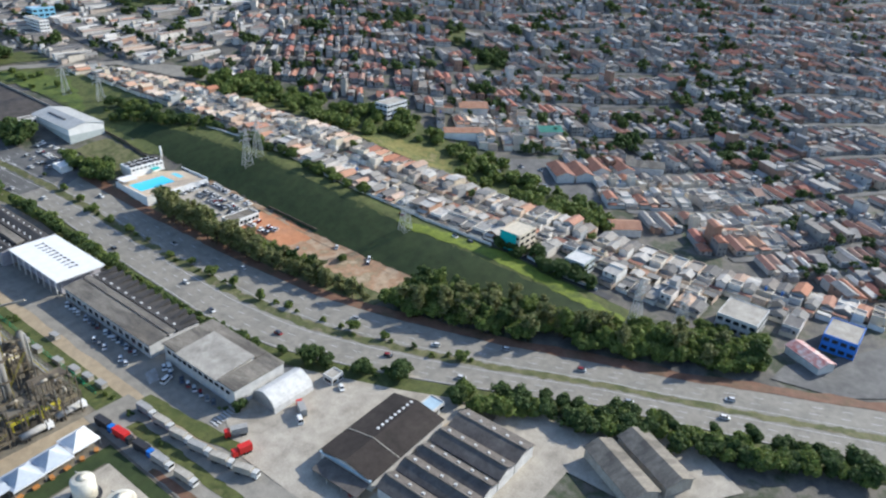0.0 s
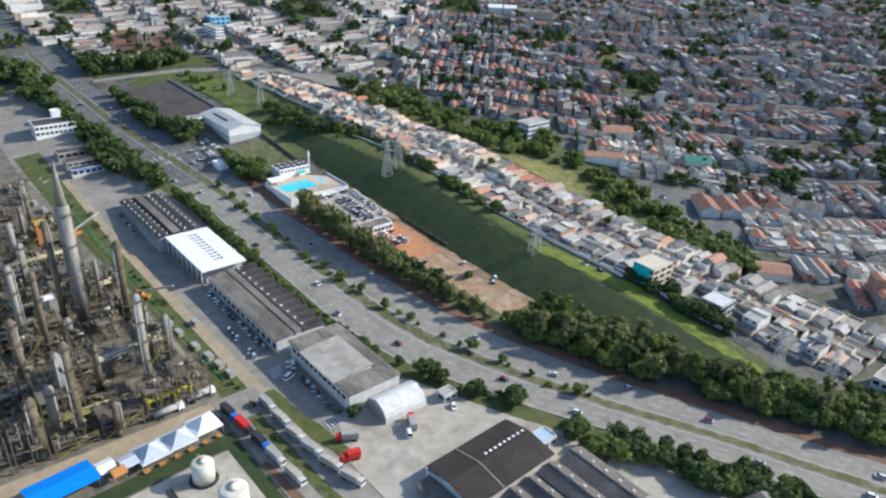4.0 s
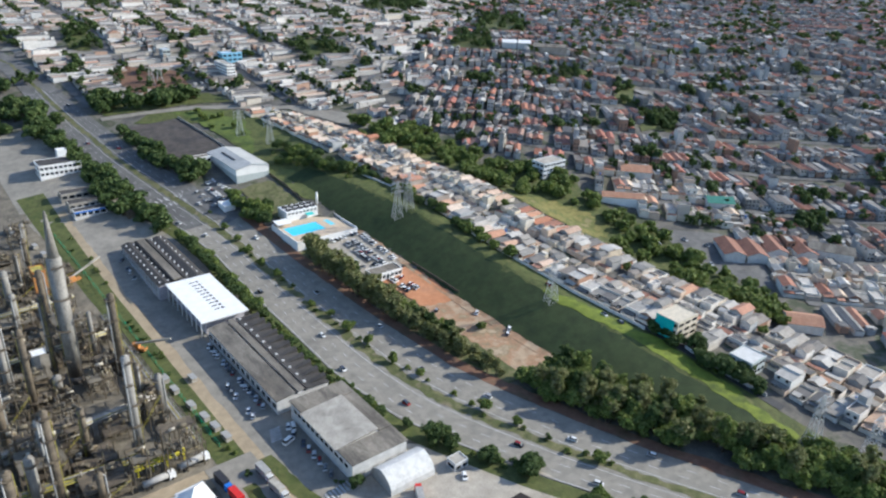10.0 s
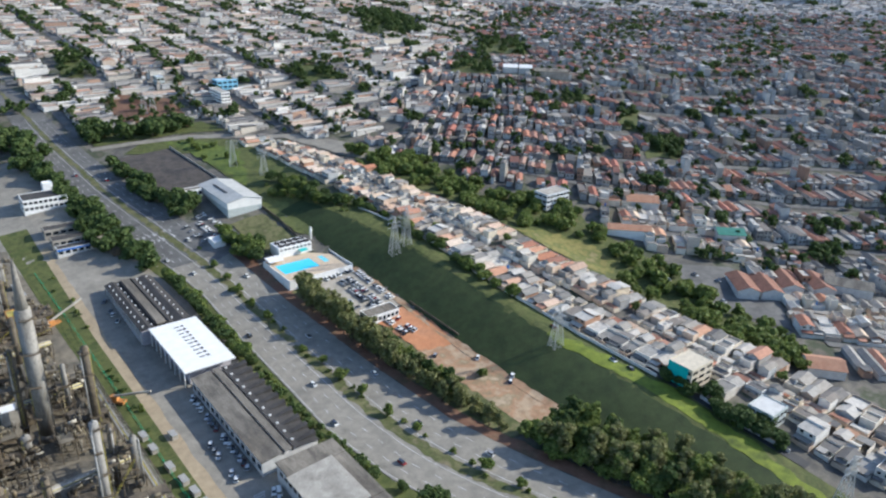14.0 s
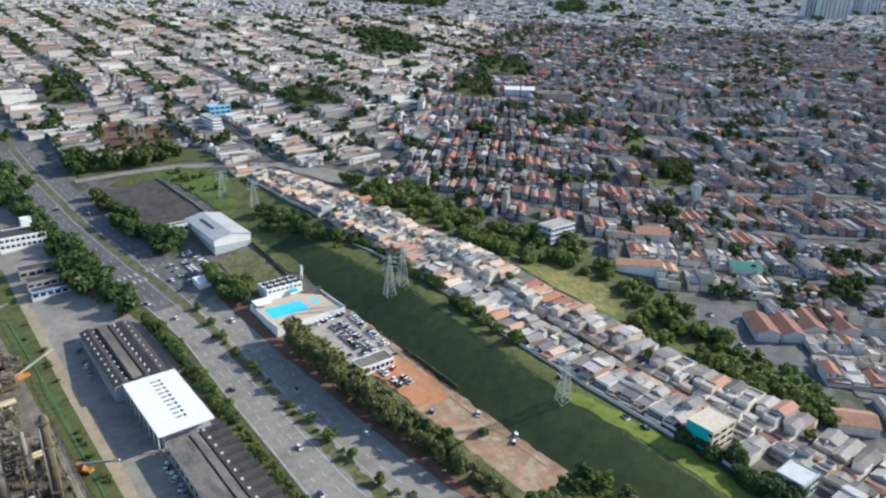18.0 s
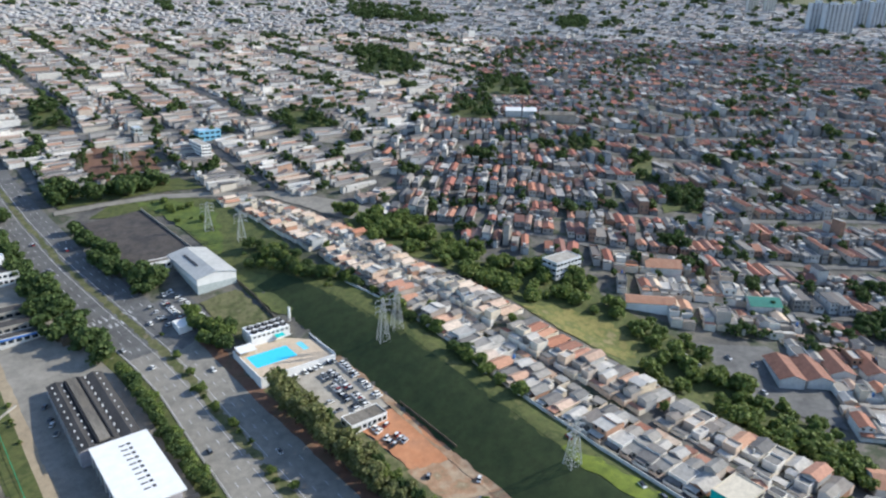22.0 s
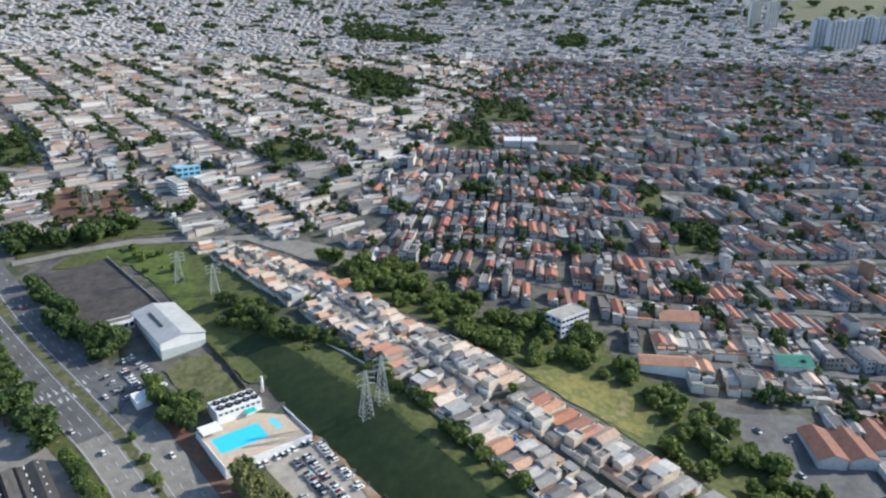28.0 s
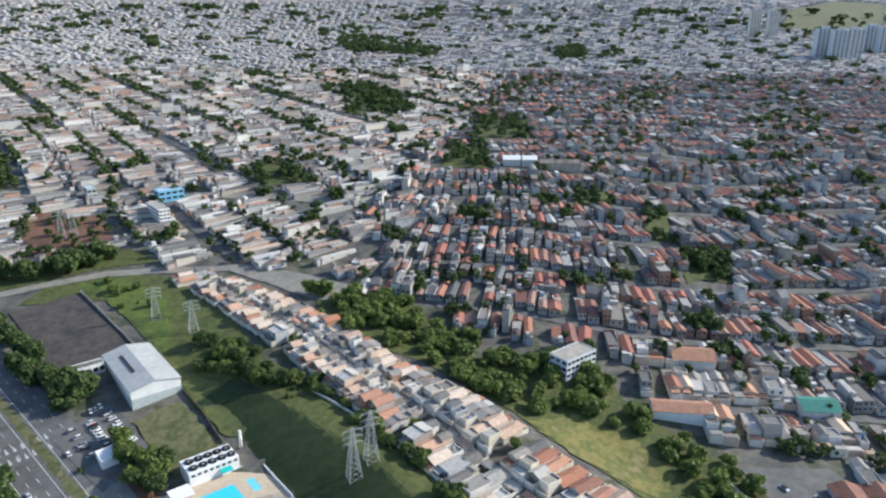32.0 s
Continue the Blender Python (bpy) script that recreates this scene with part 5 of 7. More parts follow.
def grey_hall():
    b = thing("grey_hall", "grey weathered two-storey hall with a pale flat-pitched roof", "building")
    g = Geo()
    g.box(106.5, 170, 0, 129.5, 215, 8.0)
    part("wall", g, M_WHITE_D, b)
    g = Geo()
    pts = [(105.5, 180, 8), (124, 180, 9.2), (124, 206, 9.2), (105.5, 206, 8)]
    g.hull(pts, [(p, q, r + .3) for p, q, r in pts])
    part("roof", g, M_CONCRETE, b)
    g = Geo()
    g.box(106, 206.2, 8, 129.9, 215.4, 8.6)
    g.box(106, 169.6, 8, 129.9, 179.8, 8.4)
    g.box(124.2, 180, 8, 129.9, 206, 8.5)
    part("side_roof", g, M_FIBRE, b)
    for i in range(4):
        g = Geo()
        g.box(109 + i * 5.6, 169.85, 0.3, 111.6 + i * 5.6, 170.05, 3.4)
        part("loading_door", g, M_STEEL, b)
    for i in range(12):
        for z in (4.6,):
            g = Geo()
            g.box(106.35, 173 + i * 3.4, z, 106.55, 175.2 + i * 3.4, z + 1.5)
            part("window", g, M_GLASS, b)
    return b


def arch_hangar():
    b = thing("hangar", "white arched fabric hangar in the yard", "hangar")
    n = 12
    prof = [(163 - 6.6 * math.cos(math.pi * i / n), 7.2 * math.sin(math.pi * i / n) ** 0.62 * (1 - 0.18 * abs(math.cos(math.pi * i / n)))) for i in range(n + 1)]
    for k in range(3):
        g = Geo()
        xa, xb = 113.5 + k * 6.3, 113.5 + k * 6.3 + 6.26
        ring = [(y, z + .12) for y, z in prof] + [(163 + (y - 163) * .985, z * .985) for y, z in reversed(prof)]
        g.hull([(xa, y, z) for y, z in ring], [(xb, y, z) for y, z in ring])
        part("cover_panel", g, M_WHITE_D, b)
    for x in (113.8, 132.1):
        g = Geo()
        g.hull([(x - .05, y, z) for y, z in prof], [(x + .05, y, z) for y, z in prof])
        # Grey instead of white: the shade on the hangar's end is in the colour.
        part("end_wall", g, M_STEEL, b)
    return b


def brown_warehouse(x0, x1, y0, y1, h, skylights):
    b = thing("warehouse", "long narrow warehouse bay with a grey-brown tiled roof", "building")
    g = Geo()
    g.box(x0, y0, 0, x1, y1, h)
    part("wall", g, M_WHITE_D, b)
    g = Geo()
    xm = (x0 + x1) / 2
    for pts in ([(x0 - .5, y0 - .5, h), (xm, y0 - .5, h + 2.2), (xm, y1 + .5, h + 2.2), (x0 - .5, y1 + .5, h)], [(xm, y0 - .5, h + 2.2), (x1 + .5, y0 - .5, h), (x1 + .5, y1 + .5, h), (xm, y1 + .5, h + 2.2)]):
        g.hull(pts, [(p, q, r + .25) for p, q, r in pts])
    part("roof", g, M_STRIP_ROOF, b)
    g = Geo()
    g.box(xm - .25, y0 - .4, h + 2.3, xm + .25, y1 + .4, h + 2.62)
    part("ridge_cap", g, M_FIBRE, b)
    for i in range(5):
        g = Geo()
        y = y0 + (y1 - y0) * (i + .5) / 5
        g.box(xm + 1.2, y - .5, h + 1.9, xm + 2.0, y + .5, h + 2.35)
        part("roof_vent", g, M_WHITE_D, b)
    for i in range(skylights):
        x = xm + 2 + i * 2.0
        z = h + 2.45 - (x - xm) * 2.2 / (x1 - xm + .5) + .05
        g = Geo()
        g.box(x, (y0 + y1) / 2 - .4, z - .1, x + .9, (y0 + y1) / 2 + .5, z + .12)
        part("skylight", g, M_WHITE, b)
    return b


long_building()
canopy_building()
sawtooth(103, 126, 220, 288, 6.5, "workshop", "long workshop with a pale roof slope and dark saw-tooth bays")
grey_hall()
arch_hangar()
for x0, x1, h in ((109, 117.6, 4.6), (118.4, 126.6, 5.0), (127.4, 135.6, 4.4), (136.4, 145.6, 5.2), (146.4, 157.5, 5.4)):
    brown_warehouse(x0, x1, 73, 101, h, 0)

M_SPOOL = mat("shallow_pool_water", [(0.20, 0.62, 0.72)], rough=0.06, scale=0.5, amount=0.12, bump=0.05, spec=0.5)


# ---------------------------------------------------------------- pool building
def pool_house():
    b = thing("pool_complex", "raised pool terrace with white walls and a tan deck", "building")
    z = 10.4
    x0, x1, y0, y1 = 179, 219.5, 344.2, 377
    g = Geo()
    g.box(x0, y0, z - 7, x1, y1, z - .1)
    part("base", g, M_WHITE, b)
    for k, r in enumerate(((x0 + .4, y0 + .4, x1 - .4, 355), (x0 + .4, 368.2, x1 - .4, y1 - .4), (x0 + .4, 355, 182, 368.2), (204, 355, 209, 368.2), (212.4, 355, x1 - .4, 368.2), (209, 355, 212.4, 358), (209, 367.5, 212.4, 368.2))):
        g = Geo()
        g.box(r[0], r[1], z - .1, r[2], r[3], z)
        part("deck_slab", g, M_DECK, b)
    for k, r in enumerate(((x0, y0, x1, y0 + .4), (x1 - .4, y0 + .4, x1, y1), (x0, y1 - .4, x1 - .4, y1), (x0, y0 + .4, x0 + .4, y1 - .4))):
        g = Geo()
        g.box(r[0], r[1], z - .1, r[2], r[3], z + (1.2 if k == 1 else 0.6))
        part("parapet", g, M_WHITE, b)
    g = Geo()
    g.box(182, 355, z - .1, 204, 368.2, z - .04)
    part("pool", g, M_POOL, b, "bright blue pool water")
    g = Geo()
    g.box(209, 358, z - .1, 212.4, 367.5, z - .04)
    part("small_pool", g, M_SPOOL, b, "small pale blue pool")
    g = Geo()
    g.box(189.5, 377.2, z - 4, 211, 389, z + 5.8)
    part("plant_room", g, M_WHITE, b)
    g = Geo()
    pts = [(179.6, 368.8, z + 2.3), (188.5, 368.8, z + 2.3), (188.5, 376.4, z + 2.6), (179.6, 376.4, z + 2.6)]
    g.hull(pts, [(p, q, r + .15) for p, q, r in pts])
    part("canopy", g, M_WHITE, b, "low white canopy over the deck corner")
    for px in (180, 188):
        g = Geo()
        g.tube((px, 369, z), (px, 369, z + 2.35), .08, 0, 6)
        part("canopy_post", g, M_WHITE, b)
    g = Geo()
    pts = [(202, 373.8, z + 2.5), (207, 373.8, z + 2.5), (207, 377.1, z + 2.9), (202, 377.1, z + 2.9)]
    g.hull(pts, [(p, q, r + .12) for p, q, r in pts])
    part("awning", g, M_TEAL, b, "teal awning at the plant room")
    for i in range(8):
        g = Geo()
        g.box(190.4 + i * 2.6, 377.05, z + 4.0, 191.9 + i * 2.6, 377.22, z + 5.0)
        part("louvre", g, M_DARK, b, "dark ventilation louvre")
    for i in range(5):
        for j in range(2):
            g = Geo()
            c = (192.4 + i * 4.1, 380.4 + j * 5.2, z + 5.8)
            g.tube(c, (c[0], c[1], z + 6.4), 1.85, 0, 16)
            fan = part("fan", g, M_BLACK, b, "round black roof fan")
            g = Geo()
            g.tube((c[0], c[1], z + 6.4), (c[0], c[1], z + 6.55), .5, 0, 10)
            part("hub", g, M_STEEL, fan)
    return b


pool_house()

# ---------------------------------------------------------------- plant building details
def roof_vents():
    b = bpy.data.objects["plant_building"]
    for i in range(10):
        for x in (99.6, 103.7, 114.3, 119.5):
            g = Geo()
            y = 342 + i * 6 + (2 if x > 110 else 0)
            g.box(x - .35, y - .4, 8.0, x + .35, y + .4, 9.5, 0, 0.1)
            part("roof_vent", g, M_WHITE, b, "small white roof vent")
    g = Geo()
    g.box(106.0, 340, 9.0, 110.2, 399, 10.0)
    part("roof_monitor", g, M_FIBRE, b, "raised pale ridge monitor")
    for x in (105.0, 111.0):
        g = Geo()
        g.box(x, 340, 8.9, x + .7, 399, 9.75)
        # Black strip along each side of the monitor.
        part("roof_gutter", g, M_BLACK, b)
    for i in range(16):
        g = Geo()
        y = 340.5 + i * 3.75
        g.box(97.6, y, 0, 98.0, y + 0.8, 7.9)
        part("pilaster", g, M_WHITE_D, b)
        g = Geo()
        g.box(97.9, y + 1.2, 3.8, 98.04, y + 3.3, 6.6)
        part("window", g, M_GLASS, b)


roof_vents()


def kind_of(name, build, label, category, group=""):
    """Builds a thing once; returns a function that puts it and its copies in place."""
    state = {"ob": None}

    def put(x, y, yaw=0, z=None, s=1.0):
        m = pose(x, y, (gz(x, y) + 0.3) if z is None else z, 0, 0, yaw)
        if state["ob"] is None:
            t = thing(name, label, category, group)
            build(t)
            state["ob"] = t
            t.matrix_basis = m
            ob = t
        else:
            ob = copy_thing(state["ob"], m)
        ob.scale = (s, s, s)
        return ob

    return put


# ---------------------------------------------------------------- vehicles
def wheels(t, xs, y, r, w):
    for x in xs:
        for s in (-1, 1):
            g = Geo()
            g.tube((x, s * y - w / 2, r), (x, s * y + w / 2, r), r, 0, 10)
            part("wheel", g, M_TYRE, t)


def car_body(t, l, w, h, cab0, cab1, paint):
    g = Geo()
    z0, z1 = 0.25, h * 0.58
    prof = [(-l / 2, z0 + .1), (-l / 2 + .1, z1 - .05), (-l / 2 + .5, z1), (l / 2 - .9, z1 - .02), (l / 2 - .1, z1 - .2), (l / 2, z0 + .15), (l / 2 - .2, z0), (-l / 2 + .2, z0)]
    g.hull([(x, -w / 2, z) for x, z in prof], [(x, w / 2, z) for x, z in prof])
    part("body", g, paint, t)
    g = Geo()
    g.hull([(cab0, -w / 2 + .06, z1 - .03), (cab1 + .6, -w / 2 + .06, z1 - .03), (cab1 + .6, w / 2 - .06, z1 - .03), (cab0, w / 2 - .06, z1 - .03)],
           [(cab0 + .4, -w / 2 + .22, h - .06), (cab1 - .1, -w / 2 + .22, h - .06), (cab1 - .1, w / 2 - .22, h - .06), (cab0 + .4, w / 2 - .22, h - .06)])
    part("glazing", g, M_GLASS, t)
    g = Geo()
    g.box(cab0 + .38, -w / 2 + .2, h - .07, cab1 - .08, w / 2 - .2, h, 0, .05)
    part("roof", g, paint, t)
    wheels(t, (-l * .31, l * .31), w / 2 - .12, .32, .2)


put_sedan = kind_of("car", lambda t: car_body(t, 4.4, 1.75, 1.45, -1.7, .6, M_CAR), "parked saloon car with plain paint", "car", "cars")
put_hatch = kind_of("car", lambda t: car_body(t, 3.9, 1.7, 1.5, -1.85, .7, M_CAR), "parked small hatchback car", "car", "cars")
put_white = kind_of("car", lambda t: car_body(t, 4.1, 1.72, 1.5, -1.9, .6, M_WHITE), "white parked hatchback car", "car", "cars")
vrng = random.Random(9)


def car(x, y, yaw, z=None):
    vrng.choice([put_sedan, put_hatch, put_hatch, put_white])(x, y, yaw + vrng.choice([0, 180]) + vrng.uniform(-2, 2), z)


def row_of_cars(x0, y0, x1, y1, n, yaw, miss=0.12):
    for i in range(n):
        if vrng.random() < miss:
            continue
        t = (i + .5) / n
        x, y = x0 + (x1 - x0) * t, y0 + (y1 - y0) * t
        car(x, y, yaw, gz(x, y) + 0.45)


row_of_cars(184, 343, 219, 343, 13, 90)
row_of_cars(207, 303, 207, 337, 14, 5)
row_of_cars(212, 303, 212, 337, 14, 5)
row_of_cars(220, 302, 220, 340, 15, 0, 0.2)
row_of_cars(199.5, 304, 199.5, 322, 7, 0, 0.5)
row_of_cars(206, 292, 207, 270, 8, 20)
row_of_cars(211, 288, 212, 272, 6, 20)
for x, y in ((207, 250), (222, 236), (214, 226), (224.8, 214.8), (221, 212)):
    car(x, y, 40, gz(x, y) + .5)
row_of_cars(99.5, 378, 99.5, 398, 6, 60)
row_of_cars(94.5, 366, 94.5, 392, 7, 60, 0.5)
row_of_cars(100.5, 226, 100.5, 284, 18, 60, 0.25)
row_of_cars(94.5, 222, 94.5, 262, 10, 60, 0.5)
row_of_cars(102.5, 176, 102.5, 212, 9, 60, 0.4)
row_of_cars(167, 452, 176, 454, 4, 90)
row_of_cars(176, 448, 180, 420, 11, 10)
row_of_cars(168, 446, 171, 418, 10, 10, .35)
row_of_cars(160, 446, 163, 418, 9, 10, .6)
for t, y in ((.08, 415), (.2, 392), (.12, 318), (.25, 262), (.1, 232), (.2, 196), (.3, 150), (.15, 118), (.22, 60), (.3, 28), (.7, 430), (.85, 372), (.72, 300), (.9, 254), (.7, 212), (.8, 180), (.68, 140), (.9, 116), (.75, 84), (.7, 30), (.2, 520), (.3, 560), (.75, 540), (.15, 610), (.8, 650)):
    x = lerp_line(HW_L, y) * (1 - t) + lerp_line(HW_R, y) * t
    x2 = lerp_line(HW_L, y + 4) * (1 - t) + lerp_line(HW_R, y + 4) * t
    car(x, y, math.degrees(math.atan2(4, x2 - x)), gz(x, y) + .32)
for x, y in ((105.5, 113.5), (104.5, 109), (140, 149), (183, 66), (188, 60)):
    car(x, y, 60, gz(x, y) + .36)
for x, y in ((370, 214), (374, 206), (378, 200), (390.1, 227.2), (396.7, 215.5), (261.4, 224.4), (262.4, 187.7), (263.6, 178.8), (264, 280.8)):
    car(x, y, 75, gz(x, y) + .42)


def truck(t, box, cab, l=9.0):
    g = Geo()
    g.box(l / 2 - 2.1, -1.2, .6, l / 2, 1.2, 2.9, 0, .12)
    part("cab", g, cab, t)
    g = Geo()
    g.box(l / 2 - .35, -1.0, 1.7, l / 2 + .03, 1.0, 2.6)
    part("windscreen", g, M_GLASS, t)
    g = Geo()
    g.box(-l / 2, -.5, .6, l / 2 - .2, .5, .95)
    part("chassis", g, M_DARK, t)
    g = Geo()
    g.box(-l / 2, -1.25, 1.0, l / 2 - 2.3, 1.25, 3.6)
    part("cargo_box", g, box, t)
    wheels(t, (-l * .38, -l * .25, l * .36), 1.05, .5, .3)


def tanker(t, shell, cab, l=11.0):
    g = Geo()
    g.tube((-l / 2, 0, 2.2), (l / 2 - 2.6, 0, 2.2), 1.2, 0, 14)
    part("tank", g, shell, t)
    g = Geo()
    g.box(l / 2 - 2.3, -1.2, .6, l / 2, 1.2, 3.0, 0, .12)
    part("cab", g, cab, t)
    g = Geo()
    g.box(-l / 2, -.5, .6, l / 2 - .2, .5, 1.0)
    part("chassis", g, M_DARK, t)
    wheels(t, (-l * .4, -l * .28, l * .38), 1.05, .5, .3)


put_tr_w = kind_of("truck", lambda t: truck(t, M_CONCRETE, M_WHITE_D), "pale box truck parked in line", "truck", "trucks by the fence")
put_tr_g = kind_of("truck", lambda t: truck(t, M_STEEL, M_WHITE_D), "grey box truck parked in line", "truck", "trucks by the fence")
put_tr_r = kind_of("truck", lambda t: truck(t, M_RED, M_DARK), "red and dark lorry parked in line", "truck", "trucks by the fence")
put_tr_d = kind_of("truck", lambda t: truck(t, M_DARK, M_BLUE), "dark blue flatbed lorry", "truck", "trucks by the fence")
put_fire = kind_of("fire_engine", lambda t: truck(t, M_WHITE, M_RED, 7.0), "red and white fire engine in the yard", "truck", "fire engines")
put_fire2 = kind_of("fire_engine", lambda t: truck(t, M_RED, M_RED, 7.0), "red fire engine in the yard", "truck", "fire engines")
put_tanker = kind_of("tanker_truck", lambda t: tanker(t, M_STEEL, M_WHITE), "silver tanker lorry on the road", "truck", "tankers")
for i, (x, y) in enumerate(((83.5, 191), (83.6, 180.5), (83.6, 170), (84.4, 160), (86, 150), (88, 140))):
    (put_tr_w if i % 3 else put_tr_g)(x, y, -86 + i * 3)
for p, x, y, a in ((put_tr_d, 70, 195, -84), (put_tr_r, 71, 185, -84), (put_tr_d, 72, 174, -84), (put_tr_g, 72.6, 164, -84), (put_tr_w, 73.5, 152, -84)):
    p(x, y, a)
put_tanker(53, 209, 3), put_tanker(66, 211, 5)
put_fire3 = kind_of("fire_engine", lambda t: truck(t, M_STEEL, M_RED, 8.0), "fire engine with a red cab and grey body", "truck", "fire engines")
put_fire3(121, 150.5, 62), put_fire3(97.5, 158, 150), put_fire2(93, 149, 165)
put_van = kind_of("van", lambda t: car_body(t, 5.2, 1.95, 2.3, -2.5, 1.4, M_WHITE), "white delivery van in the yard", "van", "vans")
put_van(117, 147, 62), put_van(104.0, 209, 70), put_van(98.7, 202.5, 20)

# ---------------------------------------------------------------- tank farm and tents
def storage_tank(x, y, r, h, label):
    t = thing("storage_tank", label, "tank", "storage tanks")
    g = Geo()
    g.tube((x, y, .3), (x, y, h), r, 0, 28)
    part("shell", g, M_TANK_C, t)
    g = Geo()
    g.dome(x, y, h, r, r * .28, 0, 28, 3)
    part("roof", g, M_TANK_C, t, "stained domed roof")
    g = Geo()
    g.tube((x, y, .3), (x, y, .8), r + 1.2, 0, 28)
    part("foundation", g, M_DARK, t)
    g = Geo()
    for i in range(14):
        a = i * .11
        g.beam((x + (r + .5) * math.cos(a), y + (r + .5) * math.sin(a), .5 + h * i / 14), (x + (r + .5) * math.cos(a + .11), y + (r + .5) * math.sin(a + .11), .5 + h * (i + 1) / 14), .35)
    part("stair", g, M_STEEL, t)


structure("tank_pad", patch([(-40, 120), (62, 120), (61.5, 178), (-40, 174)], 0.55), M_YARD, "pale concrete tank pad", "pad")
structure("pad_hedge", patch([(61.5, 110), (66.5, 110), (66.5, 186), (-30, 182), (-30, 175), (61, 179)], 0.42), M_GRASS_D, "dark clipped grass border round the tank pad", "verge")
storage_tank(49.5, 170, 3.6, 7.5, "white storage tank with a domed roof")
storage_tank(52, 152, 4.6, 9.0, "larger white storage tank with a stained roof")
t = thing("pad_pipes", "pair of low pipes crossing the tank pad", "pipe")
for dx in (0, 1.2):
    g = Geo()
    g.tube((38 + dx, 172, .9), (41 + dx, 130, .9), .28, 0, 8)
    part("pipe", g, M_RUST, t)


def peaked_tent(t, cover):
    g = Geo()
    n = 6
    for k in range(n):
        a, b = k / n, (k + 1) / n
        ra, rb, za, zb = 5 * (1 - a), max(5 * (1 - b), .05), 3 + 3.6 * a ** 1.5, 3 + 3.6 * b ** 1.5
        g.hull([(-ra, -ra, za), (ra, -ra, za), (ra, ra, za), (-ra, ra, za)], [(-rb, -rb, zb), (rb, -rb, zb), (rb, rb, zb), (-rb, rb, zb)], 0, False, False)
    part("cover", g, cover, t)
    for sx in (-1, 1):
        for sy in (-1, 1):
            g = Geo()
            g.tube((sx * 4.8, sy * 4.8, 0), (sx * 4.8, sy * 4.8, 3.1), .09, 0, 6)
            part("pole", g, M_STEEL, t)
    g = Geo()
    g.box(-5, -5, 2.6, 5, -4.9, 3.05)
    part("valance", g, M_WHITE, t)


put_tent = kind_of("tent", lambda t: peaked_tent(t, M_TENT), "pale blue-grey peaked canvas tent", "tent", "row of tents")
put_tent_w = kind_of("tent", lambda t: peaked_tent(t, M_WHITE), "white peaked canvas tent", "tent", "row of tents")
put_tent(39.5, 190, 4), put_tent(49.5, 191, 4), put_tent_w(59.5, 193, 4)


def shelter(t, cover, w, l):
    g = Geo()
    g.gable(-l / 2, -w / 2, l / 2, w / 2, 3.0, 1.0, 0, .08, .3)
    part("cover", g, cover, t)
    for sx in (-1, 1):
        for sy in (-1, 1):
            g = Geo()
            g.tube((sx * (l / 2 - .3), sy * (w / 2 - .3), 0), (sx * (l / 2 - .3), sy * (w / 2 - .3), 3), .1, 0, 6)
            part("pole", g, M_STEEL, t)


kind_of("shelter", lambda t: shelter(t, M_TARP, 11, 20), "large bright blue tarpaulin shelter", "shelter")(12, 192, 6)
kind_of("shelter", lambda t: shelter(t, M_WHITE, 6, 5), "small white canvas shelter with poles", "shelter")(25.5, 192, 6)
kind_of("shelter", lambda t: shelter(t, M_TENT, 6, 5), "small grey canvas shelter with poles", "shelter")(32, 190, 6)
kind_of("shelter", lambda t: shelter(t, M_ORANGE_P, 5, 4), "small orange canvas shelter with poles", "shelter")(28, 187.5, 6)
structure("refinery_road", strip([(-20, 196), (-20, 206)], [(74, 196), (74, 206)], 196, 206, .34, 5, 12), M_PATH, "dusty service road between tents and refinery", "road")
put_bin = kind_of("skip_bin", lambda t: part("bin", (lambda g: (g.box(-1.6, -1, 0, 1.6, 1, 1.5, 0, -.15), g)[1])(Geo()), M_ORANGE_P, t), "orange steel skip bin beside tents", "bin", "skips")
for i in range(6):
    put_bin(36 + i * 5.2, 184.5 + i * .4, vrng.uniform(0, 90), None, 0.6)

put_cabin = kind_of("site_cabin", lambda t: (part("body", (lambda g: (g.box(-3, -1.6, 0, 3, 1.6, 2.6), g)[1])(Geo()), M_CONCRETE, t), part("roof", (lambda g: (g.box(-3.1, -1.7, 2.6, 3.1, 1.7, 2.8), g)[1])(Geo()), M_STEEL, t)), "weathered pale site cabin beside the fence", "cabin", "site cabins")
for x, y in ((75.5, 268), (76, 258), (77.5, 244), (79, 234), (80, 226), (81, 218), (85, 262), (62, 420), (60, 432), (56, 444), (53, 455)):
    put_cabin(x, y, 95, None, 0.75)


# fences: each post and rail a part
def fence(name, label, line, step, h, m):
    t = thing(name, label, "fence")
    for (x1, y1), (x2, y2) in zip(line, line[1:]):
        n = max(1, int(math.hypot(x2 - x1, y2 - y1) / step))
        for i in range(n + 1):
            x, y = x1 + (x2 - x1) * i / n, y1 + (y2 - y1) * i / n
            g = Geo()
            g.tube((x, y, gz(x, y)), (x, y, gz(x, y) + h), .09, 0, 5)
            part("post", g, m, t)
        for z in (.5, h - .1):
            g = Geo()
            g.beam((x1, y1, gz(x1, y1) + z), (x2, y2, gz(x2, y2) + z), .12)
            part("rail", g, m, t)


fence("plant_fence", "long green steel fence beside the plant road", [(77, 215), (76.5, 300), (75, 380), (72, 440)], 8, 2.4, M_GREEN_P)


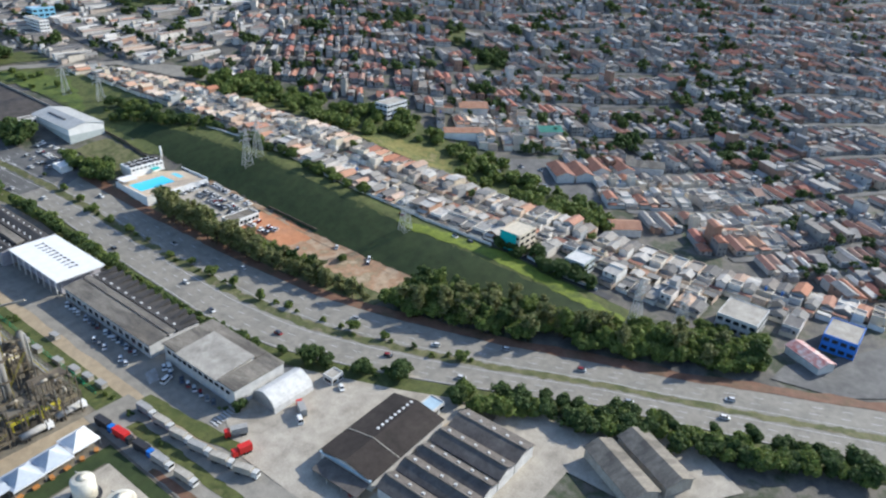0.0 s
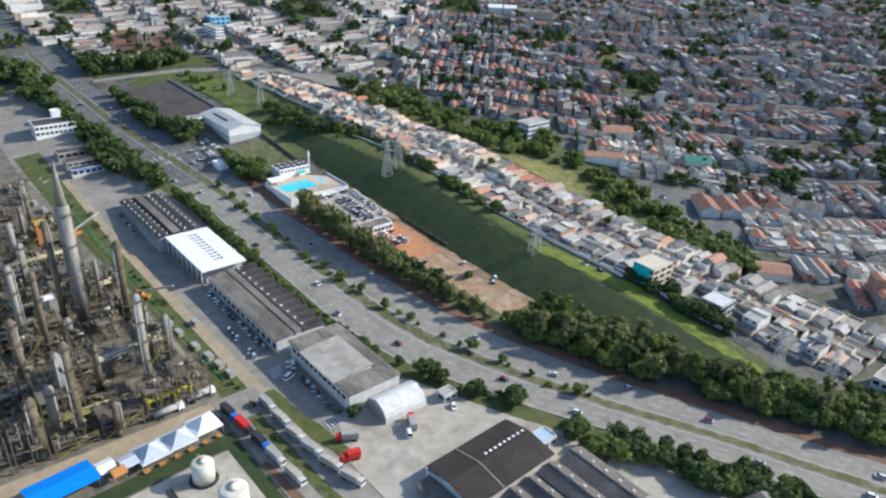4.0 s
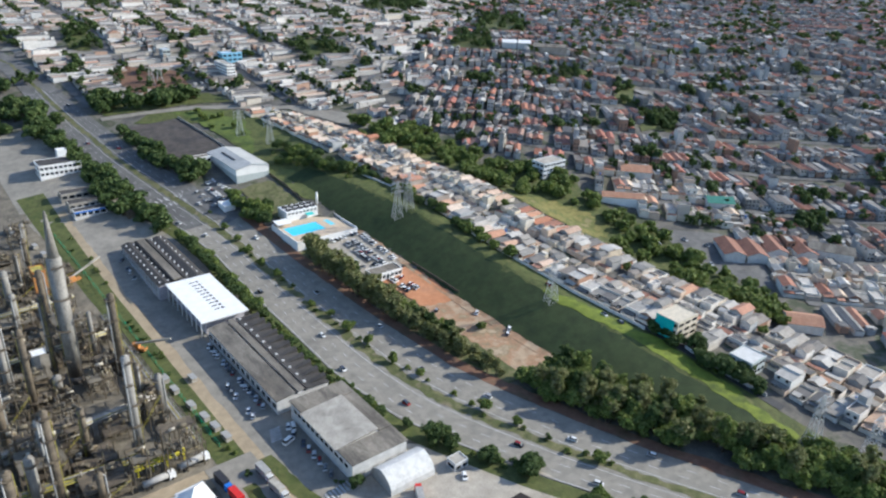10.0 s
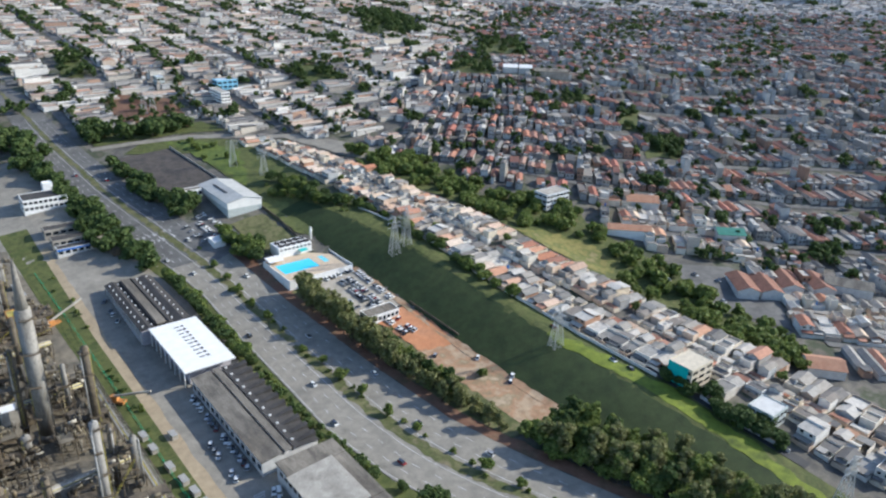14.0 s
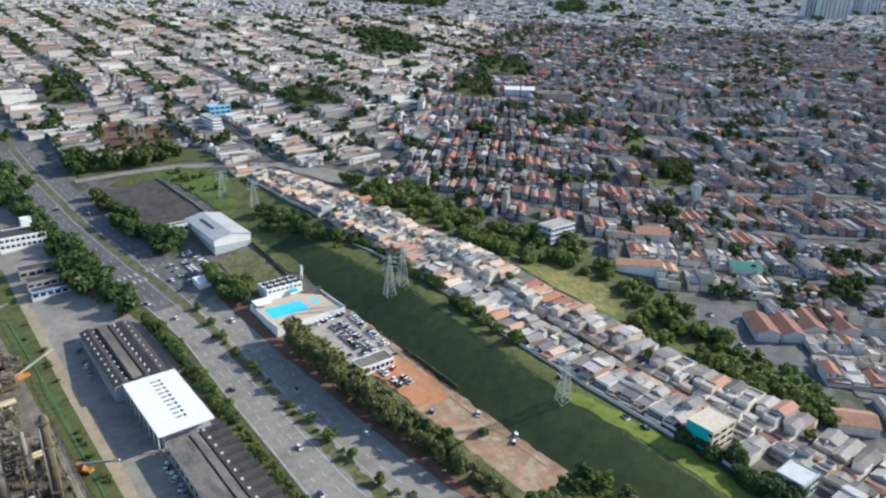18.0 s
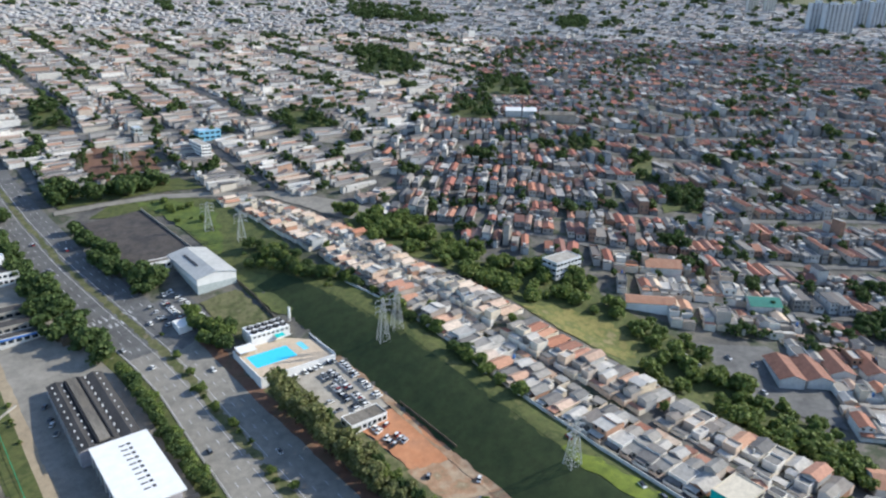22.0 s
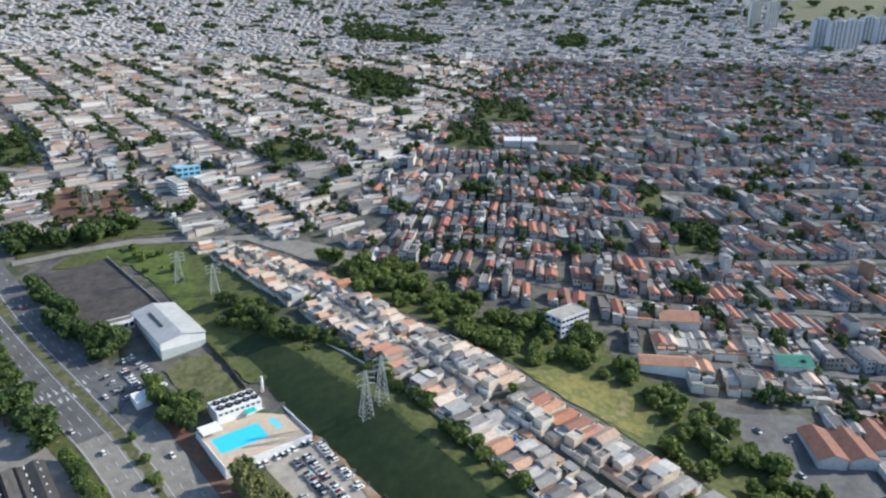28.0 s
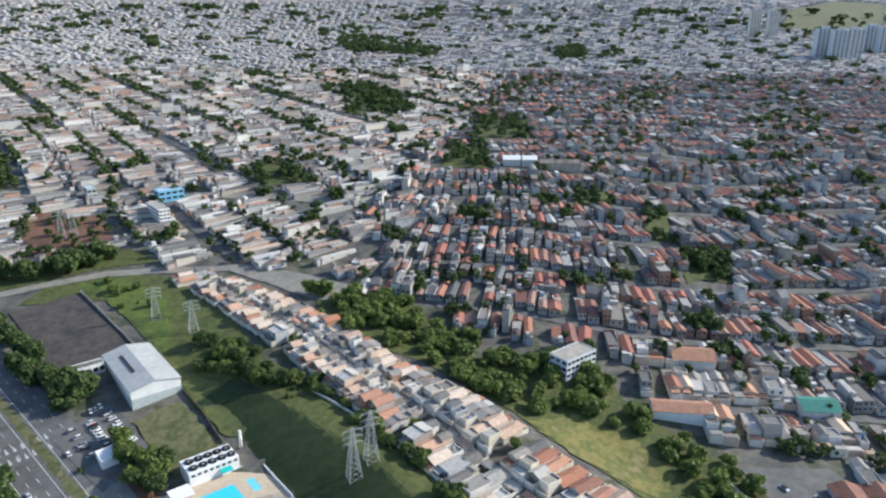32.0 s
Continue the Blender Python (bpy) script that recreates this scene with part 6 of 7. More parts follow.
def wall_line(name, label, line, h, m, w=.3):
    g = Geo()
    for (x1, y1), (x2, y2) in zip(line, line[1:]):
        d = Vector((x2 - x1, y2 - y1, 0)).normalized()
        nx, ny = -d.y * w / 2, d.x * w / 2
        za, zb = gz(x1, y1), gz(x2, y2)
        lo = [(x1 - nx, y1 - ny, za - .3), (x2 - nx, y2 - ny, zb - .3), (x2 + nx, y2 + ny, zb - .3), (x1 + nx, y1 + ny, za - .3)]
        hi = [(p, q, r + h + .3) for p, q, r in lo]
        g.hull(lo, hi)
    structure(name, g, m, label, "wall")


wall_line("wall_slope_1", "long pale boundary wall behind the dyke", [(256, 395), (263, 360), (266, 322), (266, 290)], 2.0, M_WHITE_D)
wall_line("wall_slope_2", "pale boundary wall with stains", [(265, 255), (267, 215), (268, 168)], 2.2, M_WHITE_D)
wall_line("wall_slope_3", "low pale boundary wall among bushes", [(272, 148), (271, 125), (273, 108)], 2.0, M_WHITE_D)
wall_line("wall_lot", "low dark wall beside the orange lot", [(225, 295.4), (226.5, 255.8)], 1.6, M_RUST)
wall_line("wall_plaza", "white wall beside the plaza", [(373, 252), (370.1, 230.6)], 1.8, M_WHITE)
wall_line("wall_dark_lot", "pale wall round the dark lot", [(163.7, 483.1), (204.3, 485.7), (196.6, 574.7)], 2.2, M_CONCRETE)
wall_line("wall_meadow", "dark wall crossing the meadow", [(210, 446.5), (211.5, 421.2), (210.5, 394.5)], 1.8, M_RUST)
structure("slope_street", strip([(x - 1.5, y) for x, y in BACK], [(x + 3.5, y) for x, y in BACK], 100, 340, .5, 5, 2), M_ASPHALT_D, "narrow asphalt street behind the wall", "road")

# ---------------------------------------------------------------- road paint
def paint():
    g = Geo()
    for frac, dash in ((.02, 0), (.385, 0), (.14, 1), (.26, 1), (.59, 0), (.72, 1), (.86, 1)):
        line = between(HW_L, HW_R, frac)
        y = -100.0
        while y < 700:
            a, b = y, y + (3.5 if dash else 9.0)
            xa, xb = lerp_line(line, a), lerp_line(line, b)
            w = .15
            g.face([(xa - w, a, gz(xa, a) + .34), (xa + w, a, gz(xa, a) + .34), (xb + w, b, gz(xb, b) + .34), (xb - w, b, gz(xb, b) + .34)])
            y += 10.0 if dash else 9.0
    for y0 in (438.7, 446.6):
        for i in range(9):
            x = 124 + i * 3.2
            g.face([(x, y0, gz(x, y0) + .36), (x + 1.2, y0, gz(x + 1.2, y0) + .36), (x + 1.2, y0 + 4, gz(x, y0 + 4) + .36), (x, y0 + 4, gz(x, y0 + 4) + .36)])
    for x0, y0, n, dx, dy in ((96, 168.5, 7, 1.5, .25), (95.5, 206, 6, .5, 1.3)):
        for i in range(n):
            x, y = x0 + i * dx, y0 + i * dy
            p, q = (.35, 2.2) if dx > dy else (2.2, .35)
            g.face([(x - p, y - q, .5), (x + p, y - q, .5), (x + p, y + q, .5), (x - p, y + q, .5)])
    tagged(part("lane_markings", g, M_LINE), "worn white lane lines and crossings", "marking", kind="stuff")


paint()
kerb = Geo()
for fr in (0.0,):
    line = between(HW_L, HW_R, fr)
    for a in range(-100, 690, 10):
        xa, xb = lerp_line(line, a), lerp_line(line, a + 10)
        lo = [(xa - .2, a, gz(xa, a) + .1), (xa + .2, a, gz(xa, a) + .1), (xb + .2, a + 10, gz(xb, a + 10) + .1), (xb - .2, a + 10, gz(xb, a + 10) + .1)]
        kerb.hull(lo, [(p, q, r + .45) for p, q, r in lo])
structure("kerb", kerb, M_KERB, "pale concrete kerbs along the carriageways", "kerb")

# ---------------------------------------------------------------- power pylons
def pylon(x, y, h, label, lean=0):
    t = thing("pylon", label, "pylon", "power pylons")
    z0 = gz(x, y)
    t.matrix_basis = pose(x, y, z0, 0, 0, lean)
    leg = lambda s, u, z: (s * (2.4 * (1 - z / h) + .35), u * (2.4 * (1 - z / h) + .35), z)
    for s in (-1, 1):
        for u in (-1, 1):
            g = Geo()
            g.beam(leg(s, u, 0), leg(s, u, h), .19)
            part("leg", g, M_PYLON, t)
    g = Geo()
    n = 8
    for i in range(n):
        za, zb = h * (1 - (1 - i / n) ** .8) * .95, h * (1 - (1 - (i + 1) / n) ** .8) * .95
        for (s, u), (p, q) in (((-1, -1), (1, -1)), ((1, -1), (1, 1)), ((1, 1), (-1, 1)), ((-1, 1), (-1, -1))):
            g.beam(leg(s, u, za), leg(p, q, zb), .09)
            g.beam(leg(p, q, za), leg(s, u, zb), .09)
    tagged(part("bracing", g, M_PYLON, t), kind="stuff")
    for z in (h * .70, h * .82, h * .94):
        g = Geo()
        for s in (-1, 1):
            g.beam((0, 0, z), (s * 4.2, 0, z), .2)
            g.beam((0, 0, z + 1.3), (s * 4.2, 0, z), .13)
            g.tube((s * 4.1, 0, z), (s * 4.1, 0, z - 1.4), .12, 0, 5)
        part("cross_arm", g, M_PYLON, t)


for i, (x, y, h) in enumerate(((241.5, 333.5, 24), (251, 335, 24), (251, 213, 23), (259, 82, 25), (274, 66, 19), (222.4, 514.6, 20), (234.1, 488, 19), (206.5, 661.6, 22), (214.5, 663.1, 22))):
    pylon(x, y, h, "pale steel lattice power pylon on the grass slope" if y < 360 else "pale steel lattice power pylon on the meadow", -12)
t = thing("mast", "thin dark lattice radio mast on the hill", "mast")
t.matrix_basis = pose(524, 526, gz(524, 526))
for s in range(3):
    a = s * 2.0944
    g = Geo()
    g.beam((.8 * math.cos(a), .8 * math.sin(a), 0), (.4 * math.cos(a), .4 * math.sin(a), 33), .3)
    part("leg", g, M_DARK, t)
t = thing("stack", "slim white chimney stack behind the pool", "chimney")
g = Geo()
g.tube((216, 387, gz(217.5, 391.7)), (216, 387, gz(217.5, 391.7) + 8), .8, 0, 12, .6)
part("shaft", g, M_WHITE, t)
g = Geo()
g.tube((216, 387, gz(217.5, 391.7) + 8), (216, 387, gz(217.5, 391.7) + 8.3), .75, 0, 12)
part("rim", g, M_WHITE_D, t)

# ---------------------------------------------------------------- upper buildings
def white_shed():
    b = thing("white_shed", "white sheet-metal shed with a low pitched roof", "building")
    x0, x1, y0, y1 = 186.5, 210.0, 442, 490
    z = gz(198, 463.8)
    g = Geo()
    g.box(x0, y0, z - 4, x1, y1, z + 6)
    part("wall", g, M_PALE, b, "pale grey-green lower wall")
    g = Geo()
    g.box(x0 - .05, y0 - .05, z + 1.8, x1 + .05, y1 + .05, z + 6.05)
    part("upper_wall", g, M_WHITE, b)
    xm = (x0 + x1) / 2
    for k, pts in enumerate(([(x0 - .5, y0 - .5, z + 6), (xm, y0 - .5, z + 8.6), (xm, y1 + .5, z + 8.6), (x0 - .5, y1 + .5, z + 6)], [(xm, y0 - .5, z + 8.6), (x1 + .5, y0 - .5, z + 6), (x1 + .5, y1 + .5, z + 6), (xm, y1 + .5, z + 8.6)])):
        g = Geo()
        g.hull(pts, [(p, q, r + .2) for p, q, r in pts])
        part("roof_slope", g, M_METAL_ROOF, b)
    g = Geo()
    g.box(xm - 6.0, 458, z + 7.2, xm - 4.4, 480, z + 7.9)
    part("roof_slot", g, M_DARK, b)
    for y in (y0, y1):
        g = Geo()
        g.hull([(x0, y - .1, z + 6), (x1, y - .1, z + 6), (xm, y - .1, z + 8.6)], [(x0, y + .1, z + 6), (x1, y + .1, z + 6), (xm, y + .1, z + 8.6)])
        part("gable", g, M_WHITE, b)


white_shed()


def block(name, label, x0, y0, x1, y1, h, wall, roof, cat="building", bays=0, floors=1, parapet=.5):
    b = thing(name, label, cat)
    z = min(gz(x0, y0), gz(x1, y1), gz(x0, y1), gz(x1, y0))
    zt = gz((x0 + x1) / 2, (y0 + y1) / 2) + h
    g = Geo()
    g.box(x0, y0, z - 1, x1, y1, zt)
    part("wall", g, wall, b)
    g = Geo()
    g.box(x0 + .3, y0 + .3, zt, x1 - .3, y1 - .3, zt + .15)
    part("roof", g, roof, b)
    if parapet:
        for r in ((x0, y0, x1, y0 + .3), (x0, y1 - .3, x1, y1), (x0, y0 + .3, x0 + .3, y1 - .3), (x1 - .3, y0 + .3, x1, y1 - .3)):
            g = Geo()
            g.box(r[0], r[1], zt, r[2], r[3], zt + parapet)
            part("parapet", g, wall, b)
    for f in range(floors):
        za = zt - (f + 1) * (h / floors) + h / floors * .3
        for i in range(bays):
            w = (x1 - x0) / bays
            g = Geo()
            g.box(x0 + w * (i + .15), y0 - .06, za, x0 + w * (i + .85), y0 + .05, za + h / floors * .45)
            part("window", g, M_GLASS, b)
        nb = max(1, int((y1 - y0) / 3.5)) if bays else 0
        for i in range(nb):
            w = (y1 - y0) / nb
            g = Geo()
            g.box(x0 - .06, y0 + w * (i + .15), za, x0 + .05, y0 + w * (i + .85), za + h / floors * .45)
            part("window", g, M_GLASS, b)
    return b


block("office", "white two-storey office with a dark flat roof", 83, 518, 109, 534, 7.5, M_WHITE, M_FIBRE_D, bays=9, floors=2)
block("roof_hut", "small white hut on the office roof", 99, 538, 105, 544, 8.5, M_WHITE, M_WHITE)
block("gatehouse", "low grey gatehouse building with a dark roof", 87, 464, 110, 473, 4, M_CONCRETE, M_FIBRE_D, bays=6)
block("gatehouse", "low grey gatehouse building with a blue fascia", 87, 453, 109, 460, 4, M_WHITE_D, M_FIBRE_D, bays=6)
g = Geo()
g.box(86.9, 452.9, gz(98, 456) + 3.2, 109.1, 453, gz(98, 456) + 4.1)
part("fascia", g, M_BLUE, bpy.data.objects["gatehouse.001"], "blue fascia board")
block("gatehouse", "low grey shed with a pale roof edge", 86, 479, 111, 488, 4, M_CONCRETE, M_FIBRE_D, bays=6)
block("yard_hut", "small pale concrete hut in the yard", 139, 153, 145, 158, 3.2, M_WHITE_D, M_CONCRETE, "hut", 2)
block("kiosk", "small olive kiosk with a flat roof", 113, 437, 120, 446, 3.5, M_RUST, M_FIBRE)
block("car_park_hut", "small white canopy hut among parked cars", 164, 411, 171, 421, 3.2, M_WHITE, M_WHITE)
block("pool_office", "long low white building beside the car park", 195.5, 290, 214, 299, 4.2, M_WHITE, M_FIBRE, bays=7)
block("long_shed", "long low white-walled shed with windows", 170, 482, 185.5, 488, 5, M_WHITE, M_FIBRE, bays=5)
block("teal_house", "three-storey cream house with a teal side wall and flat roof", 271, 153, 287, 165, 10, M_CREAM, M_CREAM, "house", 3, 3)
g = Geo()
g.box(270.9, 155, gz(271, 153) - .5, 270.97, 165, gz(279, 159) + 10.4)
part("teal_side", g, M_TEAL, bpy.data.objects["teal_house"], "teal painted side wall")
block("white_house", "pale green-grey house with a white flat roof", 278, 119, 290, 130, 7, M_PALE, M_WHITE_D, "house", 4, 2)
block("roadside_shop", "large grey-roofed shop beside the road", 285, 36, 304, 54, 8, M_WHITE_D, M_CONCRETE, "building", 5, 2)
block("blue_house", "bright blue building with a flat roof", 282, 682, 302, 694, 8, M_LBLUE, M_PALEBLUE, "house", 4, 2)
block("turquoise_house", "pale turquoise box-shaped house by the street", 240, 724, 247, 736, 8, M_PALE, M_TENT, "house", 2, 2)
block("school", "three-storey pale blue block with window bands", 364, 329, 386, 341, 10, M_TOWER_B, M_CONCRETE, "building", 7, 3)
block("apartment_block", "white four-storey apartment block with windows", 268, 640, 276, 668, 11, M_WHITE, M_CONCRETE, "building", 3, 4)


def hall(name, label, x, y, yaw, w, l, h, roof, wall, cat="building", group="", pitch=.19):
    b = thing(name, label, cat, group)
    b.matrix_basis = pose(x, y, gz(x, y), 0, 0, yaw)
    g = Geo()
    g.box(-l / 2, -w / 2, -3, l / 2, w / 2, h)
    part("wall", g, wall, b)
    for s in (-1, 1):
        g = Geo()
        pts = [(-l / 2 - .5, s * (w / 2 + .6), h - .15), (l / 2 + .5, s * (w / 2 + .6), h - .15), (l / 2 + .5, 0, h + w * pitch), (-l / 2 - .5, 0, h + w * pitch)]
        g.hull(pts, [(p, q, r + .2) for p, q, r in pts])
        part("roof_slope", g, roof, b)
    for s in (-1, 1):
        g = Geo()
        g.hull([(s * l / 2 - .1, -w / 2, h), (s * l / 2 - .1, w / 2, h), (s * l / 2 - .1, 0, h + w * pitch)], [(s * l / 2 + .1, -w / 2, h), (s * l / 2 + .1, w / 2, h), (s * l / 2 + .1, 0, h + w * pitch)])
        part("gable", g, wall, b)


M_SHOP = mat("red_white_sheet", [(0.45, 0.12, 0.10), (0.62, 0.58, 0.55)], scale=1.2, amount=0.3)
block("blue_shop", "bright blue-walled shop with a pale flat roof", 300, -2, 318, 12, 8, M_BLUE, M_CONCRETE, "building", 4, 2)
hall("corner_shop", "low corner shop under a red and white sheet roof", 286, 13, 60, 9, 18, 4, M_SHOP, M_WHITE_D)
M_CLAY = mat("faded_clay_tiles", [(0.20, 0.095, 0.065), (0.26, 0.125, 0.085), (0.17, 0.085, 0.06)], scale=.4, amount=.35)
M_CLAY_L = mat("bright_clay_tiles", [(0.38, 0.18, 0.105), (0.42, 0.23, 0.145), (0.32, 0.155, 0.10)], scale=.4, amount=.3)
for x, y in ((402, 203), (413.5, 194.4), (430, 190.6), (444.6, 178.6)):
    hall("clay_hall", "long hall with a faded red clay roof", x, y, 48, 12.5, 24, 4.5, M_CLAY, M_WHITE_D, "building", "clay-roofed halls")
hall("market_hall", "big hall with a grey sheet roof", 455, 165, -62, 14, 26, 6, M_FIBRE, M_WHITE_D)
hall("orange_house", "house with a bright orange hipped clay roof", 351, 131, -50, 13, 17, 5, M_CLAY_L, M_WHITE_D, "house")
hall("white_warehouse", "long white-roofed warehouse on the hill", 568, 572, -40, 13, 30, 6, M_WHITE, M_WHITE_D)
hall("grey_warehouse", "long grey shed on the hill", 592, 545, -40, 12, 36, 6, M_FIBRE, M_CONCRETE)
hall("ochre_hall", "hall with a broad orange clay roof", 437, 305, -45, 16, 22, 5, M_CLAY_L, M_WHITE_D)
hall("clinic", "white-fronted hall with a clay roof by the lawn", 394, 282, -45, 11, 28, 5, M_CLAY_L, M_WHITE)
hall("green_hall", "sports hall with a green sheet roof", 455, 245, -42, 14, 18, 6, mat("green_sheet", [(0.06, 0.22, 0.17)], scale=.4), M_WHITE_D)
hall("dark_warehouse", "low warehouse under a wide dark brown tiled roof", 128, 115.8, 2, 22.5, 38.5, 5, M_BROWN_ROOF, M_WHITE_D, pitch=.09)
dark = bpy.data.objects["dark_warehouse"]
for i in range(9):
    g = Geo()
    g.box(-1.0 + i * 2.3, 1.6, 6.5, -.1 + i * 2.3, 2.5, 7.15)
    part("skylight", g, M_WHITE, dark)
g = Geo()
for y0, z0, y1, z1 in ((-11.6, 5.0, 0, 7.2), (0, 7.2, 11.6, 5.0)):
    g.beam((-5.5, y0, z0 + .1), (-5.5, y1, z1 + .05), .28)
part("fire_wall", g, M_CONCRETE, dark, "pale parapet line across the roof")
g = Geo()
g.box(-19.9, -11.4, 4.6, -19.3, 11.2, 5.3)
part("gutter", g, M_PALEBLUE, dark, "pale blue gutter along the end")
g = Geo()
pts = [(-26, -11, 2.9), (-19.9, -11, 3.9), (-19.9, 9, 3.9), (-26, 9, 2.9)]
g.hull(pts, [(p, q, r + .2) for p, q, r in pts])
part("lean_to_roof", g, M_STRIP_ROOF, dark)
for y in (-10.5, -4, 2.5, 8.5):
    g = Geo()
    g.box(-25.8, y - .15, -.3, -25.5, y + .15, 2.95)
    part("lean_to_post", g, M_STEEL, dark)
block("sheet_hut", "small hut with a pale blue sheet roof", 150, 111.5, 157, 118, 3.4, M_WHITE_D, M_PALEBLUE, "hut", 2, 1)
for x, y in ((168, 45), (181, 38.5)):
    hall("ribbed_shed", "low ribbed grey shed beside the road", x, y, 62, 11, 26, 5, M_FIBRE, M_CONCRETE, "building", "ribbed sheds")
structure("shed_yard", patch([(158, 92), (172, 96), (204, 36), (190, 10), (160, 30)], .38), M_YARD, "pale concrete yard beside the ribbed sheds", "yard")


def tower(x, y, yaw, w, d, h, wall, label):
    b = thing("apartment_tower", label, "building", "far apartment towers")
    b.matrix_basis = pose(x, y, gz(x, y), 0, 0, yaw)
    g = Geo()
    g.box(-w / 2, -d / 2, -6, w / 2, d / 2, h)
    part("wall", g, wall, b)
    g = Geo()
    g.box(-w / 5, -d / 5, h, w / 5, d / 5, h + 5)
    part("lift_room", g, wall, b)
    for i in range(4):
        g = Geo()
        for f in range(int(h / 3.1)):
            xx = -w / 2 + w * (i + .5) / 4
            g.box(xx - w * .07, -d / 2 - .15, f * 3.1 + 1, xx + w * .07, -d / 2 + .1, f * 3.1 + 2.5)
        tagged(part("window_column", g, M_F_WIN, b), kind="stuff")


tower(2224, 1270, -40, 30, 20, 78, M_TOWER, "pale far apartment tower with lift room")
tower(2227, 1216, -40, 30, 20, 78, M_TOWER, "pale far apartment tower with lift room")
tower(1793, 870, -40, 36, 20, 62, M_TOWER_B, "grey-blue apartment tower far on the hill")
tower(1768, 825, -40, 36, 20, 62, M_TOWER_B, "grey-blue apartment tower far on the hill")
tower(1823, 820, -40, 36, 20, 62, M_TOWER_B, "grey-blue apartment tower far on the hill")
tower(1986, 849, -40, 36, 20, 62, M_TOWER_B, "grey-blue apartment tower far on the hill")
tower(1985, 816, -40, 36, 20, 62, M_TOWER_B, "grey-blue apartment tower far on the hill")

# ---------------------------------------------------------------- refinery
rrng = random.Random(31)


def process_column(x, y, r, h, label, shell, tip=0.0, rings=5):
    t = thing("process_column", label, "column", "refinery columns")
    t.matrix_basis = pose(x, y, .2)
    g = Geo()
    g.tube((0, 0, 0), (0, 0, 3), r * 1.15, 0, 20, r)
    g.tube((0, 0, 3), (0, 0, h), r, 0, 20)
    g.dome(0, 0, h, r, r * .6, 0, 20, 3)
    part("shell", g, shell, t)
    if tip:
        g = Geo()
        g.tube((0, 0, h), (0, 0, h + tip), r * .8, 0, 14, .4)
        part("stack_tip", g, shell, t, "tapering stack on top")
    for i in range(rings):
        z = h * (i + .8) / rings
        g = Geo()
        n = 14
        a0 = rrng.random() * 6
        pts = [(math.cos(a0 + k * 4.2 / n), math.sin(a0 + k * 4.2 / n)) for k in range(n + 1)]
        for (c, s), (c2, s2) in zip(pts, pts[1:]):
            g.hull([(c * r, s * r, z), (c * (r + 1.1), s * (r + 1.1), z), (c2 * (r + 1.1), s2 * (r + 1.1), z), (c2 * r, s2 * r, z)],
                   [(c * r, s * r, z + .12), (c * (r + 1.1), s * (r + 1.1), z + .12), (c2 * (r + 1.1), s2 * (r + 1.1), z + .12), (c2 * r, s2 * r, z + .12)])
            g.beam((c * (r + 1.05), s * (r + 1.05), z), (c * (r + 1.05), s * (r + 1.05), z + 1.1), .08)
            g.beam((c * (r + 1.05), s * (r + 1.05), z + 1.1), (c2 * (r + 1.05), s2 * (r + 1.05), z + 1.1), .08)
        part("platform", g, M_RUST, t)
    g = Geo()
    a = rrng.random() * 6
    px, py = math.cos(a) * (r + .5), math.sin(a) * (r + .5)
    g.tube((px, py, 1), (px, py, h * .96), .28, 0, 8)
    g.tube((px, py, h * .96), (0, 0, h + r * .4), .28, 0, 8)
    part("downpipe", g, M_STEEL, t)
    g = Geo()
    a += 2
    for s in (-.25, .25):
        g.beam((math.cos(a) * (r + .3) - math.sin(a) * s, math.sin(a) * (r + .3) + math.cos(a) * s, 1), (math.cos(a) * (r + .3) - math.sin(a) * s, math.sin(a) * (r + .3) + math.cos(a) * s, h), .1)
    part("ladder", g, M_YELLOW, t)


process_column(46.5, 289, 2.8, 56, "tall thick refinery column in grey cladding with a tapering stack", M_INSUL, 20, 4)
for x, y, r, h, m in ((52, 225, 1.45, 43, M_COLUMN), (22, 284, 1.3, 38, M_COLUMN), (66, 242, 1.3, 21, M_INSUL), (37, 234, 1.2, 23, M_RUST), (63, 283, 1.5, 38, M_RUST),
                      (28, 271, 1.2, 39, M_RUST), (24, 232, 1.5, 25, M_INSUL), (18, 218, 1.6, 22, M_INSUL), (11, 212, 1.6, 24, M_RUST), (24, 213, 1.4, 40, M_RUST),
                      (35, 208, 1.2, 14, M_RUST), (38, 280, 1.7, 10, M_INSUL), (15, 250, 1.5, 33, M_RUST), (40, 293, 1.0, 40, M_RUST), (57, 300, 0.9, 24, M_INSUL),
                      (60, 246, 1.2, 26, M_RUST), (47, 340, 1.4, 30, M_RUST), (34, 330, 1.2, 26, M_INSUL), (44, 380, 1.3, 24, M_RUST), (52, 408, 1.2, 20, M_RUST), (36, 366, 1.5, 22, M_INSUL), (56, 436, 1.2, 18, M_INSUL)):
    process_column(x, y, r, h, "slender refinery column in worn grey cladding" if m is not M_RUST else "slender rust-stained refinery column with platforms", m, 0, max(2, int(h / 8)))


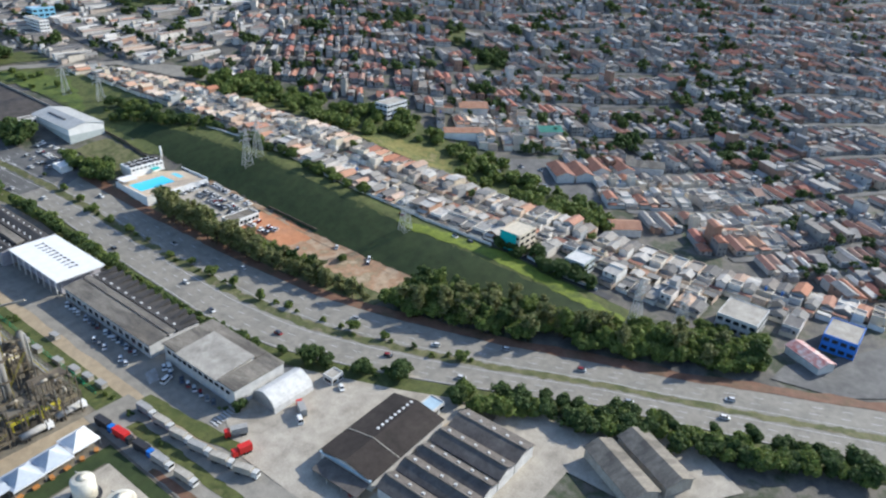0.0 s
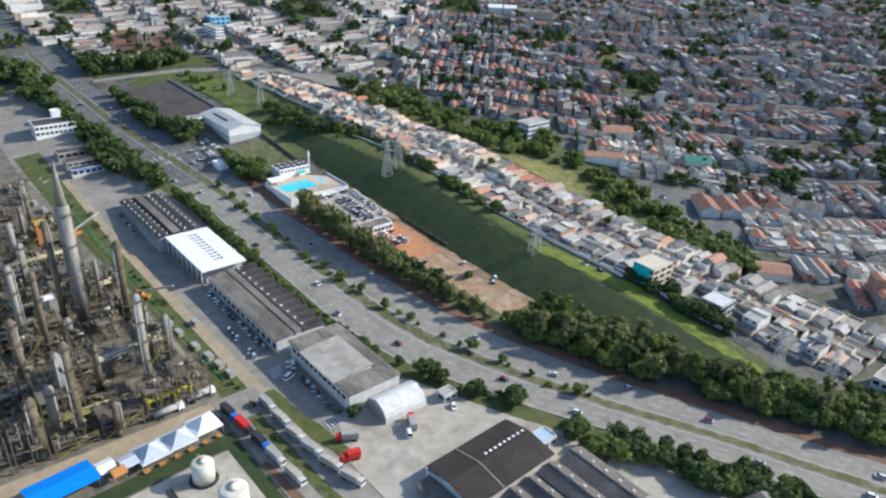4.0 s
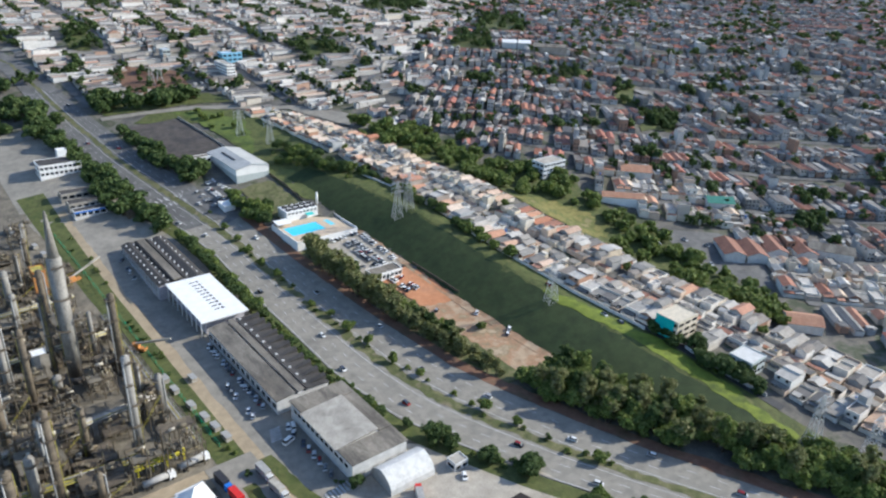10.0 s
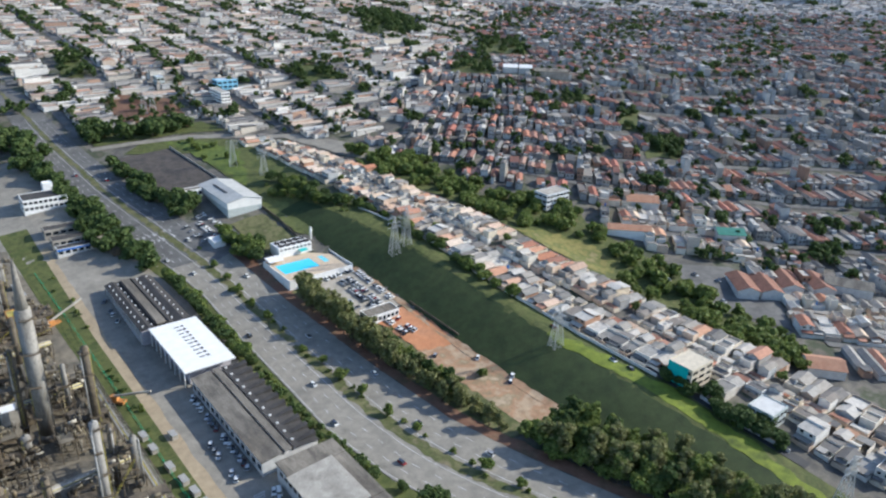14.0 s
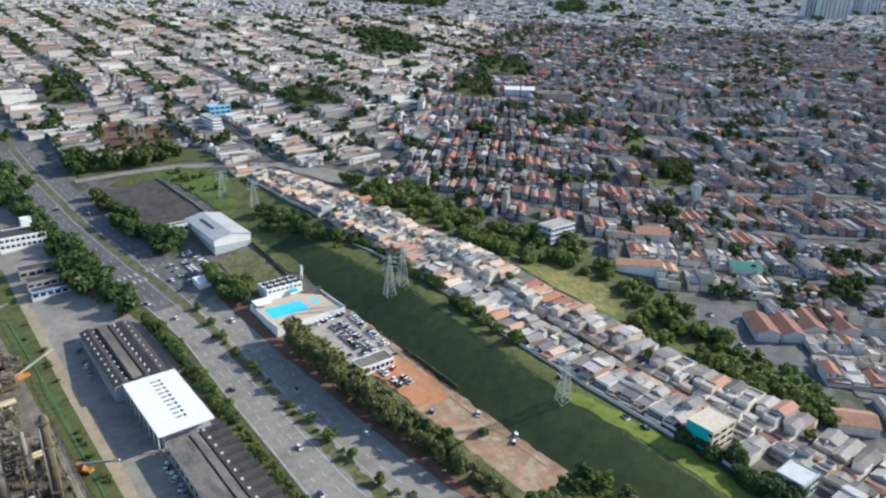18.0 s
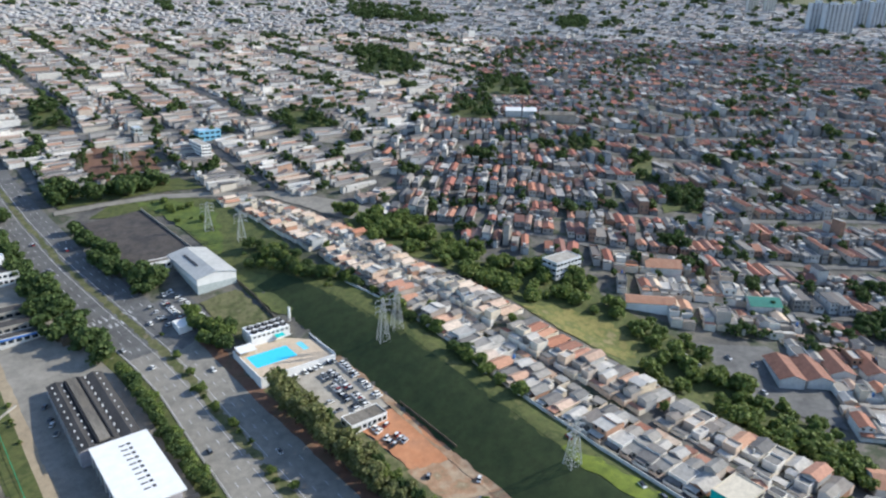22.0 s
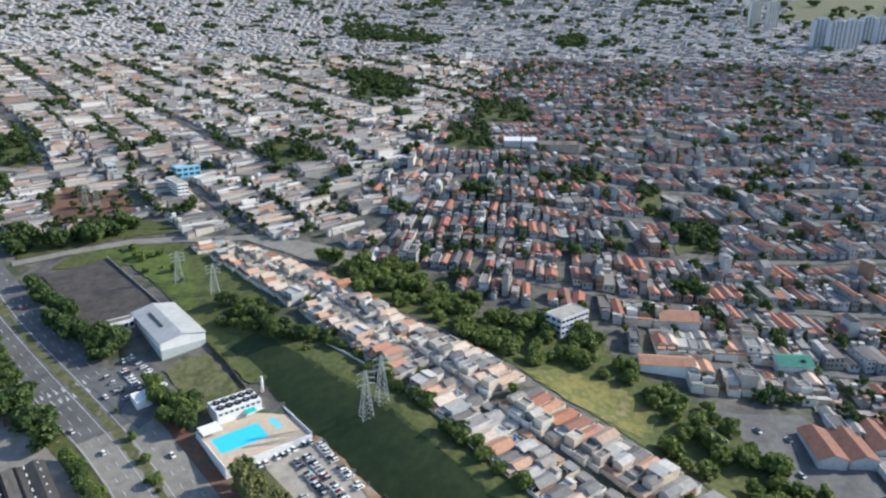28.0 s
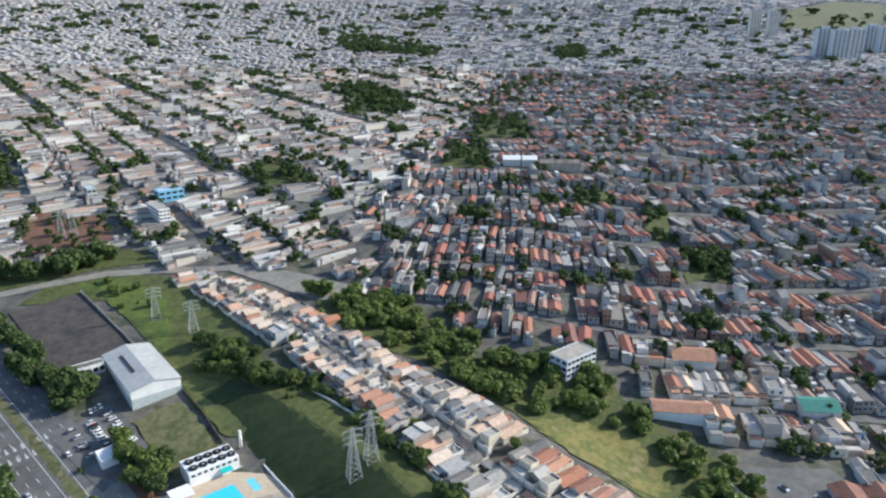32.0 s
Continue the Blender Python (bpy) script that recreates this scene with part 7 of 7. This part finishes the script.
def rig(x0, y0, x1, y1, h, levels, label):
    """An open steel frame with decks, vessels and pipes on it."""
    t = thing("process_frame", label, "steel frame", "refinery frames")
    t.matrix_basis = pose(x0, y0, .2)
    w, l = x1 - x0, y1 - y0
    nx, ny = max(1, round(w / 6)), max(1, round(l / 6))
    for i in range(nx + 1):
        for j in range(ny + 1):
            g = Geo()
            g.box(w * i / nx - .18, l * j / ny - .18, 0, w * i / nx + .18, l * j / ny + .18, h + rrng.choice([0, 0, 1.2, 3]))
            part("post", g, M_RUST, t)
    for k in range(levels):
        z = h * (k + 1) / levels
        g = Geo()
        for i in range(nx + 1):
            g.box(w * i / nx - .12, -.2, z - .3, w * i / nx + .12, l + .2, z)
        for j in range(ny + 1):
            g.box(-.2, l * j / ny - .12, z - .31, w + .2, l * j / ny + .12, z - .01)
        tagged(part("beam_grid", g, M_RUST, t), kind="stuff")
        g = Geo()
        for i in range(nx):
            for j in range(ny):
                if rrng.random() < .55:
                    g.box(w * i / nx + .2, l * j / ny + .2, z, w * (i + 1) / nx - .2, l * (j + 1) / ny - .2, z + .06)
        if g.v:
            part("deck", g, M_OILY if rrng.random() < .4 else M_RUST, t)
        g = Geo()
        for q in range(nx * ny * 2):
            px, py = rrng.uniform(.5, w - .5), rrng.uniform(.5, l - .5)
            if rrng.random() < .5:
                g.tube((px, py, z + .1), (px, py, z + rrng.uniform(1.2, 3)), rrng.uniform(.3, .8), 0, 8)
            else:
                dx = rrng.uniform(1.5, 3.5)
                g.tube((px, py, z + 1), (min(px + dx, w), py, z + 1), rrng.uniform(.35, .75), 0, 8)
        tagged(part("equipment", g, M_PIPE, t), kind="stuff")
    g = Geo()
    for q in range(int(w * l / 3.2)):
        px, py, z = rrng.uniform(0, w), rrng.uniform(0, l), rrng.uniform(1, h)
        d = rrng.choice([0, 1, 2])
        e = [px, py, z]
        e[d] += rrng.uniform(2, 8) * (1 if d == 2 or rrng.random() < .5 else -1)
        e = [min(max(e[0], -1), w + 1), min(max(e[1], -1), l + 1), min(e[2], h + 2)]
        if (Vector(e) - Vector((px, py, z))).length > .5:
            g.tube((px, py, z), e, rrng.uniform(.1, .28), 0, 6)
    tagged(part("pipework", g, M_PIPE, t), kind="stuff")
    if rrng.random() < .4:
        g = Geo()
        g.beam((0, 0, 0), (w, 0, h), .14)
        g.beam((0, -.9, 0), (w, -.9, h), .14)
        part("stairway", g, M_YELLOW, t)


def left_edge(y):
    return -8 + max(0, y - 200) * .17


yy = 209.0
while yy < 470:
    xx = left_edge(yy)
    while xx < 62:
        w, l = rrng.choice([8, 10, 12, 14]), rrng.choice([9, 11, 13])
        if xx + w < 71 and not (40 < xx + w / 2 < 53 and 280 < yy + l / 2 < 297) and rrng.random() < .86:
            rig(xx, yy, xx + w, yy + l, rrng.choice([5, 7, 9, 12, 15]) if yy < 340 else rrng.choice([4, 6, 8]), rrng.choice([1, 2, 2, 3]), "open rusty steel process frame with vessels and pipes")
        xx += w + rrng.choice([1.5, 3, 5])
    yy += rrng.choice([14, 15.5, 17])


def rack(p, q, h, n, label):
    t = thing("pipe_rack", label, "pipe rack", "pipe racks")
    p, q = Vector(p), Vector(q)
    d = (q - p).normalized()
    s = Vector((-d.y, d.x, 0))
    k = max(2, int((q - p).length / 8))
    for i in range(k + 1):
        c = p + (q - p) * i / k
        g = Geo()
        for u in (-2, 2):
            g.beam(c + s * u, c + s * u + Vector((0, 0, h)), .3)
        g.beam(c - s * 2.3 + Vector((0, 0, h)), c + s * 2.3 + Vector((0, 0, h)), .3)
        part("trestle", g, M_RUST, t)
    for i in range(n):
        o = s * (-1.9 + 3.8 * i / max(1, n - 1)) + Vector((0, 0, h + .35))
        g = Geo()
        g.tube(p + o, q + o, rrng.uniform(.14, .32), 0, 8)
        part("pipe", g, rrng.choice([M_STEEL, M_INSUL, M_RUST, M_CONCRETE, M_YELLOW]), t)


rack((0, 244, .2), (66, 250, .2), 7, 8, "long pipe rack carrying pale pipes across the refinery")
rack((70, 215, .2), (69, 330, .2), 5, 7, "pipe rack along the refinery edge")
rack((12, 305, .2), (64, 309, .2), 7, 8, "pipe rack between process units")
rack((22, 352, .2), (62, 356, .2), 6, 7, "pipe rack between process units")
rack((6, 222, .2), (50, 219, .2), 6, 7, "pipe rack beside the service road")
t = thing("gantry", "bright yellow steel gantry by the service road", "gantry")
g = Geo()
g.box(47, 215.5, 3.2, 65, 217.5, 4.4)
part("girder", g, M_YELLOW_B, t)
for x in (48, 53, 58, 64):
    g = Geo()
    g.box(x, 216, .2, x + .5, 217, 3.2)
    part("leg", g, M_YELLOW_B, t)


def crane(x, y, a, m, label):
    t = thing("crane", label, "crane")
    t.matrix_basis = pose(x, y, .2, 0, 0, a)
    g = Geo()
    g.box(-4, -1.3, .8, 4, 1.3, 2.0)
    part("carrier", g, m, t)
    g = Geo()
    g.box(-2.5, -1.2, 2, 1, 1.2, 3.8, 0, .2)
    part("cab", g, m, t)
    g = Geo()
    g.beam((-1, 0, 3.5), (17, 0, 9), .8)
    part("boom", g, M_CONCRETE, t)
    wheels(t, (-3, -1, 1, 3), 1.2, .55, .4)


crane(74, 298, -50, M_ORANGE_P, "orange mobile crane with a pale boom")
crane(68, 384, 20, M_ORANGE_P, "orange mobile crane beside the refinery fence")
block("silo_house", "ochre equipment house in the refinery", 49, 376, 55, 384, 14, M_ORANGE_P, M_YELLOW, "building")
block("equipment_house", "white-roofed equipment house in the refinery", 33, 297, 39, 303, 12, M_CONCRETE, M_WHITE, "building")
